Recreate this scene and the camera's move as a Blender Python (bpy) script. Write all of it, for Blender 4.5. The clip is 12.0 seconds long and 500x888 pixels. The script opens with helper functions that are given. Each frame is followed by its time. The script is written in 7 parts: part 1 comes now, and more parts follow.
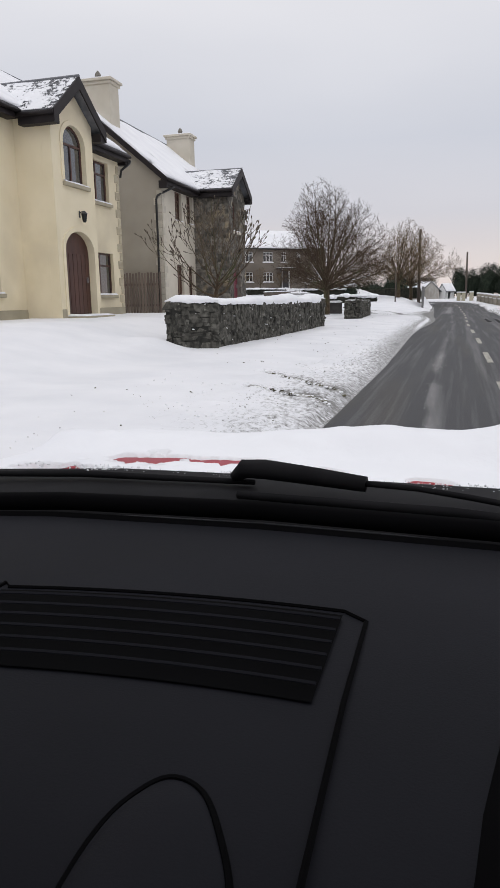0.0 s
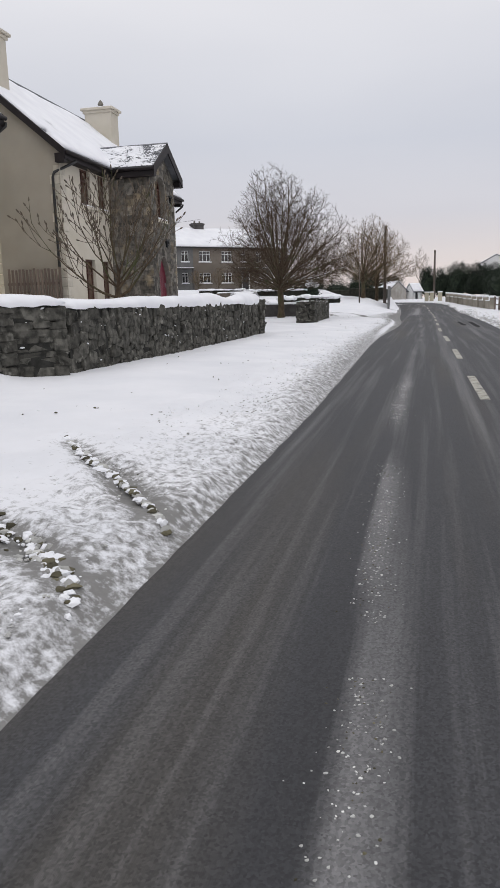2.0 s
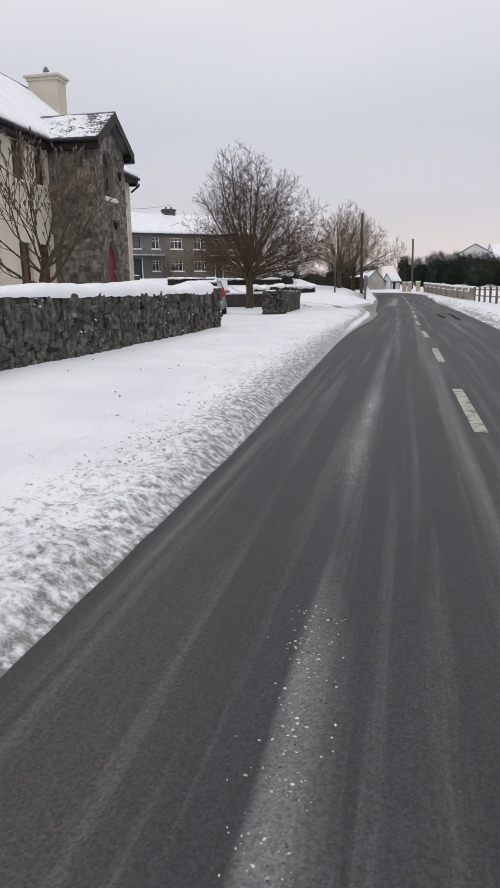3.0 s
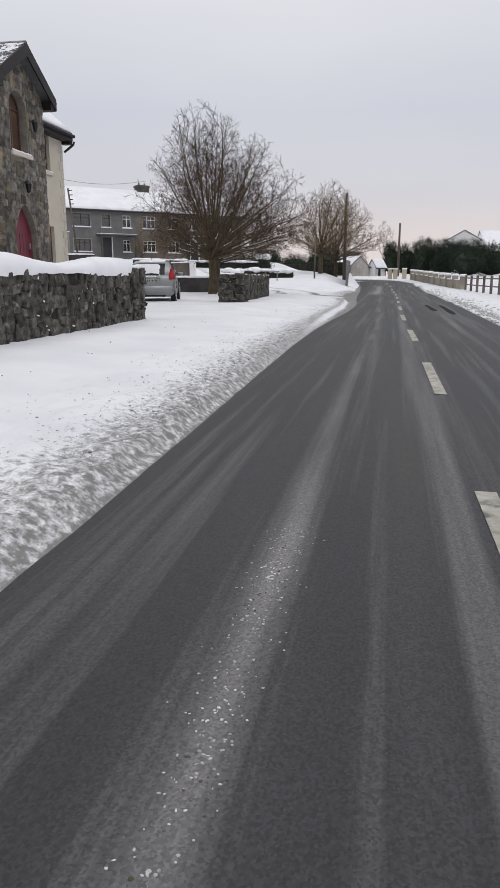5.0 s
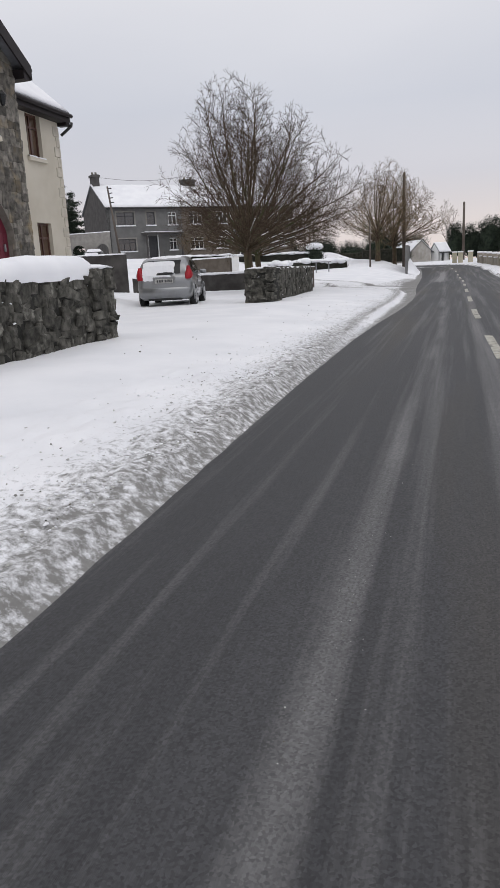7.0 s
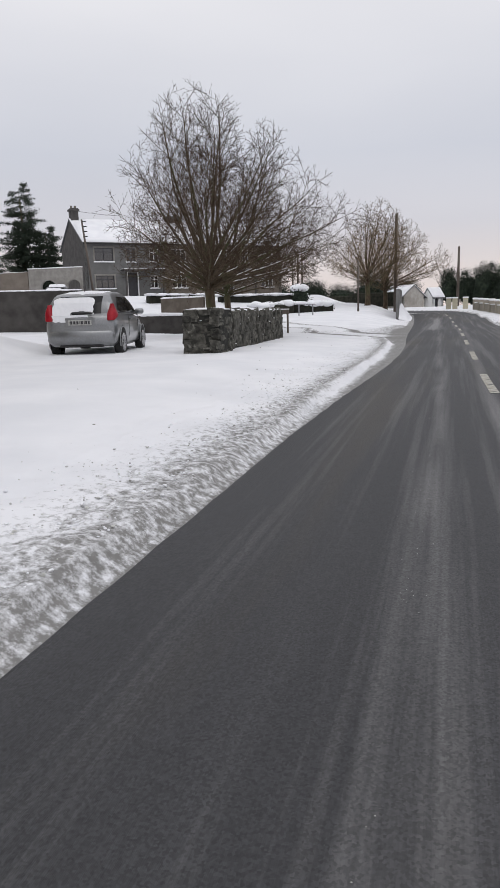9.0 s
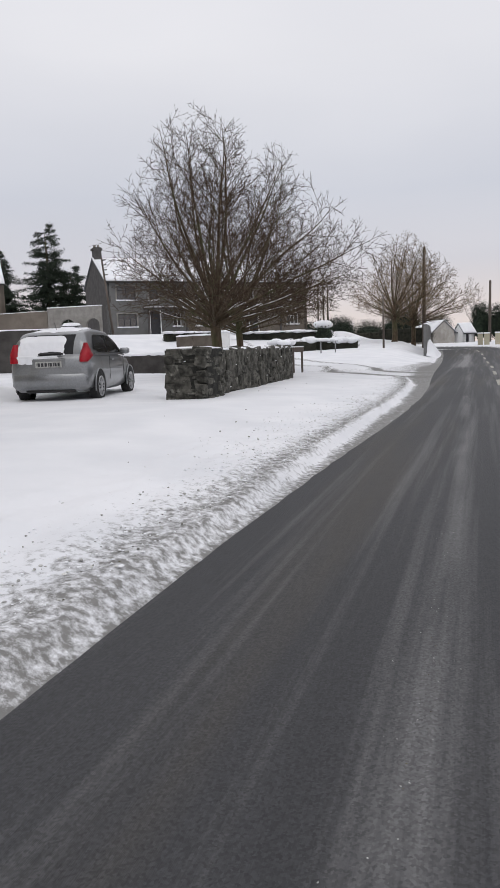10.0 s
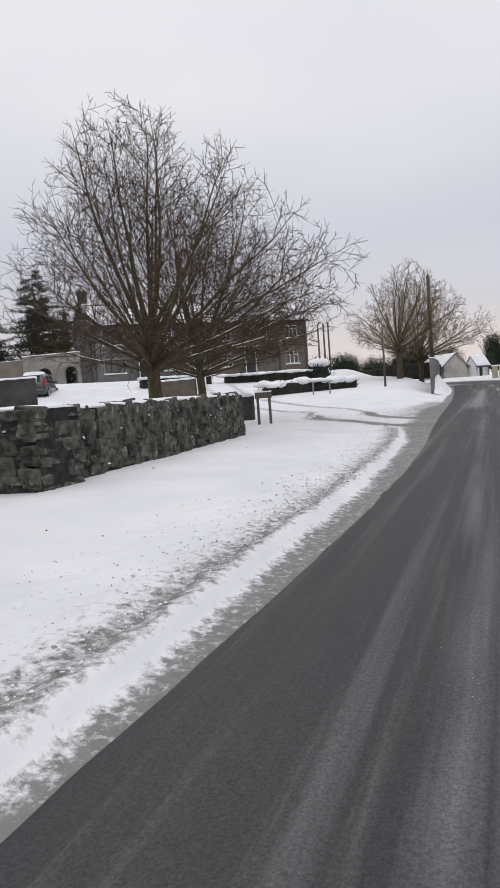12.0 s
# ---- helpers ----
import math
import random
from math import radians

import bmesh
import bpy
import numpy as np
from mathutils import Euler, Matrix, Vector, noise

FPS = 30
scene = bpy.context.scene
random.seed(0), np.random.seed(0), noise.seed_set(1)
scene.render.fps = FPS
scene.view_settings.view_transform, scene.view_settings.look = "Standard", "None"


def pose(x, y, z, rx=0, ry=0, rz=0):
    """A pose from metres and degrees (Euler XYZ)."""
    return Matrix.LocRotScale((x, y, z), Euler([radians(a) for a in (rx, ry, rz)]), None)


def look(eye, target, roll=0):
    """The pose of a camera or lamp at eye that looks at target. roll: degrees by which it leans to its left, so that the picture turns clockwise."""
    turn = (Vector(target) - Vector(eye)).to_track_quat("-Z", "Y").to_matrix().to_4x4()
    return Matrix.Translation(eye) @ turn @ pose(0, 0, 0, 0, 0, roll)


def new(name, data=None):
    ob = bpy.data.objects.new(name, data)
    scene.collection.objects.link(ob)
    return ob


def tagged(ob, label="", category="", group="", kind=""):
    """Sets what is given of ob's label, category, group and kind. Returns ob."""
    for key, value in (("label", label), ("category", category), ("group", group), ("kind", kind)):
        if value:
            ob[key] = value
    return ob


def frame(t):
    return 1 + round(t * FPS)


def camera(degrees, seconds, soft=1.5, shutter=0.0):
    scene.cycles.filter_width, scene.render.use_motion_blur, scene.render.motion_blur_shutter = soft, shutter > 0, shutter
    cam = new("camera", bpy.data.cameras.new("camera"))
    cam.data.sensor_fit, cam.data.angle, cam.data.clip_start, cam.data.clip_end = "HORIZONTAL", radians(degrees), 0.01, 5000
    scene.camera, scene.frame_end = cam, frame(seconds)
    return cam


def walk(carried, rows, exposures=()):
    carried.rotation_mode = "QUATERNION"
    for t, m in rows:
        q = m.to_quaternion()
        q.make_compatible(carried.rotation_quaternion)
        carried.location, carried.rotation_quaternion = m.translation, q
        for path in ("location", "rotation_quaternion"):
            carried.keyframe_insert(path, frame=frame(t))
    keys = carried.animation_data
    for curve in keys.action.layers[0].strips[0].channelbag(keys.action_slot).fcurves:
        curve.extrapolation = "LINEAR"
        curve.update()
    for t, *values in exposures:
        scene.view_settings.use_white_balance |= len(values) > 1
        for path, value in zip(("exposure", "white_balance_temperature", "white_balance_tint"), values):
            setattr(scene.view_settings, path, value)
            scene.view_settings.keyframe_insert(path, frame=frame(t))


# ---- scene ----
cam = camera(39.0, 12.0)
METRES, EYE, TILT, LEAN, TURN = 32.0, 1.32, -11.5, 1.0, 16.4
ROWS = [
    (0.0, 0.0, 0.0, 0.0, 0.0, 0.0, -0.0),
    (0.5, 0.0117, 0.0419, 0.0086, -0.62, 0.39, 0.03),
    (1.0, 0.0235, 0.0829, 0.0168, -0.91, 0.74, 0.31),
    (1.5, 0.0357, 0.1271, 0.0258, -1.49, 0.72, 0.6),
    (2.0, 0.0487, 0.1732, 0.0346, -2.28, 0.14, 0.9),
    (2.5, 0.0619, 0.2158, 0.0431, -3.37, -1.06, 0.94),
    (4.5, 0.1109, 0.3676, 0.0741, -4.76, 1.19, 0.54),
    (5.0, 0.1217, 0.4038, 0.0804, -5.28, -1.92, 0.02),
    (5.5, 0.1311, 0.4342, 0.0868, -2.36, -2.03, 0.22),
    (6.0, 0.1409, 0.4693, 0.0939, -1.43, -2.86, 0.81),
    (6.5, 0.1508, 0.5041, 0.1014, -0.52, -3.25, 1.62),
    (7.0, 0.16, 0.539, 0.1086, -0.04, -2.35, 2.02),
    (9.0, 0.2005, 0.6941, 0.1401, -0.68, 0.81, 0.67),
    (9.5, 0.2132, 0.7307, 0.1482, -1.07, 2.31, 1.43),
    (10.0, 0.2253, 0.7681, 0.1558, 1.89, 3.78, 0.64),
    (10.5, 0.2376, 0.8108, 0.1648, 5.6, 3.32, 0.74),
    (11.0, 0.2498, 0.853, 0.1735, 7.98, 4.09, 1.12),
    (11.5, 0.2631, 0.896, 0.1839, 6.27, 5.19, 3.08),
    (12.0, 0.2767, 0.9408, 0.194, 3.5, 7.13, 2.51),
]
walk(cam, [(t, pose(0, 0, EYE, TILT, LEAN, TURN) @ pose(METRES * x, METRES * y, METRES * z, 90 + pitch, roll, yaw)) for t, x, y, z, yaw, pitch, roll in ROWS])


# ---- world and light: an overcast winter sky ----
world = bpy.data.worlds.new("overcast_sky")
scene.world = world
world.use_nodes = True
wn, wl = world.node_tree.nodes, world.node_tree.links
wn.clear()
w_out = wn.new("ShaderNodeOutputWorld")
w_bg = wn.new("ShaderNodeBackground")
w_co = wn.new("ShaderNodeTexCoord")
w_sep = wn.new("ShaderNodeSeparateXYZ")
w_ramp = wn.new("ShaderNodeValToRGB")
w_noise = wn.new("ShaderNodeTexNoise")
w_mix = wn.new("ShaderNodeMix")
w_map = wn.new("ShaderNodeMapping")
w_map.inputs["Scale"].default_value = (1.0, 1.0, 3.2)
w_noise.inputs["Scale"].default_value = 1.6
w_noise.inputs["Detail"].default_value = 6.0
w_noise.inputs["Roughness"].default_value = 0.45
w_ramp.color_ramp.elements[0].position, w_ramp.color_ramp.elements[0].color = 0.0, (0.80, 0.695, 0.655, 1)
w_ramp.color_ramp.elements[1].position, w_ramp.color_ramp.elements[1].color = 1.0, (1.01, 1.005, 1.055, 1)
for at, col in ((0.05, (0.735, 0.675, 0.665, 1)), (0.11, (0.635, 0.632, 0.68, 1)), (0.20, (0.60, 0.622, 0.692, 1)), (0.36, (0.77, 0.773, 0.816, 1))):
    e = w_ramp.color_ramp.elements.new(at)
    e.color = col
w_cr = wn.new("ShaderNodeValToRGB")
w_cr.color_ramp.elements[0].position, w_cr.color_ramp.elements[0].color = 0.30, (0.93, 0.935, 0.95, 1)
w_cr.color_ramp.elements[1].position, w_cr.color_ramp.elements[1].color = 0.72, (1.05, 1.045, 1.04, 1)
w_mix.data_type, w_mix.blend_type = "RGBA", "MULTIPLY"
w_mix.inputs["Factor"].default_value = 1.0
wl.new(w_co.outputs["Generated"], w_sep.inputs[0])
wl.new(w_co.outputs["Generated"], w_map.inputs["Vector"])
wl.new(w_map.outputs["Vector"], w_noise.inputs["Vector"])
wl.new(w_sep.outputs["Z"], w_ramp.inputs["Fac"])
wl.new(w_noise.outputs["Fac"], w_cr.inputs["Fac"])
wl.new(w_ramp.outputs["Color"], w_mix.inputs["A"])
wl.new(w_cr.outputs["Color"], w_mix.inputs["B"])
wl.new(w_mix.outputs["Result"], w_bg.inputs["Color"])
w_bg.inputs["Strength"].default_value = 1.0
wl.new(w_bg.outputs["Background"], w_out.inputs["Surface"])

sun_data = bpy.data.lights.new("sun", "SUN")
sun_data.energy, sun_data.angle, sun_data.color = 0.5, radians(40), (1.0, 0.96, 0.92)
sun = new("sun", sun_data)
sun.matrix_basis = look((0, 0, 40), (-14, 22, 0))

# ---- materials ----


def rgb(c):
    return (*c, 1.0)


def material(name, base, second=None, scale=3.0, detail=5.0, rough=0.7, rough2=None, metal=0.0, bump=0.0, bump_scale=40.0,
             lo=0.35, hi=0.65, blot=None, blot_scale=0.6, blot_lo=0.5, blot_hi=0.7, stretch=(1, 1, 1), spec=0.5, vary=0.0, coat=0.0, place=False):
    """A two-scale procedural surface: base/second by fine noise, blot by broad noise."""
    m = bpy.data.materials.new(name)
    m.use_nodes = True
    n, l = m.node_tree.nodes, m.node_tree.links
    p = n["Principled BSDF"]
    p.inputs["Roughness"].default_value, p.inputs["Metallic"].default_value = rough, metal
    p.inputs["Specular IOR Level"].default_value = spec
    p.inputs["Coat Weight"].default_value = coat
    co = n.new("ShaderNodeTexCoord")
    mp = n.new("ShaderNodeMapping")
    mp.inputs["Scale"].default_value = stretch
    if place:
        l.new(n.new("ShaderNodeNewGeometry").outputs["Position"], mp.inputs["Vector"])
    else:
        l.new(co.outputs["Object"], mp.inputs["Vector"])
    t = n.new("ShaderNodeTexNoise")
    t.inputs["Scale"].default_value, t.inputs["Detail"].default_value = scale, detail
    l.new(mp.outputs["Vector"], t.inputs["Vector"])
    r = n.new("ShaderNodeValToRGB")
    r.color_ramp.elements[0].position, r.color_ramp.elements[0].color = lo, rgb(base)
    r.color_ramp.elements[1].position, r.color_ramp.elements[1].color = hi, rgb(second or base)
    l.new(t.outputs["Fac"], r.inputs["Fac"])
    col = r.outputs["Color"]
    if blot:
        t2 = n.new("ShaderNodeTexNoise")
        t2.inputs["Scale"].default_value, t2.inputs["Detail"].default_value = blot_scale, 6.0
        l.new(mp.outputs["Vector"], t2.inputs["Vector"])
        r2 = n.new("ShaderNodeValToRGB")
        r2.color_ramp.elements[0].position, r2.color_ramp.elements[0].color = blot_lo, (0, 0, 0, 1)
        r2.color_ramp.elements[1].position, r2.color_ramp.elements[1].color = blot_hi, (1, 1, 1, 1)
        l.new(t2.outputs["Fac"], r2.inputs["Fac"])
        x = n.new("ShaderNodeMix")
        x.data_type = "RGBA"
        l.new(r2.outputs["Color"], x.inputs["Factor"])
        l.new(col, x.inputs["A"])
        x.inputs["B"].default_value = rgb(blot)
        col = x.outputs["Result"]
    if vary:
        oi = n.new("ShaderNodeObjectInfo")
        gi = n.new("ShaderNodeNewGeometry")
        ad = n.new("ShaderNodeMath")
        ad.operation = "ADD"
        l.new(oi.outputs["Random"], ad.inputs[0])
        l.new(gi.outputs["Random Per Island"], ad.inputs[1])
        fr = n.new("ShaderNodeMath")
        fr.operation = "FRACT"
        l.new(ad.outputs[0], fr.inputs[0])
        mr = n.new("ShaderNodeMapRange")
        mr.inputs["To Min"].default_value, mr.inputs["To Max"].default_value = 1 - vary, 1 + vary
        l.new(fr.outputs[0], mr.inputs["Value"])
        hs = n.new("ShaderNodeHueSaturation")
        l.new(col, hs.inputs["Color"])
        l.new(mr.outputs["Result"], hs.inputs["Value"])
        col = hs.outputs["Color"]
    l.new(col, p.inputs["Base Color"])
    if rough2 is not None:
        rr = n.new("ShaderNodeMapRange")
        rr.inputs["From Min"].default_value, rr.inputs["From Max"].default_value = lo, hi
        rr.inputs["To Min"].default_value, rr.inputs["To Max"].default_value = rough, rough2
        l.new(t.outputs["Fac"], rr.inputs["Value"])
        l.new(rr.outputs["Result"], p.inputs["Roughness"])
    if bump:
        tb = n.new("ShaderNodeTexNoise")
        tb.inputs["Scale"].default_value, tb.inputs["Detail"].default_value = bump_scale, 5.0
        l.new(mp.outputs["Vector"], tb.inputs["Vector"])
        b = n.new("ShaderNodeBump")
        b.inputs["Strength"].default_value, b.inputs["Distance"].default_value = bump, 0.02
        l.new(tb.outputs["Fac"], b.inputs["Height"])
        l.new(b.outputs["Normal"], p.inputs["Normal"])
    return m


M = {
    "snow": material("snow", (0.76, 0.77, 0.80), (0.83, 0.84, 0.86), scale=1.2, rough=0.75, bump=0.25, bump_scale=14, spec=0.3),
    "cream": material("cream_render", (0.73, 0.65, 0.47), (0.78, 0.70, 0.52), scale=1.0, rough=0.9, bump=0.3, bump_scale=90, blot=(0.60, 0.53, 0.39), blot_scale=0.35, spec=0.2),
    # beige has the pale render's hue at about two thirds of its brightness
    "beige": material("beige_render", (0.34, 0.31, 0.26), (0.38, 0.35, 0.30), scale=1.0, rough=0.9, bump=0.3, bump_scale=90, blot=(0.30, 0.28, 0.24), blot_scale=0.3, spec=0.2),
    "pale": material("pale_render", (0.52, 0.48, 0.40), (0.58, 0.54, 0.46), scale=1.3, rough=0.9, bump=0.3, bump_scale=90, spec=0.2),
    "quoin": material("pale_quoin_stone", (0.40, 0.35, 0.25), (0.50, 0.45, 0.34), scale=5, rough=0.9, bump=0.5, bump_scale=40, vary=0.12, spec=0.2),
    "quoin_pale": material("worn_quoin_stone", (0.46, 0.43, 0.36), (0.56, 0.52, 0.45), scale=5, rough=0.9, bump=0.5, bump_scale=40, vary=0.1, spec=0.2),
    "plinth": material("grey_plinth", (0.33, 0.30, 0.22), (0.40, 0.36, 0.27), scale=2, rough=0.9, bump=0.3, spec=0.2),
    "stone": material("limestone", (0.070, 0.066, 0.060), (0.185, 0.172, 0.150), scale=7, rough=0.95, bump=0.8, bump_scale=25, vary=0.48, blot=(0.235, 0.190, 0.125), blot_scale=2.2, blot_lo=0.54, blot_hi=0.72, spec=0.2, place=True),
    "mortar": material("mortar", (0.16, 0.15, 0.13), (0.22, 0.205, 0.18), scale=8, rough=0.95, bump=0.5, bump_scale=50, spec=0.2),
    "darkstone": material("weathered_dark_limestone", (0.035, 0.0345, 0.030), (0.114, 0.110, 0.096), scale=9, rough=0.95, bump=0.8, bump_scale=25, vary=0.4, blot=(0.215, 0.21, 0.185), blot_scale=7, blot_lo=0.60, blot_hi=0.72, spec=0.2, place=True),
    "darkcore": material("dark_core", (0.02, 0.02, 0.018), (0.04, 0.04, 0.036), scale=8, rough=0.95, bump=0.6, bump_scale=40, spec=0.2),
    "slate": material("slate", (0.10, 0.105, 0.115), (0.17, 0.175, 0.19), scale=4, rough=0.6, bump=0.4, bump_scale=25, vary=0.2),
    "fascia": material("dark_brown_fascia", (0.012, 0.009, 0.010), (0.020, 0.016, 0.017), scale=3, rough=0.55, spec=0.25),
    "brown": material("brown_stained_wood", (0.055, 0.022, 0.016), (0.085, 0.035, 0.025), scale=6, rough=0.5, stretch=(1, 1, 0.15), bump=0.15, bump_scale=30),
    "reddoor": material("dark_red_door_paint", (0.11, 0.012, 0.025), (0.15, 0.018, 0.035), scale=5, rough=0.45, stretch=(1, 1, 0.2)),
    "white": material("white_paint", (0.74, 0.74, 0.73), (0.80, 0.80, 0.79), scale=3, rough=0.5),
    "grey_render": material("grey_roughcast", (0.160, 0.138, 0.116), (0.195, 0.170, 0.145), scale=2, rough=0.95, bump=0.5, bump_scale=70, blot=(0.130, 0.112, 0.092), blot_scale=0.25, spec=0.2),
    "cool_render": material("cool_grey_roughcast", (0.135, 0.135, 0.133), (0.170, 0.170, 0.166), scale=2, rough=0.95, bump=0.5, bump_scale=70, blot=(0.115, 0.114, 0.11), blot_scale=0.4, spec=0.2),
    "dark_render": material("dark_grey_roughcast", (0.075, 0.072, 0.07), (0.105, 0.10, 0.098), scale=2, rough=0.95, bump=0.5, bump_scale=70, spec=0.2),
    "concrete": material("concrete", (0.36, 0.34, 0.31), (0.44, 0.42, 0.39), scale=3, rough=0.9, bump=0.4, bump_scale=50, blot=(0.30, 0.28, 0.25), spec=0.2),
    "darkwall": material("dark_rendered_wall", (0.045, 0.042, 0.040), (0.070, 0.066, 0.063), scale=2.5, rough=0.95, bump=0.4, bump_scale=40, blot=(0.095, 0.09, 0.085), spec=0.2),
    "metal": material("galvanised_steel", (0.22, 0.22, 0.23), (0.30, 0.30, 0.31), scale=6, rough=0.55, metal=0.6),
    "black": material("black_plastic_pipe", (0.012, 0.012, 0.013), (0.02, 0.02, 0.02), scale=5, rough=0.4),
    "fence": material("weathered_fence_timber", (0.12, 0.09, 0.075), (0.19, 0.15, 0.125), scale=8, rough=0.9, stretch=(1, 1, 0.12), bump=0.4, bump_scale=30, vary=0.2),
    "pole": material("weathered_pole_timber", (0.07, 0.055, 0.045), (0.12, 0.10, 0.085), scale=8, rough=0.9, stretch=(1, 1, 0.1), bump=0.4, bump_scale=30),
    "bark": material("bark", (0.060, 0.042, 0.028), (0.115, 0.088, 0.060), scale=9, rough=0.95, bump=0.9, bump_scale=22, stretch=(1, 1, 0.35), blot=(0.075, 0.085, 0.04), blot_scale=1.5, spec=0.2),
    "twig": material("twig", (0.042, 0.029, 0.021), (0.080, 0.056, 0.040), scale=5, rough=0.95, spec=0.06),
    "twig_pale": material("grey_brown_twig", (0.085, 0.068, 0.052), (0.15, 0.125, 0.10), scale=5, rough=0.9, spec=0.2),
    "twig_olive": material("olive_twig", (0.135, 0.096, 0.058), (0.21, 0.155, 0.095), scale=3, rough=0.9, spec=0.2),
    "needle": material("dark_conifer_needles", (0.010, 0.016, 0.011), (0.028, 0.040, 0.024), scale=2.5, rough=0.8, vary=0.3, spec=0.25),
    "hedge": material("hedge_leaves", (0.018, 0.019, 0.014), (0.040, 0.040, 0.028), scale=3, rough=0.8, vary=0.35, spec=0.25),
    "line": material("worn_road_paint", (0.30, 0.285, 0.235), (0.46, 0.45, 0.40), scale=9, rough=0.8, bump=0.3, bump_scale=60, blot=(0.09, 0.09, 0.09), blot_scale=7, blot_lo=0.54, blot_hi=0.68),
    "car_silver": material("silver_car_paint", (0.21, 0.218, 0.225), (0.25, 0.258, 0.265), scale=30, rough=0.32, metal=0.55, coat=0.6, blot=(0.17, 0.17, 0.166), blot_scale=2.5, blot_lo=0.5, blot_hi=0.8),
    "car_dark": material("dark_car_paint", (0.03, 0.032, 0.036), (0.045, 0.047, 0.05), scale=8, rough=0.35, coat=0.5),
    "glassy": material("dark_car_glass", (0.010, 0.011, 0.012), (0.016, 0.017, 0.018), scale=3, rough=0.10, spec=0.22),
    "pane": material("window_pane", (0.018, 0.020, 0.023), (0.045, 0.048, 0.054), scale=1.2, rough=0.05, spec=0.9, coat=0.6),
    "blind": material("pane_with_brown_blind", (0.075, 0.046, 0.032), (0.115, 0.075, 0.052), scale=1.5, rough=0.12, spec=0.5),
    "tyre": material("tyre_rubber", (0.012, 0.012, 0.012), (0.022, 0.022, 0.022), scale=20, rough=0.85),
    "alloy": material("alloy_wheel", (0.40, 0.40, 0.41), (0.50, 0.50, 0.51), scale=10, rough=0.35, metal=0.8),
    "lamp_red": material("red_lamp_lens", (0.25, 0.006, 0.014), (0.33, 0.008, 0.018), scale=10, rough=0.3, spec=0.25),
    "red_paint": material("red_car_paint", (0.26, 0.010, 0.022), (0.33, 0.014, 0.028), scale=8, rough=0.45, spec=0.25),
    "dash": material("dark_grey_dashboard_plastic", (0.0050, 0.0054, 0.0080), (0.0066, 0.0070, 0.0102), scale=4, rough=0.68, bump=0.06, bump_scale=420, spec=0.11),
    "dash_black": material("black_plastic", (0.0015, 0.0015, 0.0018), (0.0022, 0.0022, 0.0026), scale=4, rough=0.8, spec=0.03),
    "rubber": material("wiper_rubber", (0.006, 0.006, 0.007), (0.010, 0.010, 0.011), scale=10, rough=0.75, spec=0.1),
    "chrome": material("brushed_metal_ring", (0.45, 0.45, 0.46), (0.55, 0.55, 0.56), scale=20, rough=0.35, metal=0.9),
    "plate": material("number_plate", (0.34, 0.34, 0.32), (0.42, 0.42, 0.40), scale=5, rough=0.4, blot=(0.22, 0.215, 0.20), blot_scale=12),
    "ink": material("dark_ink", (0.03, 0.03, 0.035), (0.04, 0.04, 0.045), scale=5, rough=0.6),
    "brownwall": material("brown_rendered_wall", (0.10, 0.085, 0.07), (0.14, 0.12, 0.10), scale=2.5, rough=0.95, bump=0.4, bump_scale=40, blot=(0.08, 0.068, 0.055), spec=0.2),
    "tanwall": material("tan_block_wall", (0.27, 0.245, 0.20), (0.34, 0.31, 0.26), scale=2, rough=0.95, bump=0.4, bump_scale=50, blot=(0.22, 0.20, 0.165), spec=0.2),
    "greywall": material("grey_rendered_wall", (0.15, 0.15, 0.15), (0.20, 0.20, 0.195), scale=2, rough=0.95, bump=0.4, bump_scale=50, blot=(0.11, 0.11, 0.105), spec=0.2),
    "yellow": material("pale_yellow_render", (0.42, 0.39, 0.29), (0.48, 0.45, 0.35), scale=2, rough=0.9),
    "bitumen": material("wet_bitumen", (0.008, 0.008, 0.009), (0.018, 0.018, 0.019), scale=12, rough=0.85, bump=0.3, bump_scale=60, spec=0.15),
    "yard_render": material("grey_yard_render", (0.22, 0.21, 0.195), (0.28, 0.27, 0.25), scale=3, rough=0.9, bump=0.4, bump_scale=50, blot=(0.17, 0.16, 0.145), spec=0.2),
    "wire": material("cable", (0.02, 0.02, 0.02), (0.03, 0.03, 0.03), scale=5, rough=0.7),
}

# ---- building helpers ----


def part(name, bm, mat, parent=None, label="", smooth=False):
    """One mesh object out of a bmesh, under a thing or a part."""
    me = bpy.data.meshes.new(name)
    bmesh.ops.recalc_face_normals(bm, faces=bm.faces)
    bm.to_mesh(me)
    bm.free()
    if smooth:
        me.polygons.foreach_set("use_smooth", [True] * len(me.polygons))
    me.materials.append(M[mat] if isinstance(mat, str) else mat)
    ob = new(name, me)
    if parent is not None:
        ob.parent = parent
    return tagged(ob, label)


def raw(name, verts, faces, mat, parent=None, label="", smooth=False):
    me = bpy.data.meshes.new(name)
    me.from_pydata(verts, [], faces)
    if smooth:
        me.polygons.foreach_set("use_smooth", [True] * len(me.polygons))
    me.materials.append(M[mat] if isinstance(mat, str) else mat)
    ob = new(name, me)
    if parent is not None:
        ob.parent = parent
    return tagged(ob, label)


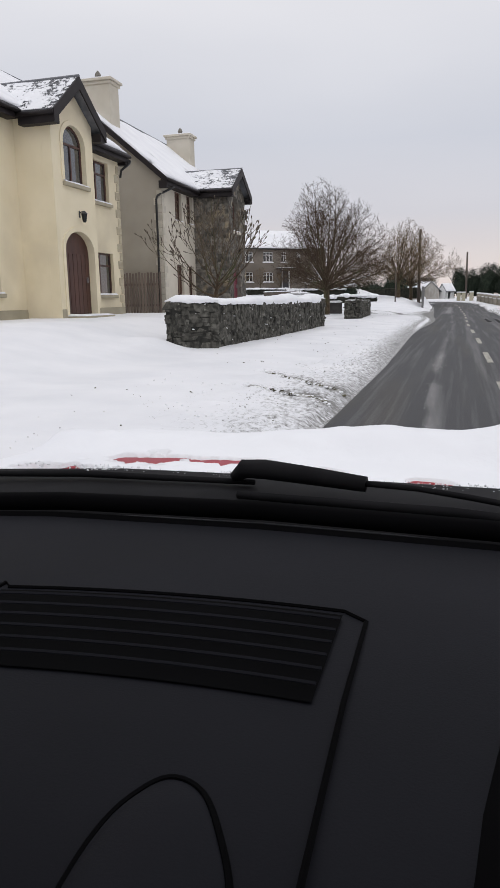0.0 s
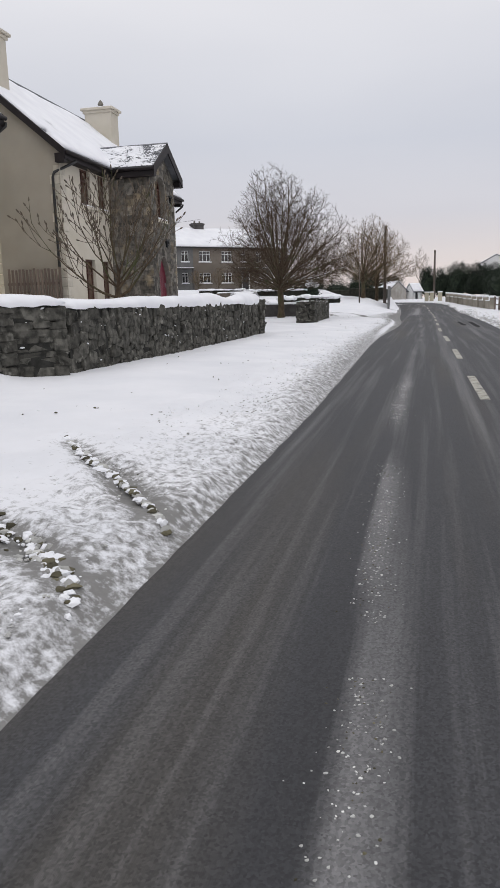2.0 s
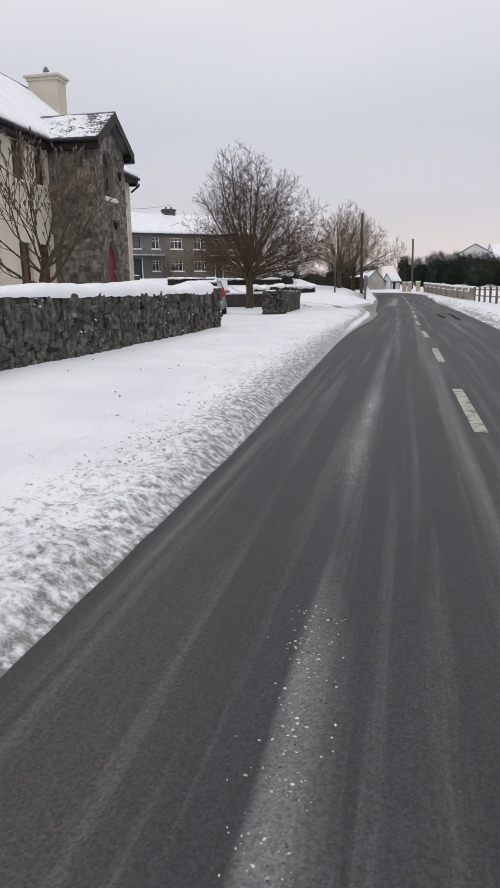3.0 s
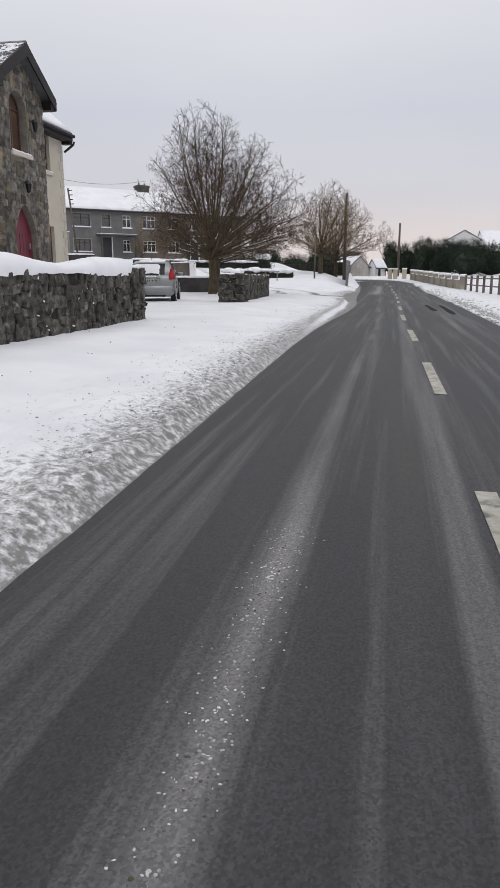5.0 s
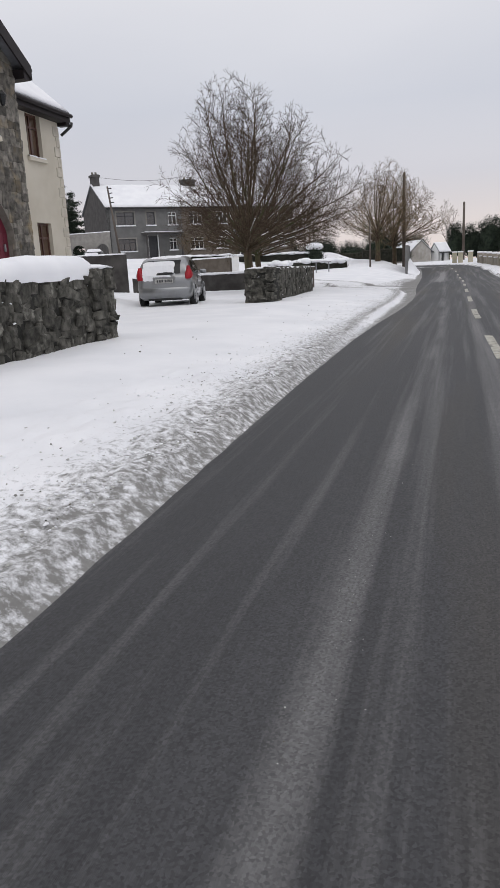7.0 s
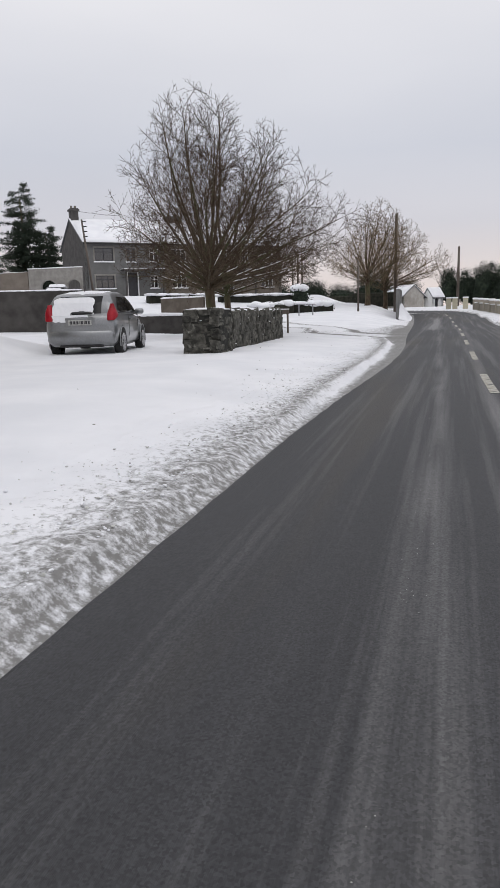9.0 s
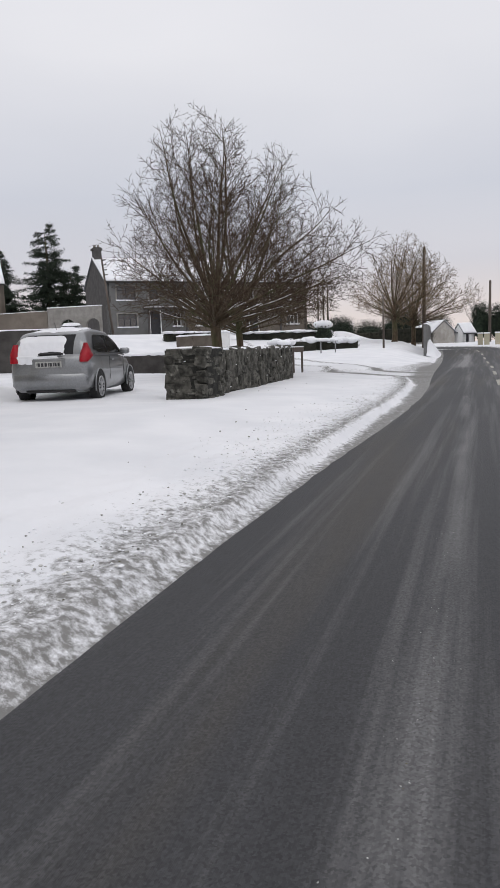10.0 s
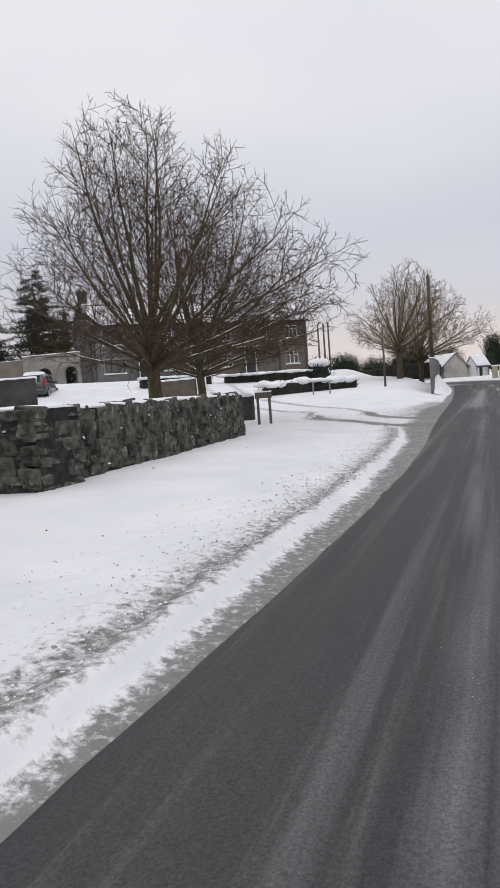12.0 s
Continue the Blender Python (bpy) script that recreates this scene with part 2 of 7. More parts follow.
def box_in(bm, x0, x1, y0, y1, z0, z1, bevel=0.0, m=None):
    made = bmesh.ops.create_cube(bm, size=1.0)["verts"]
    for v in made:
        v.co = Vector(((x0 + x1) / 2 + v.co.x * (x1 - x0), (y0 + y1) / 2 + v.co.y * (y1 - y0), (z0 + z1) / 2 + v.co.z * (z1 - z0)))
    if bevel:
        es = {e for v in made for e in v.link_edges}
        made = bmesh.ops.bevel(bm, geom=list(es), offset=bevel, segments=1, affect="EDGES")["verts"]
    if m is not None:
        bmesh.ops.transform(bm, matrix=m, verts=[v for v in made if v.is_valid])
    return bm


def box(x0, x1, y0, y1, z0, z1, bevel=0.0):
    return box_in(bmesh.new(), x0, x1, y0, y1, z0, z1, bevel)


def tube_in(bm, pts, radii, sides=8, cap=True):
    """A tapered tube along points."""
    rings = []
    pts = [Vector(p) for p in pts]
    if not hasattr(radii, "__len__"):
        radii = [radii] * len(pts)
    for i, p in enumerate(pts):
        d = (pts[min(i + 1, len(pts) - 1)] - pts[max(i - 1, 0)]).normalized()
        a = d.orthogonal().normalized() if i == 0 else (a - d * a.dot(d)).normalized()
        b = d.cross(a)
        rings.append([bm.verts.new(p + radii[i] * (math.cos(k * math.tau / sides) * a + math.sin(k * math.tau / sides) * b)) for k in range(sides)])
    for r, s in zip(rings, rings[1:]):
        for k in range(sides):
            bm.faces.new((r[k], r[(k + 1) % sides], s[(k + 1) % sides], s[k]))
    if cap:
        bm.faces.new(rings[0][::-1])
        bm.faces.new(rings[-1])
    return bm


def tube(pts, radii, sides=8):
    return tube_in(bmesh.new(), pts, radii, sides)


def panel(outline, holes, depth, to):
    """A flat slab with holes through it: 2D loops (u, v), thickness depth, placed by to(u, v, w)."""
    bm = bmesh.new()
    edges = []
    for loop in (outline, *holes):
        vs = [bm.verts.new((u, v, 0)) for u, v in loop]
        edges += [bm.edges.new((vs[i], vs[(i + 1) % len(vs)])) for i in range(len(vs))]
    bmesh.ops.triangle_fill(bm, use_beauty=True, edges=edges)
    faces = list(bm.faces)
    ext = bmesh.ops.extrude_face_region(bm, geom=faces)["geom"]
    for v in [g for g in ext if isinstance(g, bmesh.types.BMVert)]:
        v.co.z = -depth
    for v in bm.verts:
        v.co = Vector(to(*v.co))
    return bm


def rect(u0, u1, v0, v1):
    return [(u0, v0), (u1, v0), (u1, v1), (u0, v1)]


def arch(u0, u1, v0, v1, rise, n=10, pointed=False):
    """An opening with an arched head: v1 is the crown."""
    c, h = (u0 + u1) / 2, (u1 - u0) / 2
    top = []
    for i in range(n + 1):
        s = i / n
        if pointed:
            x = u1 - s * (u1 - u0)
            q = 1 - abs(x - c) / h
            top.append((x, v1 - rise + rise * (1 - (1 - q) ** 1.7)))
        else:
            a = math.pi * s
            top.append((c + h * math.cos(a), v1 - rise + rise * math.sin(a)))
    return [(u0, v0), (u1, v0)] + top


def empty(name, at=(0, 0, 0)):
    ob = new(name)
    ob.location = at
    ob.empty_display_size = 0.1
    return ob


def thing(name, label, category, group="", kind="", at=(0, 0, 0)):
    return tagged(empty(name, at), label, category, group, kind)


def smooth(a, b, x):
    t = min(1.0, max(0.0, (x - a) / (b - a)))
    return t * t * (3 - 2 * t)


def lerp_table(rows, x):
    for (a, p), (b, q) in zip(rows, rows[1:]):
        if x <= b:
            return p + (q - p) * max(0.0, (x - a) / (b - a))
    return rows[-1][1]

# ---- ground ----
LEFT = [(-60, -1.38), (0, -1.38), (8, -1.38), (14, -1.41), (18, -1.50), (22, -1.60), (26, -1.69), (30, -1.71), (33, -1.65), (36, -1.54), (39, -1.46), (42, -1.46), (46, -1.58), (50, -1.80), (55, -2.02), (62, -2.25), (70, -2.5), (78, -2.85), (86, -3.3), (90, -4.1), (94, -6.0), (98, -10.0), (102, -16.0), (108, -28.0), (130, -75.0), (600, -1075.0)]
# how far behind the asphalt's edge the crest of the thrown-up snow runs; it bends away into the side road
CREST = [(-60, 0.10), (22, 0.10), (28, 0.10), (31, 0.14), (34, 0.24), (37, 0.34), (42, 0.42), (46, 0.48), (49, 0.72), (50.5, 1.0), (51.6, 1.5), (52.4, 2.3), (53.0, 5.0), (53.4, 8.0), (57.6, 8.0), (58.4, 2.4), (60, 1.0), (63, 0.5), (100, 0.3)]
# the line of half-melted snow left between the wheels
STREAK = [(0, -0.22), (7, -0.25), (11, -0.37), (14, -0.42), (24, -0.41), (31, -0.34), (37, -0.40), (40, -0.47), (50, -0.60), (60, -0.80), (75, -1.3), (90, -2.6)]
RIGHT = [(-60, 2.9), (0, 2.8), (20, 2.65), (45, 2.55), (60, 2.5), (70, 2.3), (80, 2.0), (86, 1.7), (90, 1.2), (94, 0.2), (97, -1.0), (100, -2.6), (104, -6.5), (108, -12.0), (120, -34.0), (130, -55.0), (600, -1050.0)]
CENTRE = [(-60, 0.75), (0, 0.68), (15, 0.60), (25, 0.50), (35, 0.32), (60, 0.2), (80, -0.3), (86, -0.7), (90, -1.4), (94, -2.8), (98, -5.4), (108, -20.0)]


def side_road(x, y):
    """How far into the snowed-over side road the place lies, 0 to 1."""
    mid = 55.0 + 0.35 * max(0.0, -6.0 - x)
    half = 2.8 + 2.5 * (1 - smooth(-9, -2, x) if x > -9 else 1) * 0 + 3.5 * smooth(-6, -1.5, x)
    return (1 - smooth(half - 0.6, half + 0.6, abs(y - mid))) if x < -1 else 0.0


def lie(x, y):
    """Height of the snow or road at a place."""
    le, ri = lerp_table(LEFT, y), lerp_table(RIGHT, y)
    far = 0.75 * smooth(60, 78, y) + 0.8 * smooth(78, 100, y)
    road_far = 0.70 * smooth(62, 104, y)
    if le <= x <= ri:
        return road_far - 0.01 * abs(x - (le + ri) / 2)
    if x > ri:
        d = x - ri
        return road_far + 0.10 * smooth(0, 0.8, d) + 0.25 * smooth(1.5, 8, d)
    d = le - x
    c = lerp_table(CREST, y)
    h = 0.025 * smooth(0, 0.3, d) + 0.075 * smooth(c - 0.12, c + 0.05, d) + 0.15 * smooth(c + 0.3, c + 3.2, d)
    rise = 0.66 * smooth(5.2, 9.0, -x) * (1 - smooth(24, 29, y)) + 0.62 * smooth(9.3, 11.3, -x) * smooth(24, 29, y) * (1 - smooth(38, 42, y))
    back = far * smooth(0.5, 3.5, d) + road_far * (1 - smooth(0.5, 3.5, d)) + 1.5 * smooth(14, 40, -x) * smooth(40, 75, y)
    s = side_road(x, y)
    h += 0.18 * math.exp(-((x + 6.35) ** 2 + (y - 14.3) ** 2) / 0.22)
    # the green climbs to the terrace's front gardens
    off = (x + 26) * 0.761 - (y - 72) * 0.648
    garden = 0.85 * (1 - smooth(2.5, 11, off)) * smooth(58, 66, y) * smooth(10, 14, -x)
    z = (h + rise) * (1 - 0.75 * s) + back + garden
    # the gardens before the terrace level out
    return z if z < 2.6 else 2.6 + 0.30 * (1 - math.exp(-(z - 2.6) / 0.30))


def ground_sheet():
    xs = [-900, -500, -300, -180, -120, -90, -70, -55, -45, -38, -32, -27, -23] + [-20 + 0.35 * i for i in range(43)] + [-5 + 0.09 * i for i in range(20)] + [-3.2 + 0.045 * i for i in range(46)] + [-1.1 + 0.35 * i for i in range(10)] + [2.45 + 0.09 * i for i in range(18)] + [4.2, 4.6, 5, 5.5, 6, 7, 8, 10, 13, 17, 22, 30, 45, 70, 120, 200, 400, 900]
    ys = [-300, -150, -80, -40, -20, -10, -6] + [-4 + 0.16 * i for i in range(37)] + [1.92 + 0.085 * i for i in range(0, 590)] + [52 + 0.25 * i for i in range(1, 72)] + [70 + 0.5 * i for i in range(64)] + [104, 108, 114, 120, 130, 145, 165, 200, 260, 400, 700, 1200]
    verts, faces = [], []
    for y in ys:
        le, ri = lerp_table(LEFT, y), lerp_table(RIGHT, y)
        for x in xs:
            if abs(le + 1.4) < 2.5:
                x += (le + 1.4) * (1 - smooth(0.8, 3.2, abs(x + 1.4)))
            z = lie(x, y)
            d = le - x if x < le else x - ri
            if d > 0:
                k = lerp_table(CREST, y) if x < le else 0.15
                near = 1 - smooth(0.5, 2.2, d - k)
                z += 0.03 * noise.noise((x * 0.5, y * 0.5, 3)) * smooth(0, 1.5, d) + 0.014 * noise.noise((x * 2.3, y * 2.3, 7))
                if -6 < y < 62 and near > 0:
                    c = noise.noise((x * 3.1, y * 2.4, 1)) + 0.6 * noise.noise((x * 7.5, y * 6.5, 5)) + 0.40 * noise.noise((x * 11, y * 9, 9))
                    z += near * smooth(k - 0.1, k + 0.12, d) * (0.02 + (0.055 if y < 26 else 0.036) * max(-0.6, c))
                    z += smooth(0, 0.1, d) * (1 - smooth(k - 0.1, k, d)) * (0.014 * noise.noise((x * 9, y * 3, 2)) + 0.010 * noise.noise((x * 19, y * 9, 2)))
                    e = d - k + 0.05 * noise.noise((x, y * 1.7, 11))
                    z += (0.022 * math.exp(-(e / 0.06) ** 2) - 0.03 * math.exp(-((e - 0.2) / 0.09) ** 2)) * smooth(26, 36, y) * (1 - smooth(50, 53, y)) * (x < le)
            verts.append((x, y, z))
    w = len(xs)
    for j in range(len(ys) - 1):
        for i in range(w - 1):
            faces.append((j * w + i, j * w + i + 1, (j + 1) * w + i + 1, (j + 1) * w + i))
    return verts, faces


def snow_ground_material():
    m = material("trodden_snow_ground", (0.70, 0.71, 0.735), (0.775, 0.78, 0.80), scale=0.8, rough=0.8, bump=0.35, bump_scale=11, spec=0.25)
    n, l = m.node_tree.nodes, m.node_tree.links
    p = n["Principled BSDF"]
    old = p.inputs["Base Color"].links[0].from_socket
    co = n.new("ShaderNodeTexCoord")
    at = n.new("ShaderNodeAttribute")
    at.attribute_name = "slush"
    t = n.new("ShaderNodeTexNoise")
    t.inputs["Scale"].default_value, t.inputs["Detail"].default_value, t.inputs["Roughness"].default_value = 15.0, 9.0, 0.72
    l.new(co.outputs["Object"], t.inputs["Vector"])
    ad = n.new("ShaderNodeMath")
    ad.operation = "ADD"
    l.new(at.outputs["Fac"], ad.inputs[0])
    l.new(t.outputs["Fac"], ad.inputs[1])
    r = n.new("ShaderNodeValToRGB")
    r.color_ramp.elements[0].position, r.color_ramp.elements[0].color = 0.60, (0, 0, 0, 1)
    r.color_ramp.elements[1].position, r.color_ramp.elements[1].color = 0.80, (0.92, 0.92, 0.92, 1)
    l.new(ad.outputs[0], r.inputs["Fac"])
    dirt = n.new("ShaderNodeValToRGB")
    dirt.color_ramp.elements[0].color, dirt.color_ramp.elements[1].color = (0.062, 0.060, 0.054, 1), (0.26, 0.255, 0.24, 1)
    t3 = n.new("ShaderNodeTexNoise")
    t3.inputs["Scale"].default_value, t3.inputs["Detail"].default_value, t3.inputs["Roughness"].default_value = 9.0, 8.0, 0.75
    l.new(co.outputs["Object"], t3.inputs["Vector"])
    l.new(t3.outputs["Fac"], dirt.inputs["Fac"])
    x = n.new("ShaderNodeMix")
    x.data_type = "RGBA"
    l.new(r.outputs["Color"], x.inputs["Factor"])
    l.new(old, x.inputs["A"])
    l.new(dirt.outputs["Color"], x.inputs["B"])
    l.new(x.outputs["Result"], p.inputs["Base Color"])
    return m


def asphalt_material():
    m = material("wet_asphalt", (0.027, 0.0275, 0.030), (0.056, 0.0565, 0.060), blot=(0.070, 0.062, 0.050), blot_scale=1.1, blot_lo=0.52, blot_hi=0.80, scale=2.6, detail=8, stretch=(1.0, 0.07, 1.0), lo=0.3, hi=0.75, rough=0.62, rough2=0.78, bump=0.25, bump_scale=120, spec=0.35)
    n, l = m.node_tree.nodes, m.node_tree.links
    p = n["Principled BSDF"]
    old = p.inputs["Base Color"].links[0].from_socket
    co = n.new("ShaderNodeTexCoord")
    sep = n.new("ShaderNodeAttribute")
    sep.attribute_name = "across"
    # pale slush streaks that run along the wheel tracks
    mp = n.new("ShaderNodeMapping")
    mp.inputs["Scale"].default_value = (5.5, 0.10, 1.0)
    l.new(co.outputs["Object"], mp.inputs["Vector"])
    t = n.new("ShaderNodeTexNoise")
    t.inputs["Scale"].default_value, t.inputs["Detail"].default_value, t.inputs["Roughness"].default_value = 1.0, 6.0, 0.6
    l.new(mp.outputs["Vector"], t.inputs["Vector"])
    ad = n.new("ShaderNodeMath")
    ad.operation = "ADD"
    l.new(t.outputs["Fac"], ad.inputs[0])
    l.new(sep.outputs["Fac"], ad.inputs[1])
    r = n.new("ShaderNodeValToRGB")
    r.color_ramp.elements[0].position, r.color_ramp.elements[0].color = 0.55, (0, 0, 0, 1)
    r.color_ramp.elements[1].position, r.color_ramp.elements[1].color = 1.12, (0.85, 0.85, 0.85, 1)
    l.new(ad.outputs[0], r.inputs["Fac"])
    x = n.new("ShaderNodeMix")
    x.data_type = "RGBA"
    l.new(r.outputs["Color"], x.inputs["Factor"])
    l.new(old, x.inputs["A"])
    x.inputs["B"].default_value = (0.215, 0.212, 0.212, 1)
    # stone chips in the surface
    ch = n.new("ShaderNodeTexVoronoi")
    ch.inputs["Scale"].default_value = 120.0
    l.new(co.outputs["Object"], ch.inputs["Vector"])
    bw = n.new("ShaderNodeRGBToBW")
    l.new(ch.outputs["Color"], bw.inputs["Color"])
    mr = n.new("ShaderNodeMapRange")
    mr.inputs["From Min"].default_value, mr.inputs["From Max"].default_value = 0.1, 0.9
    mr.inputs["To Min"].default_value, mr.inputs["To Max"].default_value = 0.68, 1.32
    l.new(bw.outputs["Val"], mr.inputs["Value"])
    ml = n.new("ShaderNodeMix")
    ml.data_type, ml.blend_type = "RGBA", "MULTIPLY"
    ml.inputs["Factor"].default_value = 1.0
    l.new(x.outputs["Result"], ml.inputs["A"])
    l.new(mr.outputs["Result"], ml.inputs["B"])
    l.new(ml.outputs["Result"], p.inputs["Base Color"])
    return m


M["snow_ground"] = snow_ground_material()
M["asphalt"] = asphalt_material()

RUTS = [(-1.6, 9.5, -2.1, 10.1), (-2.1, 10.1, -3.0, 11.1), (-1.6, 8.5, -1.95, 8.75), (-1.95, 8.75, -2.75, 9.35)]


def off_rut(x, y):
    """How far a place lies from the nearest wheel rut that a car has cut through the verge."""
    best = 9.0
    for x0, y0, x1, y1 in RUTS:
        f = ((x - x0) * (x1 - x0) + (y - y0) * (y1 - y0)) / ((x1 - x0) ** 2 + (y1 - y0) ** 2)
        f = min(1.0, max(0.0, f))
        best = min(best, math.hypot(x - x0 - f * (x1 - x0), y - y0 - f * (y1 - y0)))
    return best


gv, gf = ground_sheet()
for i, (x, y, z) in enumerate(gv):
    if -3.6 < x < -1.3 and 7.5 < y < 12:
        e = off_rut(x, y)
        k = smooth(-1.55, -1.95, x) if x > -1.95 else 1.0
        gv[i] = (x, y, z - k * 0.030 * math.exp(-(e / 0.10) ** 2) + k * 0.030 * math.exp(-((e - 0.22) / 0.09) ** 2))
ground = raw("ground", gv, gf, "snow_ground", smooth=True)
tagged(ground, "snow-covered verge, lawns and fields with trodden slushy edge", "ground", kind="structure")
slush = ground.data.attributes.new("slush", "FLOAT", "POINT")
vals = []
for x, y, z in gv:
    le, ri = lerp_table(LEFT, y), lerp_table(RIGHT, y)
    d = le - x if x < le else x - ri
    v = 0.0
    if d > 0:
        k = lerp_table(CREST, y) if x < le else 0.15
        e = d - k + 0.05 * noise.noise((x, y * 1.7, 11))
        w = 1.0 if y < 22 else 0.8
        late = smooth(27, 36, y)
        early = 0.13 * (1 - smooth(-0.1, 0.30, e)) + 0.17 * (1 - smooth(0.25, 1.5, e)) - 0.08
        v = 0.24 * (1 - smooth(-0.24, -0.03, e)) * (1 - smooth(0.45, 1.0, d)) + 0.17 * (1 - smooth(0.25, 1.1, e)) - 0.08
        v += (0.17 * math.exp(-((e - 0.15) / 0.17) ** 2) - 0.20 * math.exp(-((e + 0.045) / 0.04) ** 2)) * (1 - smooth(49, 52, y))
        early += 0.10 * math.exp(-((e - 0.22) / 0.26) ** 2) * smooth(12, 16, y) if x < le else 0.0
        v = early + (v - early) * late
        if 7 < y < 12.5:
            e = off_rut(x, y)
            v += 0.24 * math.exp(-(e / 0.12) ** 2) + 0.05 * math.exp(-(e / 0.40) ** 2)
        if y < 14.5:
            v += 0.05 * (1 - smooth(1.2, 2.4, d)) * smooth(0.05, 0.5, d) * (1 - smooth(11.0, 14.5, y))
    if -24 < x < -1.7 and 46 < y < 80:
        for off in (0.0, 3.3):
            a = abs((y - 51.3 - off) + (x + 2) * 1.42 * smooth(1.5, 5, -x)) / 1.75
            v += 0.42 * math.exp(-(a / 0.24) ** 2)
    if x < le and 56 < y < 66:
        v += 0.16 * (1 - smooth(0.4, 2.5, d))
    if d <= 0:
        v = 0.4
    vals.append(v)
slush.data.foreach_set("value", vals)


def road_mesh():
    ys = [-60, -30, -10] + [-4 + 0.4 * i for i in range(150)] + [56 + 1.0 * i for i in range(66)] + [130, 150, 170]
    n = 110
    verts, faces, across = [], [], []
    for y in ys:
        le, ri = lerp_table(LEFT, y) - 0.35, lerp_table(RIGHT, y) + 0.35
        c = lerp_table(CENTRE, y)
        for i in range(n + 1):
            x = le + (ri - le) * i / n
            verts.append((x, y, lie(min(max(x, le + 0.36), ri - 0.36), y) + 0.012))
            s = x - c
            a = 0.0
            for at, wd, k in ((-0.85, 0.30, 0.09), (-0.14, 0.22, 0.12), (0.35, 0.16, 0.06), (1.15, 0.20, 0.14), (1.65, 0.22, 0.14), (-1.7, 0.25, 0.08)):
                a += k * math.exp(-((s - at) / wd) ** 2)
            k = lerp_table(STREAK, y) + 0.03 * noise.noise((0, y * 0.7, 0))
            patchy = max(0.0, 0.55 + 0.9 * noise.noise((3, y * 0.45, 1)) + 0.5 * noise.noise((x * 5, y * 1.6, 4)))
            a += (0.34 if y < 17 else 0.24) * patchy * math.exp(-((x - k) / 0.075) ** 2)
            a += 0.12 * math.exp(-((x - 0.38) / 0.17) ** 2) * smooth(14, 20, y) * (1 - smooth(60, 75, y))
            a += 0.5 * math.exp(-((x + 1.15) / 0.3) ** 2) * smooth(58, 62, y) * (1 - smooth(74, 82, y))
            across.append(a)
    for j in range(len(ys) - 1):
        for i in range(n):
            k = j * (n + 1) + i
            faces.append((k, k + 1, k + n + 2, k + n + 1))
    ob = raw("road", verts, faces, "asphalt", smooth=True)
    at = ob.data.attributes.new("across", "FLOAT", "POINT")
    at.data.foreach_set("value", across)
    return tagged(ob, "wet dark asphalt road streaked with pale slush", "road", kind="structure")


road = road_mesh()


def lane_marks():
    y = 2.7
    while y < 92:
        length = 2.75
        bm = bmesh.new()
        for k in range(4):
            y0, y1 = y + length * k / 4, y + length * (k + 1) / 4
            a, b = lerp_table(CENTRE, y0), lerp_table(CENTRE, y1)
            vs = [bm.verts.new(p) for p in ((a - 0.06, y0, lie(a, y0) + 0.017), (a + 0.06, y0, lie(a, y0) + 0.017), (b + 0.06, y1, lie(b, y1) + 0.017), (b - 0.06, y1, lie(b, y1) + 0.017))]
            bm.faces.new(vs)
        bmesh.ops.remove_doubles(bm, verts=bm.verts, dist=0.0005)
        part("lane_mark", bm, "line", road, "worn white dash of the centre line")
        y += 6.13


lane_marks()


def tar_strip(x0, y0, x1, y1, w):
    """A strip of fresh bitumen over a crack, its edges uneven."""
    bm = bmesh.new()
    rows = []
    for k in range(13):
        f = k / 12
        x, y = x0 + (x1 - x0) * f, y0 + (y1 - y0) * f
        h = w * (0.5 + 0.35 * noise.noise((x0, y * 1.3, 2))) * (0.4 if k in (0, 12) else 1.0)
        rows.append([bm.verts.new((x + d, y, lie(x, y) + 0.0165)) for d in (-h, 0.0, h)])
    for a, b in zip(rows, rows[1:]):
        for i in range(2):
            bm.faces.new((a[i], a[i + 1], b[i + 1], b[i]))
    part("tar_strip", bm, "bitumen", road, "dark strip of wet bitumen")


tar_strip(1.45, 38.9, 1.34, 43.9, 0.17)
tar_strip(1.92, 36.9, 1.90, 43.8, 0.19)


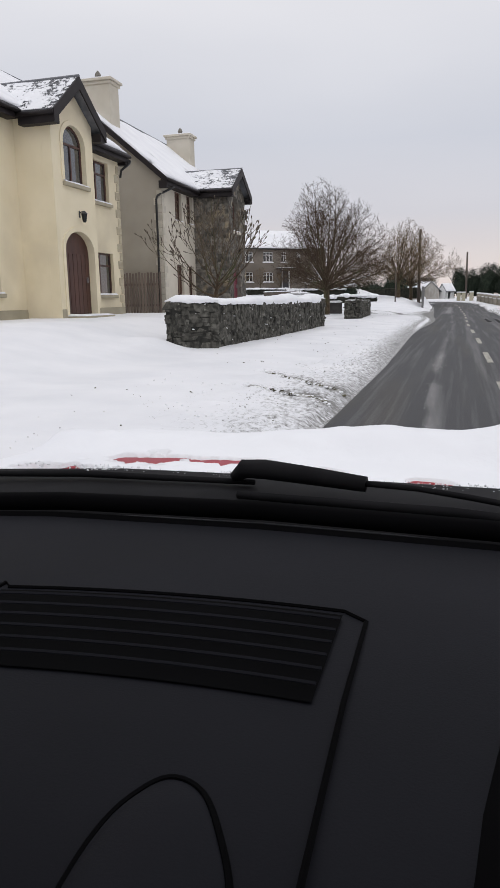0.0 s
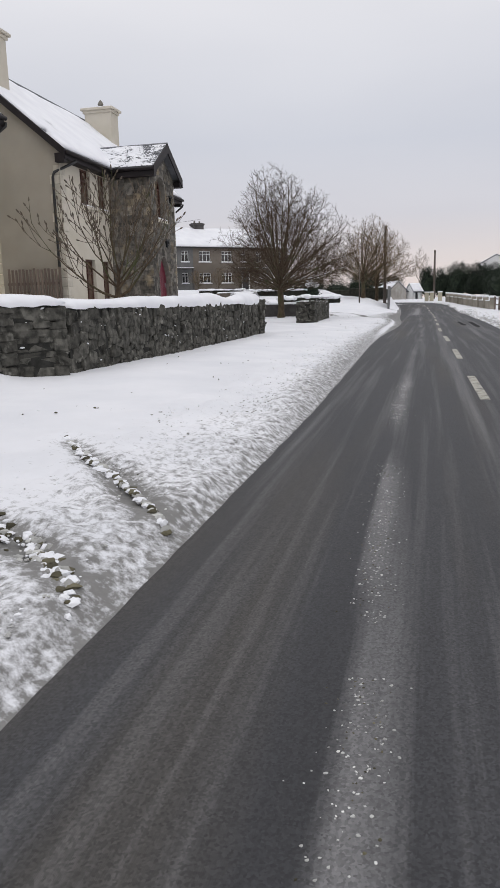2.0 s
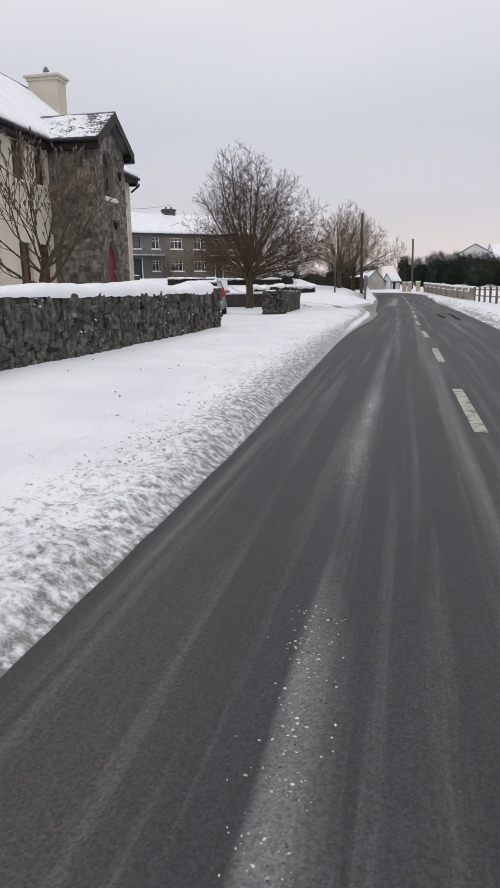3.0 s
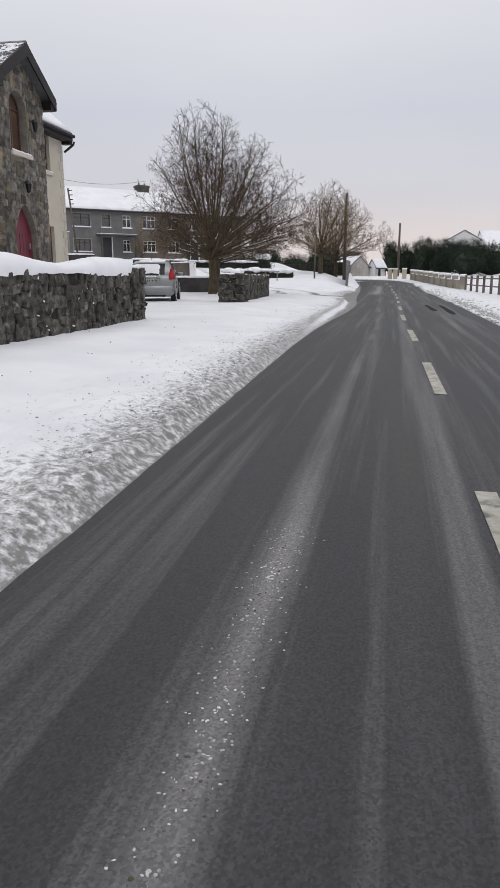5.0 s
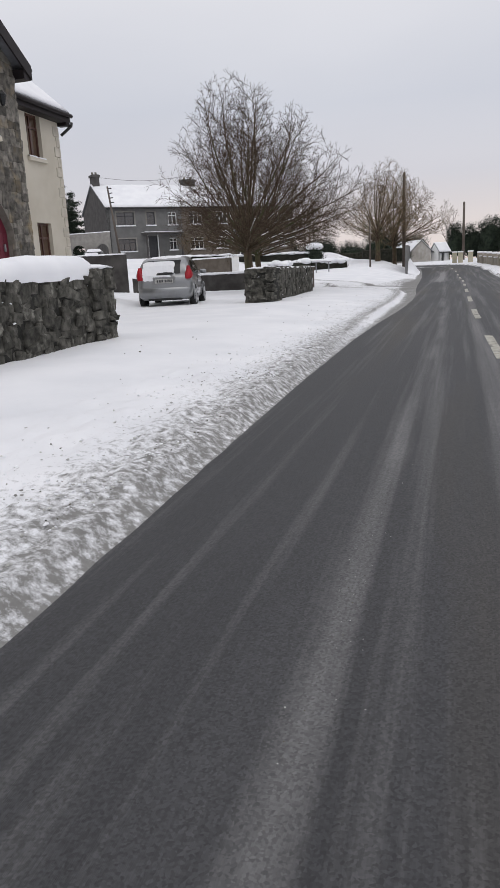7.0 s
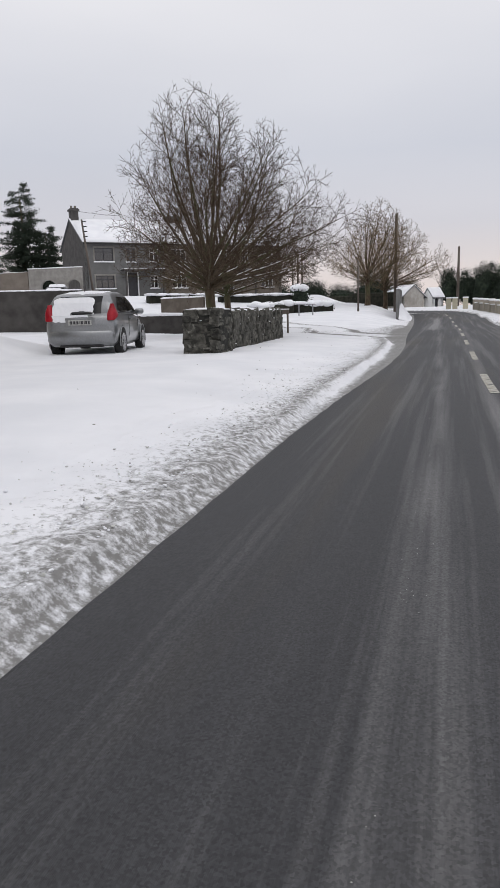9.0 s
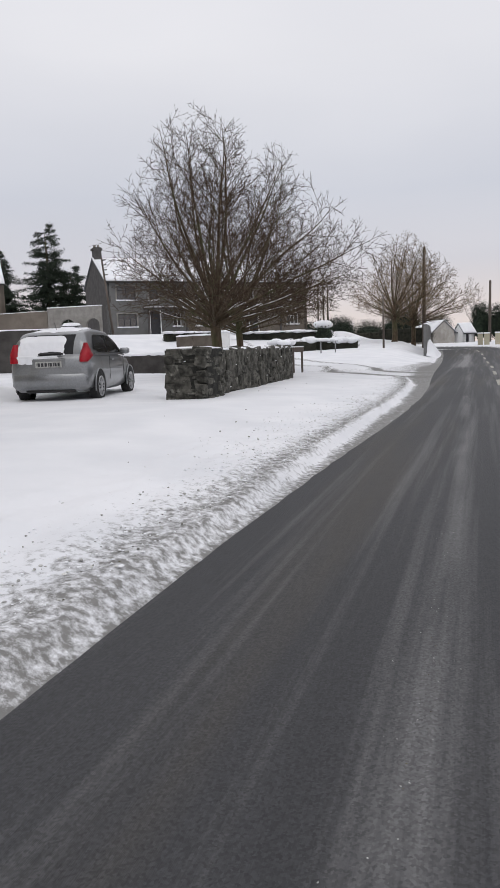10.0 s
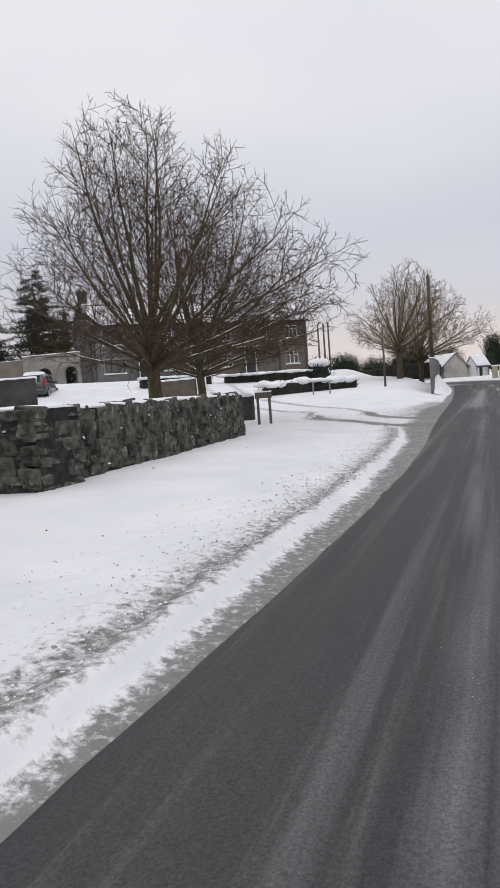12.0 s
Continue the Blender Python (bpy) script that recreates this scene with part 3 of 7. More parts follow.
def clods():
    """Loose lumps of snow and dirty slush thrown up along the road's edge and between the wheel tracks."""
    rnd = random.Random(77)
    phi = (1 + 5 ** 0.5) / 2
    ico = [Vector(v).normalized() for v in ((-1, phi, 0), (1, phi, 0), (-1, -phi, 0), (1, -phi, 0), (0, -1, phi), (0, 1, phi), (0, -1, -phi), (0, 1, -phi), (phi, 0, -1), (phi, 0, 1), (-phi, 0, -1), (-phi, 0, 1))]
    tri = ((0, 11, 5), (0, 5, 1), (0, 1, 7), (0, 7, 10), (0, 10, 11), (1, 5, 9), (5, 11, 4), (11, 10, 2), (10, 7, 6), (7, 1, 8), (3, 9, 4), (3, 4, 2), (3, 2, 6), (3, 6, 8), (3, 8, 9), (4, 9, 5), (2, 4, 11), (6, 2, 10), (8, 6, 7), (9, 8, 1))
    sets = {"snow": ([], []), "dirty_snow": ([], []), "mud": ([], [])}

    def lump(kind, x, y, z, s):
        vs, fs = sets[kind]
        k = len(vs)
        sx, sy, sz = s * rnd.uniform(0.7, 1.5), s * rnd.uniform(0.7, 1.5), s * rnd.uniform(0.45, 0.85)
        a = rnd.uniform(0, math.tau)
        for v in ico:
            q = v * rnd.uniform(0.7, 1.15)
            vs.append((x + sx * q.x * math.cos(a) - sy * q.y * math.sin(a), y + sx * q.x * math.sin(a) + sy * q.y * math.cos(a), z + sz * q.z))
        fs.extend(tuple(k + i for i in t) for t in tri)

    for _ in range(9000):
        y = rnd.uniform(2, 58)
        w = 2.9 if y < 13 else 1.5
        d = lerp_table(CREST, y) + 0.05 + abs(rnd.gauss(0.35 if y > 13 else 0.9, 0.45 if y > 13 else 0.7))
        if d > w + lerp_table(CREST, y):
            continue
        x = lerp_table(LEFT, y) - d
        if side_road(x, y) > 0.4 and d > 0.5:
            continue
        s = rnd.choice((0.004, 0.006, 0.008, 0.010, 0.012)) * rnd.uniform(0.7, 1.2)
        kind = rnd.choice(("snow",) * 6 + ("dirty_snow",) * 4 + ("mud",))
        s *= 0.6 if kind == "mud" else 1.0
        lump(kind, x, y, lie(x, y) + 0.026 * (1 - smooth(0.5, 2.2, d)), s)
    for _ in range(60):
        y, d = rnd.uniform(3, 50), rnd.uniform(1.5, 3.4)
        x = lerp_table(LEFT, y) - d
        lump("mud", x, y, lie(x, y) + 0.012, rnd.uniform(0.006, 0.014))
    for _ in range(420):
        x0, y0, x1, y1 = rnd.choice(RUTS)
        f, e = rnd.random(), rnd.gauss(0, 0.20)
        x, y = x0 + f * (x1 - x0) + e * 0.6, y0 + f * (y1 - y0) - e * 0.8
        if x < lerp_table(LEFT, y) - 0.05:
            lump(rnd.choice(("snow", "snow", "dirty_snow", "dirty_snow", "mud")), x, y, lie(x, y) + 0.015, rnd.uniform(0.010, 0.038))
    for k in range(2200):
        y = rnd.uniform(7, 17) if k < 1700 else rnd.uniform(17, 48)
        if noise.noise((3, y * 0.45, 1)) < -0.15:
            continue
        x = lerp_table(STREAK, y) + rnd.gauss(0, 0.055)
        lump(rnd.choice(("dirty_snow", "dirty_snow", "dirty_snow", "mud")), x, y, lie(x, y) + 0.011, rnd.uniform(0.003, 0.0065) if y < 17 else 0.0035)
    for _ in range(900):
        y = rnd.uniform(20, 70)
        x = lerp_table(RIGHT, y) + abs(rnd.gauss(0.3, 0.4))
        lump(rnd.choice(("snow", "dirty_snow", "dirty_snow")), x, y, lie(x, y) + 0.02, rnd.uniform(0.02, 0.06))
    for kind, (vs, fs) in sets.items():
        ob = raw("snow_clods", vs, fs, kind)
        tagged(ob, {"snow": "loose white lumps of snow along the road edge", "dirty_snow": "grey slushy lumps along the road edge", "mud": "dark crumbs of earth in the snow"}[kind], "snow clods", kind="stuff")


M["dirty_snow"] = material("dirty_snow", (0.30, 0.30, 0.28), (0.62, 0.62, 0.60), scale=3, rough=0.8, vary=0.3, spec=0.3)
M["mud"] = material("frozen_mud", (0.05, 0.045, 0.03), (0.13, 0.12, 0.08), scale=4, rough=0.9, vary=0.3, spec=0.2)
clods()

# ---- houses ----
FRONT = lambda x: (lambda u, v, w: (x + w, u, v))        # a slab that faces +x, u along y
SIDE = lambda y: (lambda u, v, w: (u, y - w, v))         # a slab that faces -y, u along x


def window(parent, x, y0, y1, z0, z1, arched=False, rise=0.3, mat="brown", set_in=0.12, sill="pale", mullions=1, bar=True, sill_snow=True, pane="pane"):
    """A window in a wall that faces +x: frame, panes, sill; set back in its opening."""
    loop = arch(y0, y1, z0, z1, rise) if arched else rect(y0, y1, z0, z1)
    t = 0.06
    inner = []
    step = (y1 - y0 - t) / (mullions + 1)
    ztop = z1 - (rise if arched else 0)
    for k in range(mullions + 1):
        a, b = y0 + t + k * step, y0 + (k + 1) * step
        if arched:
            inner.append(rect(a, b, z0 + t, ztop - t / 2))
        elif bar:
            zm = z1 - 0.30 * (z1 - z0)
            inner.append(rect(a, b, z0 + t, zm - t / 2))
            inner.append(rect(a, b, zm + t / 2, z1 - t))
        else:
            inner.append(rect(a, b, z0 + t, z1 - t))
    if arched:
        inner.append(arch(y0 + t, y1 - t, ztop + t / 2, z1 - t, rise - t * 1.2))
    frame_ob = part("window", panel(loop, inner, 0.07, FRONT(x - set_in)), mat, parent)
    part("pane", panel(loop, [], 0.01, FRONT(x - set_in - 0.03)), pane, frame_ob)
    part("sill", box(x - set_in, x + 0.10, y0 - 0.10, y1 + 0.10, z0 - 0.11, z0 - 0.004, 0.012), sill, frame_ob)
    if sill_snow:
        bm = bmesh.new()
        n = 7
        lo = [bm.verts.new((x + 0.08, y0 - 0.08 + (y1 - y0 + 0.16) * i / n, z0)) for i in range(n + 1)]
        hi = [bm.verts.new((x + 0.03, y0 - 0.08 + (y1 - y0 + 0.16) * i / n, z0 + 0.05 + 0.02 * noise.noise((i * 1.7, y0, z0)))) for i in range(n + 1)]
        bk = [bm.verts.new((x - set_in + 0.01, v.co.y, v.co.z + 0.01)) for v in hi]
        for i in range(n):
            bm.faces.new((lo[i], lo[i + 1], hi[i + 1], hi[i]))
            bm.faces.new((hi[i], hi[i + 1], bk[i + 1], bk[i]))
        part("sill_snow", bm, "snow", frame_ob, "thin snow on the sill", True)
    return frame_ob


def slab_roof(x_low, z_low, x_high, z_high, y0, y1, thick):
    """One pitch of a roof that falls towards +x or -x."""
    bm = bmesh.new()
    pts = [(x_low, z_low), (x_high, z_high), (x_high, z_high + thick), (x_low, z_low + thick)]
    a = [bm.verts.new((x, y0, z)) for x, z in pts]
    b = [bm.verts.new((x, y1, z)) for x, z in pts]
    bm.faces.new(a)
    bm.faces.new(b[::-1])
    for i in range(4):
        bm.faces.new((a[i], b[i], b[(i + 1) % 4], a[(i + 1) % 4]))
    return bm


def snow_pitch(p00, p10, p01, p11, nu, nv, thick, holes=0.0, seed=0, hole_side=None):
    """A bumpy sheet of snow over a quad p(u, v); gaps melt through where the noise is high."""
    P = [Vector(p) for p in (p00, p10, p01, p11)]
    up = (P[1] - P[0]).cross(P[2] - P[0]).normalized()
    if up.z < 0:
        up = -up
    bm = bmesh.new()
    grid = {}

    def at(i, j, top):
        key = (i, j, top)
        if key not in grid:
            u, v = i / nu, j / nv
            base = P[0] * (1 - u) * (1 - v) + P[1] * u * (1 - v) + P[2] * (1 - u) * v + P[3] * u * v
            rim = min(i, nu - i, j, nv - j)
            h = thick * (0.45 if rim == 0 else 1.0) + 0.03 * noise.noise(base * 0.9 + Vector((seed, 0, 0)))
            grid[key] = bm.verts.new(base + up * (h if top else 0.004))
        return grid[key]

    cells = set()
    for i in range(nu):
        for j in range(nv):
            u, v = (i + 0.5) / nu, (j + 0.5) / nv
            q = P[0] * (1 - u) * (1 - v) + P[1] * u * (1 - v) + P[2] * (1 - u) * v + P[3] * u * v
            k = 0.5 + 0.5 * noise.noise(q * 2.1 + Vector((seed, 3, 1))) + 0.35 * noise.noise(q * 6.0) + (0.5 * noise.noise(q * 11.0) + 0.45 * noise.noise(q * 27.0) if holes > 0.3 else 0)
            lim = holes * (hole_side(u, v) if hole_side else 1.0)
            if k >= lim:
                cells.add((i, j))
    for i, j in cells:
        bm.faces.new((at(i, j, 1), at(i + 1, j, 1), at(i + 1, j + 1, 1), at(i, j + 1, 1)))
        for di, dj, e in ((-1, 0, ((i, j), (i, j + 1))), (1, 0, ((i + 1, j), (i + 1, j + 1))), (0, -1, ((i, j), (i + 1, j))), (0, 1, ((i, j + 1), (i + 1, j + 1)))):
            if (i + di, j + dj) not in cells:
                (a, b), (c, d) = e
                bm.faces.new((at(a, b, 0), at(c, d, 0), at(c, d, 1), at(a, b, 1)))
    return bm


def chimney(parent, x0, x1, y0, y1, z0, z1, mat="pale"):
    c = part("chimney", box(x0, x1, y0, y1, z0, z1 - 0.16, 0.01), mat, parent)
    bm = box(x0 - 0.06, x1 + 0.06, y0 - 0.06, y1 + 0.06, z1 - 0.28, z1 - 0.16, 0.01)
    box_in(bm, x0 - 0.14, x1 + 0.14, y0 - 0.14, y1 + 0.14, z1 - 0.16, z1 - 0.06, 0.015)
    part("cap", bm, "pale", c)
    bm = box(x0 - 0.10, x1 + 0.10, y0 - 0.10, y1 + 0.10, z1 - 0.06, z1 - 0.02, 0.01)
    part("cap_snow", bm, "snow", c, "thin snow on the chimney cap")
    xc, yc = (x0 + x1) / 2, (y0 + y1) / 2
    bm = tube([(xc, yc, z1 - 0.05), (xc, yc, z1 + 0.14), (xc, yc, z1 + 0.16), (xc, yc, z1 + 0.26), (xc, yc, z1 + 0.36)], [0.12, 0.11, 0.14, 0.10, 0.02], 10)
    part("chimney_pot", bm, "mortar", c, "clay chimney pot")
    return c


def house(name, label, spec):
    """A two-storey house along y with a front to +x, a gabled porch bay, verges, gutters, snow on its roof."""
    g = spec
    y0, y1, xf, xb = g["y0"], g["y1"], g["xf"], g["xb"]
    z0, ze = g["z0"], g["ze"]
    gy0, gy1, gx, ga = g["gy0"], g["gy1"], g["gx"], g["ga"]
    be = g["bay_eave"]
    xr = (xf + xb) / 2
    zr = ze + (xf - xr) * g["pitch"]
    h = thing(name, label, "house", at=(xr, (y0 + y1) / 2, z0))
    h.location = (0, 0, 0)
    wall, bay = g["wall"], g["bay"]
    t = 0.35
    # front walls to either side of the bay, side and back walls
    wins = g["windows"]
    for a, b in ((y0, gy0 + 0.02), (gy1 - 0.02, y1)):
        holes = [rect(w[0], w[1], w[2], w[3]) for w in wins if a < w[0] < b]
        part("front_wall", panel(rect(a, b, z0 - 0.6, ze), holes, t, FRONT(xf)), wall, h)
    for w in wins:
        window(h, xf, w[0], w[1], w[2], w[3], sill=g["sill"], pane=g["pane"])
    for y in (y0, y1 - t):
        outline = [(xb, z0 - 0.6), (xf - t, z0 - 0.6), (xf - t, ze), (xf - 0.02, ze), (xr, zr - 0.02), (xb + 0.02, ze)]
        outline = [(xb, z0 - 0.6), (xf - t - 0.002, z0 - 0.6), (xf - t - 0.002, ze + t * g["pitch"] - 0.02), (xr, zr - 0.02), (xb + 0.02, ze)]
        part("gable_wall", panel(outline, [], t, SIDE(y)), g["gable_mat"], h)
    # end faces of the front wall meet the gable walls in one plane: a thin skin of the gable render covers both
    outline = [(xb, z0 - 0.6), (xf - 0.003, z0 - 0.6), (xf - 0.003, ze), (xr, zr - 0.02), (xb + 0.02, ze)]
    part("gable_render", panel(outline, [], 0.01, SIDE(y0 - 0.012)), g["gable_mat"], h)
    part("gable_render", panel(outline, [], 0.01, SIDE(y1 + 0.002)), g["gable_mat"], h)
    part("back_wall", box(xb, xb + t, y0 + t, y1 - t, z0 - 0.6, ze), wall, h)
    # bay: front with openings, two returns
    gc = (gy0 + gy1) / 2
    bw = 0.30
    gap_top = ga - 0.12
    outline = [(gy0, z0 - 0.6), (gy1, z0 - 0.6), (gy1, be), (gc, gap_top), (gy0, be)]
    door, win = g["door"], g["baywin"]
    dloop = arch(door[0], door[1], z0 - 0.05, door[2], door[3], pointed=g["pointed"])
    wloop = arch(win[0], win[1], win[2], win[3], win[4])
    part("bay_wall", panel(outline, [dloop, wloop], bw, FRONT(gx)), bay, h)
    for y in (gy0, gy1 - bw):
        part("bay_return", box(xf - 0.02, gx - bw - 0.002, y, y + bw, z0 - 0.6, be), bay, h)
    # door leaf in its arch
    leaf = part("door", panel(arch(door[0] - 0.02, door[1] + 0.02, z0 - 0.05, door[2] + 0.02, door[3], pointed=g["pointed"]), [], 0.06, FRONT(gx - 0.2)), g["doormat"], h)
    dw = door[1] - door[0]
    for k in range(7):
        yy = door[0] + dw * (k + 0.5) / 7
        top = door[2] - door[3] - 0.05
        part("board", box(gx - 0.2, gx - 0.185, yy - dw / 14 + 0.012, yy + dw / 14 - 0.012, z0 + 0.02, top, 0.004), g["doormat"], leaf)
    part("handle", box(gx - 0.185, gx - 0.13, door[1] - 0.22, door[1] - 0.18, z0 + 0.95, z0 + 1.12, 0.008), "metal", leaf, "small metal handle")
    part("doorstep", box(gx - 0.2, gx + 0.55, door[0] - 0.15, door[1] + 0.15, z0 - 0.35, z0 - 0.03, 0.02), "plinth", h)
    sn = snow_pitch((gx - 0.15, door[0] - 0.12, z0 - 0.028), (gx - 0.15, door[1] + 0.12, z0 - 0.028), (gx + 0.53, door[0] - 0.12, z0 - 0.028), (gx + 0.53, door[1] + 0.12, z0 - 0.028), 10, 6, 0.06)
    part("step_snow", sn, "snow", h, "snow on the doorstep", True)
    window(h, gx, win[0], win[1], win[2], win[3], True, win[4], mullions=1, sill=g["sill"], set_in=0.12 if g["surround"] else 0.22, pane=g["pane"])
    if g["surround"]:
        big = arch(win[0] - 0.13, win[1] + 0.13, win[2], win[3] + 0.13, win[4] + 0.07)
        part("window_surround", panel(big, [arch(win[0] + 0.001, win[1] - 0.001, win[2] + 0.02, win[3], win[4])], 0.03, FRONT(gx + 0.03)), g["wall"], h)
        big = arch(door[0] - 0.13, door[1] + 0.13, z0 - 0.03, door[2] + 0.13, door[3] + 0.05)
        part("door_surround", panel(big, [arch(door[0] + 0.001, door[1] - 0.001, z0 - 0.02, door[2], door[3])], 0.03, FRONT(gx + 0.03)), g["wall"], h)
    # plinth
    if g["plinth"]:
        for a, b, x in ((y0, gy0, xf), (gy0, door[0] - 0.14, gx), (door[1] + 0.14, gy1, gx), (gy1, y1, xf)):
            part("plinth", box(x, x + 0.03, a, b, z0 - 0.6, z0 + 0.18, 0.006), "plinth", h)
    # roof of the main range
    ov, th = 0.32, 0.10
    k = g["pitch"]
    zl = ze - ov * k + 0.06
    part("roof", slab_roof(xf + ov, zl, xr, zr + 0.06, y0 - 0.22, y1 + 0.22, th), "slate", h)
    part("roof", slab_roof(xb - ov, zl, xr, zr + 0.06, y0 - 0.22, y1 + 0.22, th), "slate", h)
    sn = part("roof_snow", snow_pitch((xf + ov - 0.02, y0 - 0.18, zl + th + 0.02), (xf + ov - 0.02, y1 + 0.18, zl + th + 0.02), (xr, y0 - 0.18, zr + 0.06 + th), (xr, y1 + 0.18, zr + 0.06 + th), 40, 20, 0.09, holes=0.12), "snow", h, "smooth blanket of snow on the slates", True)
    part("roof_snow", snow_pitch((xb - ov + 0.02, y0 - 0.18, zl + th + 0.02), (xb - ov + 0.02, y1 + 0.18, zl + th + 0.02), (xr, y0 - 0.18, zr + 0.06 + th), (xr, y1 + 0.18, zr + 0.06 + th), 20, 12, 0.09), "snow", h, "", True)
    # dark verge boards, fascia, soffit, gutters
    for y in (y0 - 0.25, y1 + 0.22):
        for xa, s in ((xf + ov, 1), (xb - ov, -1)):
            bm = bmesh.new()
            pts = [(xa + 0.02 * s, zl - 0.16), (xr, zr - 0.13), (xr, zr + 0.10), (xa + 0.02 * s, zl + 0.10)]
            a = [bm.verts.new((px, y, pz)) for px, pz in pts]
            b = [bm.verts.new((px, y + 0.03, pz)) for px, pz in pts]
            bm.faces.new(a)
            bm.faces.new(b[::-1])
            for i in range(4):
                bm.faces.new((a[i], b[i], b[(i + 1) % 4], a[(i + 1) % 4]))
            part("verge_board", bm, "fascia", h)
        part("boxed_eave", box(xf - 0.02, xf + ov, min(y, y + 0.03) if y < y0 else y - 0.20, (y + 0.23) if y < y0 else y + 0.03, zl - 0.30, zl - 0.02, 0.01), "fascia", h)
    for a, b in ((y0 - 0.22, gy0 - 0.26), (gy1 + 0.26, y1 + 0.22)):
        part("soffit", box(xf, xf + ov, a, b, zl - 0.20, zl - 0.17), "fascia", h)
        part("fascia", box(xf + ov - 0.02, xf + ov + 0.02, a, b, zl - 0.20, zl + 0.08), "fascia", h)
        bm = bmesh.new()
        tube_in(bm, [(xf + ov + 0.08, a, zl - 0.01), (xf + ov + 0.08, b, zl - 0.01)], 0.065, 8)
        part("gutter", bm, "fascia", h, "dark half-round gutter", True)
    # bay roof: two pitches running back into the main roof
    go = 0.28
    kb = (ga - be) / (gc - gy0)
    zlb = be - go * kb + 0.04
    xback = min(xf, xf - (ga - ze) / k) - 0.3
    for s, ya in ((-1, gy0), (1, gy1)):
        bm = bmesh.new()
        low = (ya + s * go, zlb)
        hi_ = (gc, ga + 0.04)
        x_low = xf - 0.05
        q = [(gx + 0.30, *low), (gx + 0.30, *hi_), (xback, *hi_), (x_low, *low)]
        lo_v = [bm.verts.new((x, y, z)) for x, y, z in q]
        hi_v = [bm.verts.new((x, y, z + 0.10)) for x, y, z in q]
        bm.faces.new(lo_v)
        bm.faces.new(hi_v[::-1])
        for i in range(4):
            bm.faces.new((lo_v[i], lo_v[(i + 1) % 4], hi_v[(i + 1) % 4], hi_v[i]))
        part("bay_roof", bm, "slate", h)
        # rows of slates, each a piece
        rows = 9
        for r in range(rows):
            f0, f1 = r / rows, (r + 1.12) / rows
            for c in range(9):
                def spot(f, e):
                    xx0 = x_low + (xback - x_low) * f
                    return Vector((xx0 + (gx + 0.30 - xx0) * e, low[0] + (hi_[0] - low[0]) * f, low[1] + (hi_[1] - low[1]) * f + 0.105))
                off = 0.5 * (r % 2)
                e0, e1 = max(0, (c - off) / 8 + 0.004), min(1, (c + 1 - off) / 8 - 0.004)
                if e1 <= e0:
                    continue
                f1c = min(1.0, f1)
                a, b, c2, d = spot(f0, e0), spot(f0, e1), spot(f1c, e1), spot(f1c, e0)
                for p_, dz in ((a, 0.022), (b, 0.022), (c2, 0.004), (d, 0.004)):
                    p_.z += dz
                drop = Vector((0, 0, 0.012))
                raw("slate", [a, b, c2, d, a - drop, b - drop], [(0, 1, 2, 3), (0, 4, 5, 1)], "slate", h)
        part("bay_roof_snow", snow_pitch((x_low, low[0], low[1] + 0.135), (gx + 0.30, low[0], low[1] + 0.135), (xback, hi_[0], hi_[1] + 0.115), (gx + 0.30, hi_[0], hi_[1] + 0.115), 130, 96, 0.012, holes=0.44, seed=int(gx * 7) + s, hole_side=lambda u, v: 0.45 + 0.75 * u), "snow", h, "patchy snow melting off the slates", True)
        # barge board
        bm = bmesh.new()
        pts = [(ya + s * (go + 0.03), zlb - 0.20), (gc, ga - 0.19), (gc, ga + 0.15), (ya + s * (go + 0.03), zlb + 0.12)]
        a = [bm.verts.new((gx + 0.30, py, pz)) for py, pz in pts]
        b = [bm.verts.new((gx + 0.345, py, pz)) for py, pz in pts]
        bm.faces.new(a)
        bm.faces.new(b[::-1])
        for i in range(4):
            bm.faces.new((a[i], b[i], b[(i + 1) % 4], a[(i + 1) % 4]))
        part("barge_board", bm, "fascia", h)
        part("bay_eave", box(xf + ov + 0.03, gx + 0.31, min(ya + s * 0.002, ya + s * go), max(ya + s * 0.002, ya + s * go), zlb - 0.22, zlb + 0.0), "fascia", h)
        part("gutter", tube([(xf + ov, ya + s * (go + 0.05), zlb + 0.03), (gx + 0.32, ya + s * (go + 0.05), zlb + 0.03)], 0.06, 8), "fascia", h, "", True)
    part("ridge_tiles", tube([(xback, gc, ga + 0.15), (gx + 0.34, gc, ga + 0.15)], 0.05, 6), "slate", h)
    part("ridge_tiles", tube([(xr, y0 - 0.2, zr + 0.18), (xr, y1 + 0.2, zr + 0.18)], 0.07, 6), "slate", h)
    for c in g["chimneys"]:
        chimney(h, *c)
    # quoins: alternating long and short blocks at the corners
    for y, s, x, zt in g["quoins"]:
        z, r = z0 + 0.05, 0
        while z + 0.3 < zt:
            w = 0.34 if r % 2 else 0.20
            ya, yb = (y - w, y + 0.016) if s > 0 else (y - 0.016, y + w)
            part("quoin", box(x - 0.02, x + 0.025, ya, yb, z, z + 0.28, 0.012), g["quoin_mat"], h)
            if s < 0:
                part("quoin", box(x - (0.5 - w) - 0.06, x - 0.021, y - 0.03, y - 0.013, z, z + 0.28, 0.008), g["quoin_mat"], h)
            z += 0.30
            r += 1
    # downpipes
    for pts in g["pipes"]:
        part("downpipe", tube(pts, 0.045, 8), "black", h, "black downpipe", True)
    return h


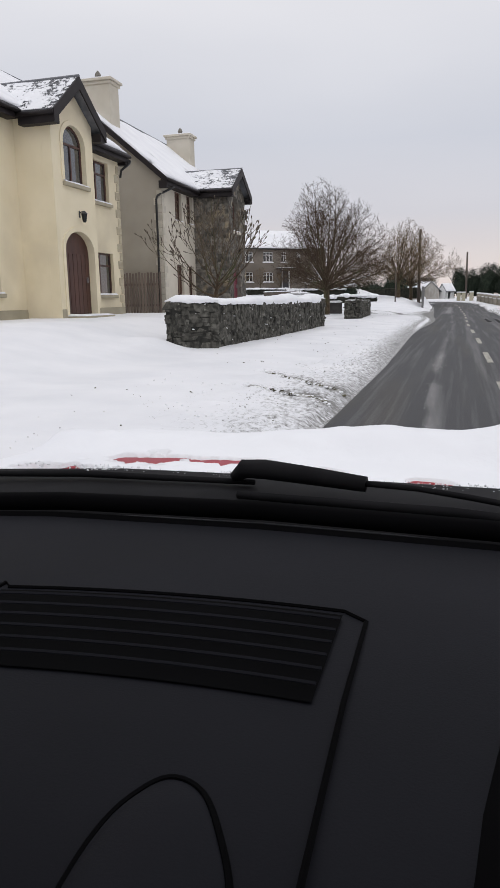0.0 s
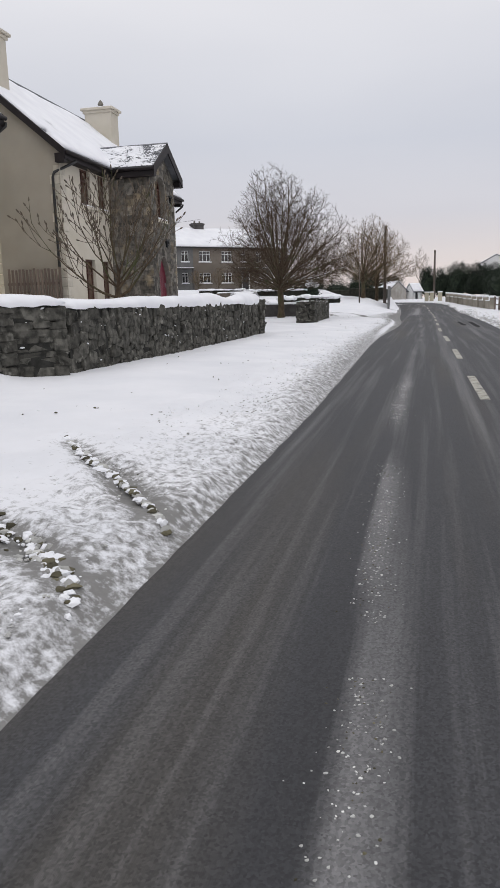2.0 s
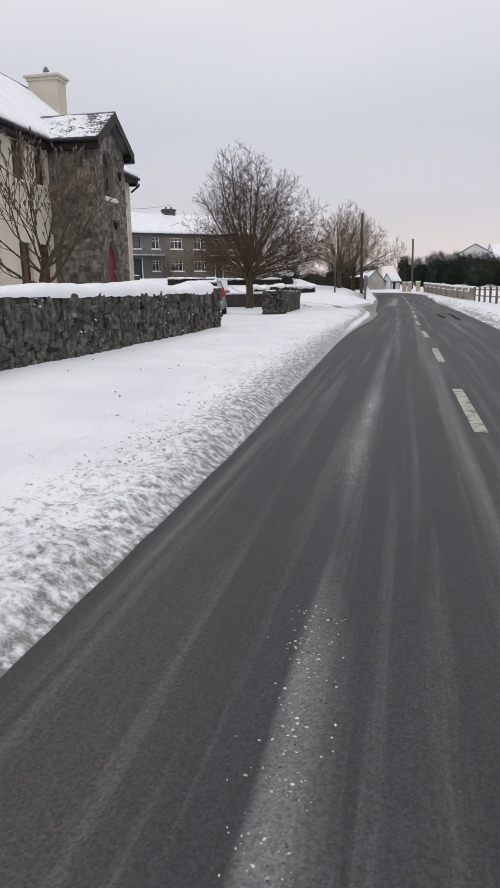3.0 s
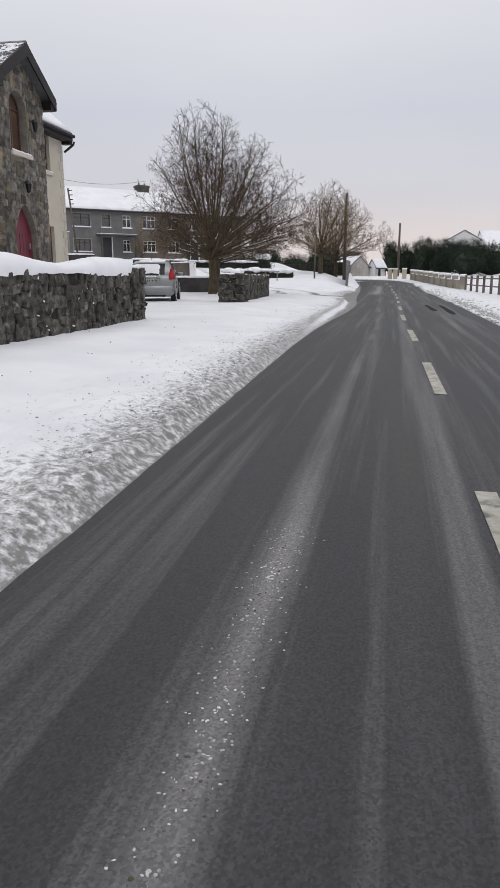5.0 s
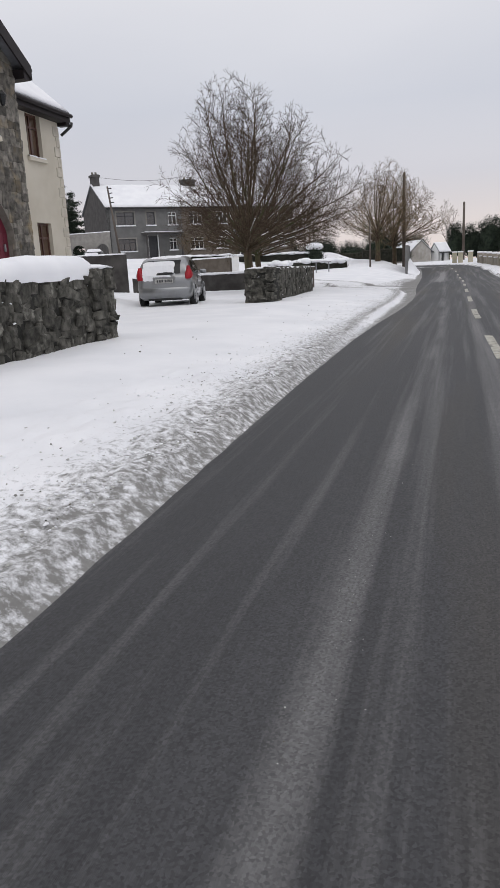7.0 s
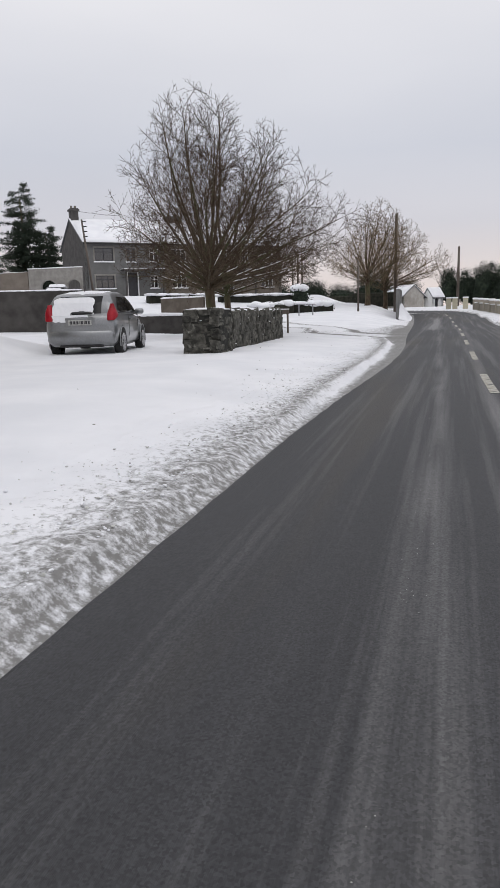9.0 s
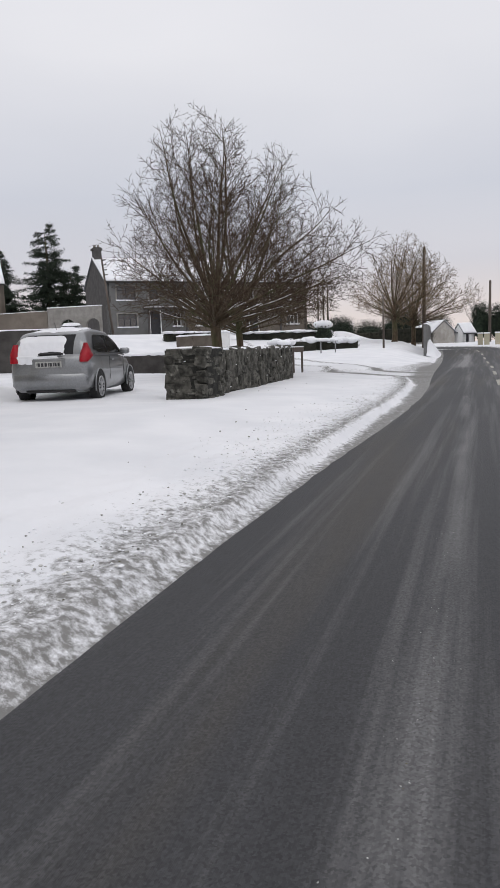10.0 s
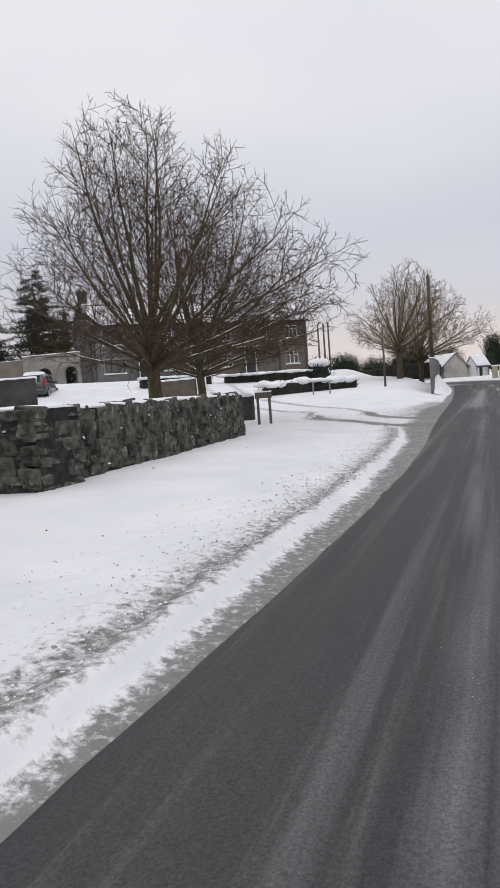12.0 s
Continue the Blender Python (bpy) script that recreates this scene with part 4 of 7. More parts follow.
def wall_lantern(x, y, z):
    la = thing("wall_lantern", "black iron carriage lantern on the rendered wall", "lantern")
    part("bracket", tube([(x, y, z + 0.10), (x + 0.10, y, z + 0.16), (x + 0.16, y, z + 0.10)], 0.012, 6), "black", la)
    part("back_plate", box(x + 0.001, x + 0.02, y - 0.04, y + 0.04, z - 0.02, z + 0.18, 0.01), "black", la)
    bm = tube([(x + 0.16, y, z - 0.16), (x + 0.16, y, z - 0.13), (x + 0.16, y, z + 0.08)], [0.03, 0.055, 0.09], 6)
    part("glass_body", bm, "glassy", la)
    part("cap", tube([(x + 0.16, y, z + 0.08), (x + 0.16, y, z + 0.10), (x + 0.16, y, z + 0.17)], [0.11, 0.10, 0.02], 6), "black", la)
    return la


A = dict(y0=13.4, y1=24.5, xf=-12.1, xb=-19.3, z0=0.98, ze=6.62, pitch=0.68, bay_eave=6.50, gy0=18.2, gy1=20.52, gx=-10.95, ga=7.45, wall="cream", bay="cream", gable_mat="cream",
         windows=[(22.30, 23.72, 4.72, 6.08), (22.15, 23.78, 1.60, 3.04), (15.9, 17.05, 4.75, 6.05), (15.9, 17.05, 1.62, 3.02)], sill="plinth", door=(18.56, 20.24, 3.40, 0.58), baywin=(18.78, 20.02, 4.72, 6.32, 0.52),
         pointed=False, doormat="brown", surround=True, plinth=True, chimneys=[], quoins=[(24.5, 1, -12.1, 6.4)], quoin_mat="quoin", pane="pane",
         pipes=[[(-11.7, 24.72, 6.35), (-11.72, 24.72, 6.25), (-12.0, 24.58, 6.0), (-12.05, 24.57, 5.75)]])
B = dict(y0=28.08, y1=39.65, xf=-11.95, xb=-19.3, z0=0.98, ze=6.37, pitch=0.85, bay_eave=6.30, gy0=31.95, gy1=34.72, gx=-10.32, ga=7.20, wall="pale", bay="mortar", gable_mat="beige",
         windows=[(29.55, 30.35, 4.74, 5.98), (31.0, 31.72, 4.74, 5.98), (29.55, 30.35, 1.36, 2.90), (31.0, 31.72, 1.36, 2.90), (37.8, 38.6, 4.74, 5.98), (37.8, 38.6, 1.46, 2.90)], sill="pale", door=(32.62, 33.92, 3.16, 0.75), baywin=(32.74, 33.70, 4.52, 6.12, 0.42),
         pointed=True, doormat="reddoor", surround=False, plinth=False, chimneys=[(-15.6, -14.2, 28.46, 29.3, 8.0, 10.42, "pale"), (-15.5, -14.2, 37.95, 38.75, 8.0, 10.2, "pale")], quoins=[(28.08, -1, -11.95, 6.0), (39.65, 1, -11.95, 6.0)], quoin_mat="quoin_pale", pane="blind",
         pipes=[[(-11.57, 28.58, 5.98), (-11.65, 28.38, 5.88), (-12.10, 27.98, 5.58), (-12.15, 27.96, 5.43), (-12.15, 27.96, 0.9)], [(-11.57, 39.9, 5.98), (-11.59, 39.9, 5.88), (-11.9, 39.75, 5.6)]])
house("house", "cream rendered two-storey house with arched brown door, snowy roof", A)
house_b = house("house", "beige rendered house with stone-faced gable, dark red door", B)
wall_lantern(-10.95, 19.50, 3.82)
wall_lantern(-10.42, 33.27, 3.62)
wall_lantern(-10.43, 33.92, 5.35)


def in_loop(loop, u, v):
    c = False
    for (a, b), (d, e) in zip(loop, loop[1:] + loop[:1]):
        if (b > v) != (e > v) and u < (d - a) * (v - b) / (e - b) + a:
            c = not c
    return c


def stone_facing(outline, holes, size, rnd):
    """Random rubble over a 2D outline, clear of its openings: (u0, u1, v0, v1)."""
    us, vs = [p[0] for p in outline], [p[1] for p in outline]
    cells, todo = [], [(min(us), max(us), min(vs), max(vs))]
    while todo:
        a, b, c, d = todo.pop()
        w, h = b - a, d - c
        if max(w, h) < size * rnd.uniform(0.9, 2.3) and min(w, h) < size * 1.5:
            cells.append((a, b, c, d))
        elif w * rnd.uniform(0.75, 1.3) > h:
            m = a + w * rnd.uniform(0.34, 0.66)
            todo += [(a, m, c, d), (m, b, c, d)]
        else:
            m = c + h * rnd.uniform(0.34, 0.66)
            todo += [(a, b, c, m), (a, b, m, d)]
    out = []
    for a, b, c, d in cells:
        for _ in range(7):
            if b - a < 0.06:
                break
            bad_a = any(in_loop(h, a + 0.01, q) for h in holes for q in (c + 0.02, d - 0.02)) or not in_loop(outline, a + 0.012, min(d - 0.01, max(vs) - 0.02))
            bad_b = any(in_loop(h, b - 0.01, q) for h in holes for q in (c + 0.02, d - 0.02)) or not in_loop(outline, b - 0.012, min(d - 0.01, max(vs) - 0.02))
            if any(in_loop(h, (a + b) / 2, (c + d) / 2) for h in holes) and bad_a and bad_b:
                b = a
                break
            if not (bad_a or bad_b):
                break
            if bad_a:
                a += (b - a) * 0.25
            if bad_b:
                b -= (b - a) * 0.25
        if b - a >= 0.06:
            out.append((a, b, c, d))
    return out


def face_bay(h, g, limit=300):
    """Lays the stones on the bay's front and its two returns."""
    rnd = random.Random(11)
    gy0, gy1, gx, ga, z0, xf = g["gy0"], g["gy1"], g["gx"], g["ga"], g["z0"], g["xf"]
    gc = (gy0 + gy1) / 2
    door, win = g["door"], g["baywin"]
    front = stone_facing([(gy0, z0 - 0.1), (gy1, z0 - 0.1), (gy1, g["bay_eave"] - 0.02), (gc, ga - 0.2), (gy0, g["bay_eave"] - 0.02)],
                         [arch(door[0], door[1], z0 - 0.3, door[2], door[3], pointed=True), arch(win[0] - 0.02, win[1] + 0.02, win[2] - 0.12, win[3], win[4])], 0.24, rnd)
    side = stone_facing(rect(xf + 0.02, gx + 0.02, z0 - 0.1, g["bay_eave"] - 0.25), [], 0.24, rnd)
    spots = [("f", *s) for s in front] + [("n", *s) for s in side] + [("s", *s) for s in side]
    rest = bmesh.new()
    meshes = []
    for k in range(10):
        bm = bmesh.new()
        bmesh.ops.create_cube(bm, size=1.0)
        for v in bm.verts:
            v.co += 0.13 * noise.noise_vector(v.co * 1.6 + Vector((k * 4.1, k, 2)))
        bmesh.ops.bevel(bm, geom=list(bm.edges), offset=0.09, segments=1, affect="EDGES")
        for v in bm.verts:
            v.co += 0.06 * noise.noise_vector(v.co * 2.8 + Vector((k * 4.1, k, 7)))
        me = bpy.data.meshes.new("stone")
        bm.to_mesh(me)
        bm.free()
        me.materials.append(M["stone"])
        meshes.append(me)
    for i, (f, u0, u1, v0, v1) in enumerate(spots):
        dep = 0.09 + rnd.uniform(-0.012, 0.014)
        c = ((u0 + u1) / 2, (v0 + v1) / 2)
        w, hh = u1 - u0 + 0.012, v1 - v0 + 0.012
        tilt = rnd.gauss(0, 0.09)
        if f == "f":
            m = Matrix.Translation((gx - 0.022, c[0], c[1])) @ Matrix.Rotation(tilt, 4, "X") @ Matrix.Diagonal((dep, w, hh, 1))
        else:
            m = Matrix.Translation((c[0], gy0 + 0.022 if f == "n" else gy1 - 0.022, c[1])) @ Matrix.Rotation(tilt, 4, "Y") @ Matrix.Diagonal((w, dep, hh, 1))
        me = meshes[rnd.randrange(10)]
        if i < limit:
            ob = new("stone", me)
            ob.matrix_basis = m
            ob.parent = h
        else:
            k = len(rest.verts)
            rest.from_mesh(me)
            rest.verts.ensure_lookup_table()
            bmesh.ops.transform(rest, matrix=m, verts=rest.verts[k:])
    ob = part("masonry", rest, "stone", h)
    ob["kind"] = "stuff"


face_bay(house_b, B)
house_b.matrix_basis = Matrix.Translation((-11.95, 28.08, 0)) @ Matrix.Rotation(radians(1.2), 4, "Z") @ Matrix.Translation((11.95, -28.08, 0))

# ---- garden walls of rough stone ----


def rubble_wall(label, path, zb, zt, thick, size=0.21, seed=1, slabs=False):
    """A rough stone wall along a plan path (x, y); its stones on both faces are pieces of their own, with a snow cap."""
    rnd = random.Random(seed)
    w = thing("stone_wall", label, "wall")
    pts = [Vector((x, y, 0)) for x, y in path]
    blocks = []
    core = bmesh.new()
    for a, b in zip(pts, pts[1:]):
        d = (b - a).normalized()
        n = Vector((d.y, -d.x, 0))
        L = (b - a).length
        hw = thick / 2 - (0.016 if slabs else 0.03)
        vs = []
        for p in (a, b):
            for s in (-1, 1):
                for z in (lie(p.x, p.y) - 0.3, zt - 0.04):
                    vs.append(core.verts.new((*(p + n * s * hw).xy, z)))
        for q in ((0, 1, 3, 2), (4, 6, 7, 5), (0, 4, 5, 1), (2, 3, 7, 6), (1, 5, 7, 3), (0, 2, 6, 4)):
            core.faces.new([vs[i] for i in q])
        for side in (1, -1):
            if slabs:
                z = -0.25
                while z < zt - 0.1:
                    hh = rnd.uniform(0.45, 1.15) * size
                    hh = min(hh, zt + rnd.uniform(-0.04, 0.01) - z) if z + hh > zt - 0.12 else hh
                    u = -rnd.uniform(0, 0.1)
                    while u < L:
                        ww = rnd.uniform(1.0, 3.0) * size
                        ua, ub = max(u, 0), min(u + ww, L)
                        if ub - ua > 0.06:
                            blocks.append((a, d, n, side, ua + 0.006, ub - 0.006, z + rnd.uniform(-0.05, 0.05), z + hh + rnd.uniform(-0.05, 0.04)))
                        u += ww
                    z += hh
                continue
            # upright slabs set in leaning columns, with no running courses
            u = -rnd.uniform(0, 0.1)
            while u < L:
                ww = rnd.uniform(0.75, 1.8) * size
                ua, ub = max(u, 0), min(u + ww, L)
                base = lie(*(a + d * min(max(u, 0), L)).xy)
                z = base - 0.1 - zb - rnd.uniform(0, 0.3)
                while ub - ua > 0.04 and z < zt - 0.07:
                    hh = rnd.uniform(0.6, 1.2) * size
                    top = zt + rnd.uniform(-0.06, 0.0)
                    if z + hh > top - 0.1:
                        hh = top - z
                    sh = rnd.uniform(-0.07, 0.07)
                    blocks.append((a, d, n, side, ua + sh, ub + sh, z, z + hh))
                    z += hh
                u += ww
        if slabs:
            for e, o in ((a, -1), (b, 1)):
                z = -0.25
                while z < zt - 0.1:
                    hh = min(rnd.uniform(0.45, 1.15) * size, zt - z)
                    cut = rnd.uniform(-0.2, 0.2) * thick
                    for s0, s1 in ((-thick / 2, cut), (cut, thick / 2)):
                        blocks.append((e + n * s0 - d * o * 0.10, n, d, o, 0.006, s1 - s0 - 0.006, z, z + hh + rnd.uniform(-0.03, 0.02), 0.2))
                    z += hh
    # near-black core that shows in the gaps between the stones
    part("core", core, "darkcore", w)
    bits = bmesh.new()
    for a, b in zip(pts, pts[1:]):
        d = (b - a).normalized()
        n = Vector((d.y, -d.x, 0))
        for _ in range(int((b - a).length * (3 if slabs else 7))):
            p = a + d * rnd.uniform(0, (b - a).length)
            lo = lie(p.x, p.y)
            p = p + n * rnd.choice((1, 1, -1)) * (thick / 2 + rnd.uniform(-0.035, 0.01)) + Vector((0, 0, lo + (zt - lo) * rnd.random() ** 0.8))
            m = Matrix.Translation(p) @ Matrix.Rotation(math.atan2(d.y, d.x), 4, "Z") @ Matrix.Rotation(rnd.gauss(0, 0.5), 4, "Y") @ Matrix.Diagonal((rnd.uniform(0.012, 0.06), 0.02, rnd.uniform(0.006, 0.016), 1))
            bmesh.ops.create_icosphere(bits, subdivisions=1, radius=1.0, matrix=m)
    ob = part("snow_dusting", bits, "snow", w, "bits of snow caught in the joints")
    ob["kind"] = "stuff"
    return w, blocks, thick




def stone_mesh(seed):
    """A rough block of unit size, bevelled and knocked about."""
    bm = bmesh.new()
    bmesh.ops.create_cube(bm, size=1.0)
    for v in bm.verts:
        v.co += 0.24 * noise.noise_vector(v.co * 1.3 + Vector((seed * 7.7, seed * 3.1, seed)))
    bmesh.ops.bevel(bm, geom=list(bm.edges), offset=0.09, segments=1, affect="EDGES")
    for v in bm.verts:
        v.co += 0.11 * noise.noise_vector(v.co * 2.6 + Vector((seed * 5.3, seed * 2.1, 0)))
    me = bpy.data.meshes.new("stone")
    bmesh.ops.recalc_face_normals(bm, faces=bm.faces)
    bm.to_mesh(me)
    bm.free()
    return me


STONE_MESHES = {}


def stone_data(mat, k):
    if (mat, k) not in STONE_MESHES:
        me = stone_mesh(k)
        me.name = "stone"
        me.materials.append(M[mat])
        STONE_MESHES[(mat, k)] = me
    return STONE_MESHES[(mat, k)]


def lay_stones(w, blocks, thick, mat, limit, first=None, seed=5, slabs=False):
    """The first blocks become pieces of their own; the rest are joined."""
    rnd = random.Random(seed)
    blocks = sorted(blocks, key=first) if first else blocks
    rest = bmesh.new()
    for i, (a, d, n, side, u0, u1, z0, z1, *own) in enumerate(blocks):
        dep = 0.20 + rnd.uniform(0, 0.03)
        c = a + d * (u0 + u1) / 2 + n * side * ((own[0] if own else thick) / 2 - dep / 2 + (rnd.uniform(-0.012, 0.014) if slabs else rnd.uniform(-0.03, 0.03)))
        rot = Matrix.Rotation(math.atan2(d.y, d.x) + rnd.gauss(0, 0.04 if slabs else 0.08), 4, "Z") @ Matrix.Rotation(rnd.gauss(0, 0.04 if slabs else 0.16), 4, "Y") @ Matrix.Rotation(rnd.choice((0, math.pi)), 4, "X")
        m = Matrix.Translation((c.x, c.y, (z0 + z1) / 2)) @ rot @ Matrix.Diagonal(((u1 - u0) * rnd.uniform(1.08, 1.34), dep, (z1 - z0) * rnd.uniform(1.05, 1.26), 1))
        me = stone_data(mat, rnd.randrange(12))
        if i < limit:
            ob = new("stone", me)
            ob.matrix_basis = m
            ob.parent = w
        else:
            have = len(rest.verts)
            rest.from_mesh(me)
            rest.verts.ensure_lookup_table()
            bmesh.ops.transform(rest, matrix=m, verts=rest.verts[have:])
    if rest.verts:
        ob = part("masonry", rest, mat, w)
        ob["kind"] = "stuff"
    else:
        rest.free()


def wall_snow(w, path, zt, thick, h=0.13, seed=0, name="snow_cap", taper=True, grow=None):
    """A rounded, uneven cap of snow along the top of a wall."""
    pts = [Vector((x, y, 0)) for x, y in path]
    bm = bmesh.new()
    rings = []
    for k, (a, b) in enumerate(zip(pts, pts[1:])):
        d = (b - a).normalized()
        n = Vector((d.y, -d.x, 0))
        steps = max(2, int((b - a).length / 0.16))
        for i in range(steps + 1):
            if k and i == 0:
                continue
            p = a + (b - a) * i / steps
            hh = (lerp_table(grow, p.y) if grow else h) * (0.95 + 0.35 * noise.noise((p.x * 0.5 + seed, p.y * 0.45, 2)) + 0.10 * noise.noise((p.x * 2.1, p.y * 2.1, seed)))
            if taper and (k == 0 and i == 0 or k == len(pts) - 2 and i == steps):
                hh *= 0.35
            ring = []
            for s, f in ((-1.0, -0.30), (-1.05, 0.15), (-0.85, 0.75), (-0.4, 1.0), (0.1, 1.02), (0.55, 0.9), (0.92, 0.6), (1.06, 0.12), (1.0, -0.30)):
                j = 0.035 * noise.noise((p.x * 3 + s, p.y * 3, 4 + seed))
                drop = 0.03 * noise.noise((p.x * 4.2, p.y * 4.2, s * 2)) if f < 0.3 else 0
                ring.append(bm.verts.new((*(p + n * (s * (thick / 2 + 0.01) + j)).xy, zt + f * hh + drop)))
            rings.append(ring)
    for r, s in zip(rings, rings[1:]):
        for i in range(len(r) - 1):
            bm.faces.new((r[i], r[i + 1], s[i + 1], s[i]))
    bm.faces.new(rings[0])
    bm.faces.new(rings[-1][::-1])
    return part(name, bm, "snow", w, "thick rounded cap of snow", True)


wall1_path = [(-5.62, 15.75), (-5.56, 19.0), (-5.55, 23.0), (-5.60, 28.3)]
pier1_path = [(-6.14, 14.82), (-5.58, 15.68)]
pier1b_path = [(-5.58, 28.10), (-5.60, 28.80)]
wall2_path = [(-5.62, 39.75), (-5.72, 43.0), (-5.95, 47.2)]
pier2_path = [(-6.10, 39.27), (-5.22, 39.27)]
walls = []
for lab, path, zt, th, sd, lim in (
        ("long rough grey stone garden wall with a thick snow cap", wall1_path, 1.26, 0.46, 1, 300),
        ("square rough stone pier with snow on top, ending a garden wall", pier1_path, 1.32, 0.60, 2, 300),
        ("square rough stone gate pier dusted with snow", pier1b_path, 1.35, 0.52, 3, 300),
        ("short rough stone garden wall dusted with snow beside a driveway", wall2_path, 1.20, 0.46, 4, 300),
        ("broad rough stone gate pier dusted with snow", pier2_path, 1.24, 0.90, 5, 300)):
    walls.append((*rubble_wall(lab, path, 0.05, zt, th, seed=sd, slabs="pier" in lab, size=0.17), path, zt, lim))
for i, (w, blocks, th, path, zt, lim) in enumerate(walls):
    if i in (0, 1):
        wall_snow(w, path, zt, th * 1.05, 0.14, i, grow=[(14, 0.13), (18, 0.15), (21, 0.22), (23.2, 0.23), (25.0, 0.13), (26.4, 0.25), (28.3, 0.27)] if i == 0 else None)
    elif i == 2:
        wall_snow(w, path, zt, th, 0.06, i)
    else:
        wall_snow(w, path, zt - 0.02, th * 0.82, 0.05, i)


# ---- bare trees ----


def shoot(store, p, d, length, r, level, rnd, inside, up, gaps, lens, angles):
    """A limb that bends upwards as it grows, throws side shoots, and stops at the crown's edge."""
    step = (0.42, 0.30, 0.22, 0.17)[min(level, 3)]
    pts, rad = [p.copy()], [r]
    gone, since = 0.0, rnd.uniform(0, gaps[min(level, len(gaps) - 1)])
    turn = rnd.uniform(0, math.tau)
    while gone < length:
        w = (0.10, 0.11, 0.10, 0.09)[min(level, 3)]
        d = (d + Vector((rnd.gauss(0, w), rnd.gauss(0, w), rnd.gauss(0, w * 0.6) + up[min(level, 3)] * step))).normalized()
        p = p + d * step
        gone += step
        since += step
        f = min(1.0, gone / length)
        pts.append(p.copy())
        rad.append(max(r * (1 - f) ** 0.8, 0.0055))
        if not inside(p) and (level or gone > 1.5):
            break
        if level < len(lens) and since > gaps[level] and (level > 0 or gone > 0.16 * length):
            since = 0.0
            turn += 2.4 + rnd.gauss(0, 0.5)
            side = Matrix.Rotation(turn, 3, d) @ d.orthogonal().normalized()
            nd = (d + side * rnd.uniform(*angles)).normalized()
            shoot(store, p, nd, rnd.uniform(*lens[level]) * (1.15 - 0.55 * f), max(rad[-1] * rnd.uniform(0.42, 0.66), 0.009), level + 1, rnd, inside, up, gaps, lens, angles)
    if len(pts) > 1:
        store.append((level, pts, rad))


def bare_tree(label, at, trunk_r, fork, crown, limbs, seed, wide=(0.25, 1.15), gaps=(0.36, 0.27, 0.20), lens=((1.5, 3.6), (0.7, 1.6), (0.3, 0.75)), up=(0.02, 0.06, 0.10, 0.14), angles=(0.5, 0.95), group="", twig_r=1.0, skew=0.0, leader=0.5, twigs="twig", buds=0.0):
    """crown: middle (x, y), radius, foot, widest height and top of the envelope, heights over the tree's foot."""
    rnd = random.Random(seed)
    t = thing("tree", label, "tree", group)
    z0 = lie(*at)
    cx, cy, cr, zf, zw, zt = crown

    def inside(p):
        z = p.z - z0
        if z > zt:
            return False
        k = (z - zw) / (zt - zw) if z > zw else (zw - z) / max(zw - zf, 0.1) * 0.55
        edge = cr * max(0.0, 1 - min(1.0, k) ** 1.35) ** 0.72 * (0.98 + 0.20 * noise.noise((p.x * 0.5, p.y * 0.5, p.z * 0.5 + seed)) + 0.16 * noise.noise((p.x * 1.7, p.y * 1.7, p.z * 1.7 + seed)))
        return math.hypot(p.x - cx + skew * (z - zw), p.y - cy) < edge or z < zf + 0.3

    base = Vector((at[0], at[1], z0 - 0.2))
    top = base + Vector((rnd.gauss(0, 0.06), rnd.gauss(0, 0.06), fork + 0.2))
    store = [(0, [base, base + Vector((0, 0, 0.25)), base + Vector((0.01, 0, 0.5)), base.lerp(top, 0.6), top], [trunk_r * 1.5, trunk_r * 1.2, trunk_r * 1.03, trunk_r * 0.97, trunk_r * 0.92])]
    # the trunk goes on as one or two wavering leaders that carry the limbs
    stems = []
    for sgn in ((1, -1) if leader > 0.3 else (1,)):
        p, r, ln = top.copy(), trunk_r * (0.80 if sgn > 0 else 0.62), (zt - fork) * leader * (1 if sgn > 0 else 0.8)
        d = Vector((0.16 * sgn - 0.3 * skew, rnd.gauss(0, 0.12), 1)).normalized()
        stem, rs = [p.copy()], [r]
        for q in range(6):
            d = (d + Vector((rnd.gauss(0, 0.09), rnd.gauss(0, 0.09), 0.05))).normalized()
            p = p + d * ln / 6
            stem.append(p.copy())
            rs.append(r * (1 - 0.72 * (q + 1) / 6))
        stems.append((stem, rs))
        store.append((0, stem, rs))
    for k in range(limbs):
        a = math.tau * (k * 0.618 + rnd.uniform(-0.06, 0.06))
        f = (1 - k / max(1, limbs - 1)) ** 0.6
        tilt = wide[0] + (wide[1] - wide[0]) * f
        d = Vector((math.cos(a) * math.sin(tilt), math.sin(a) * math.sin(tilt), math.cos(tilt)))
        stem, rs = stems[k % len(stems)]
        g = min(5.99, max(0.0, (1 - f ** 1.67) * 6.0 + rnd.uniform(-0.6, 0.6)))
        st = stem[int(g)].lerp(stem[int(g) + 1], g - int(g))
        lr = rs[int(g)]
        reach, q = 0.0, st.copy()
        while reach < 14 and (inside(q) or reach < 0.8):
            q = q + d * 0.3
            reach += 0.3
        shoot(store, st, d, reach * 0.97, max(0.02, lr * rnd.uniform(0.40, 0.56)), 0, rnd, inside, up, gaps, lens, angles)
    bm, tw = bmesh.new(), bmesh.new()
    for level, pts, rad in store:
        n = len(pts) - 1
        if level == 0:
            rad = [max(r, 0.008) for r in rad]
        if level >= 2:
            keep = sorted({0, n // 2, n})
            pts, rad = [pts[i] for i in keep], [rad[i] * twig_r for i in keep]
        tube_in(bm if level < 2 else tw, pts, rad, (9, 5, 3, 3)[min(level, 3)] if len(store) else 3, cap=False)
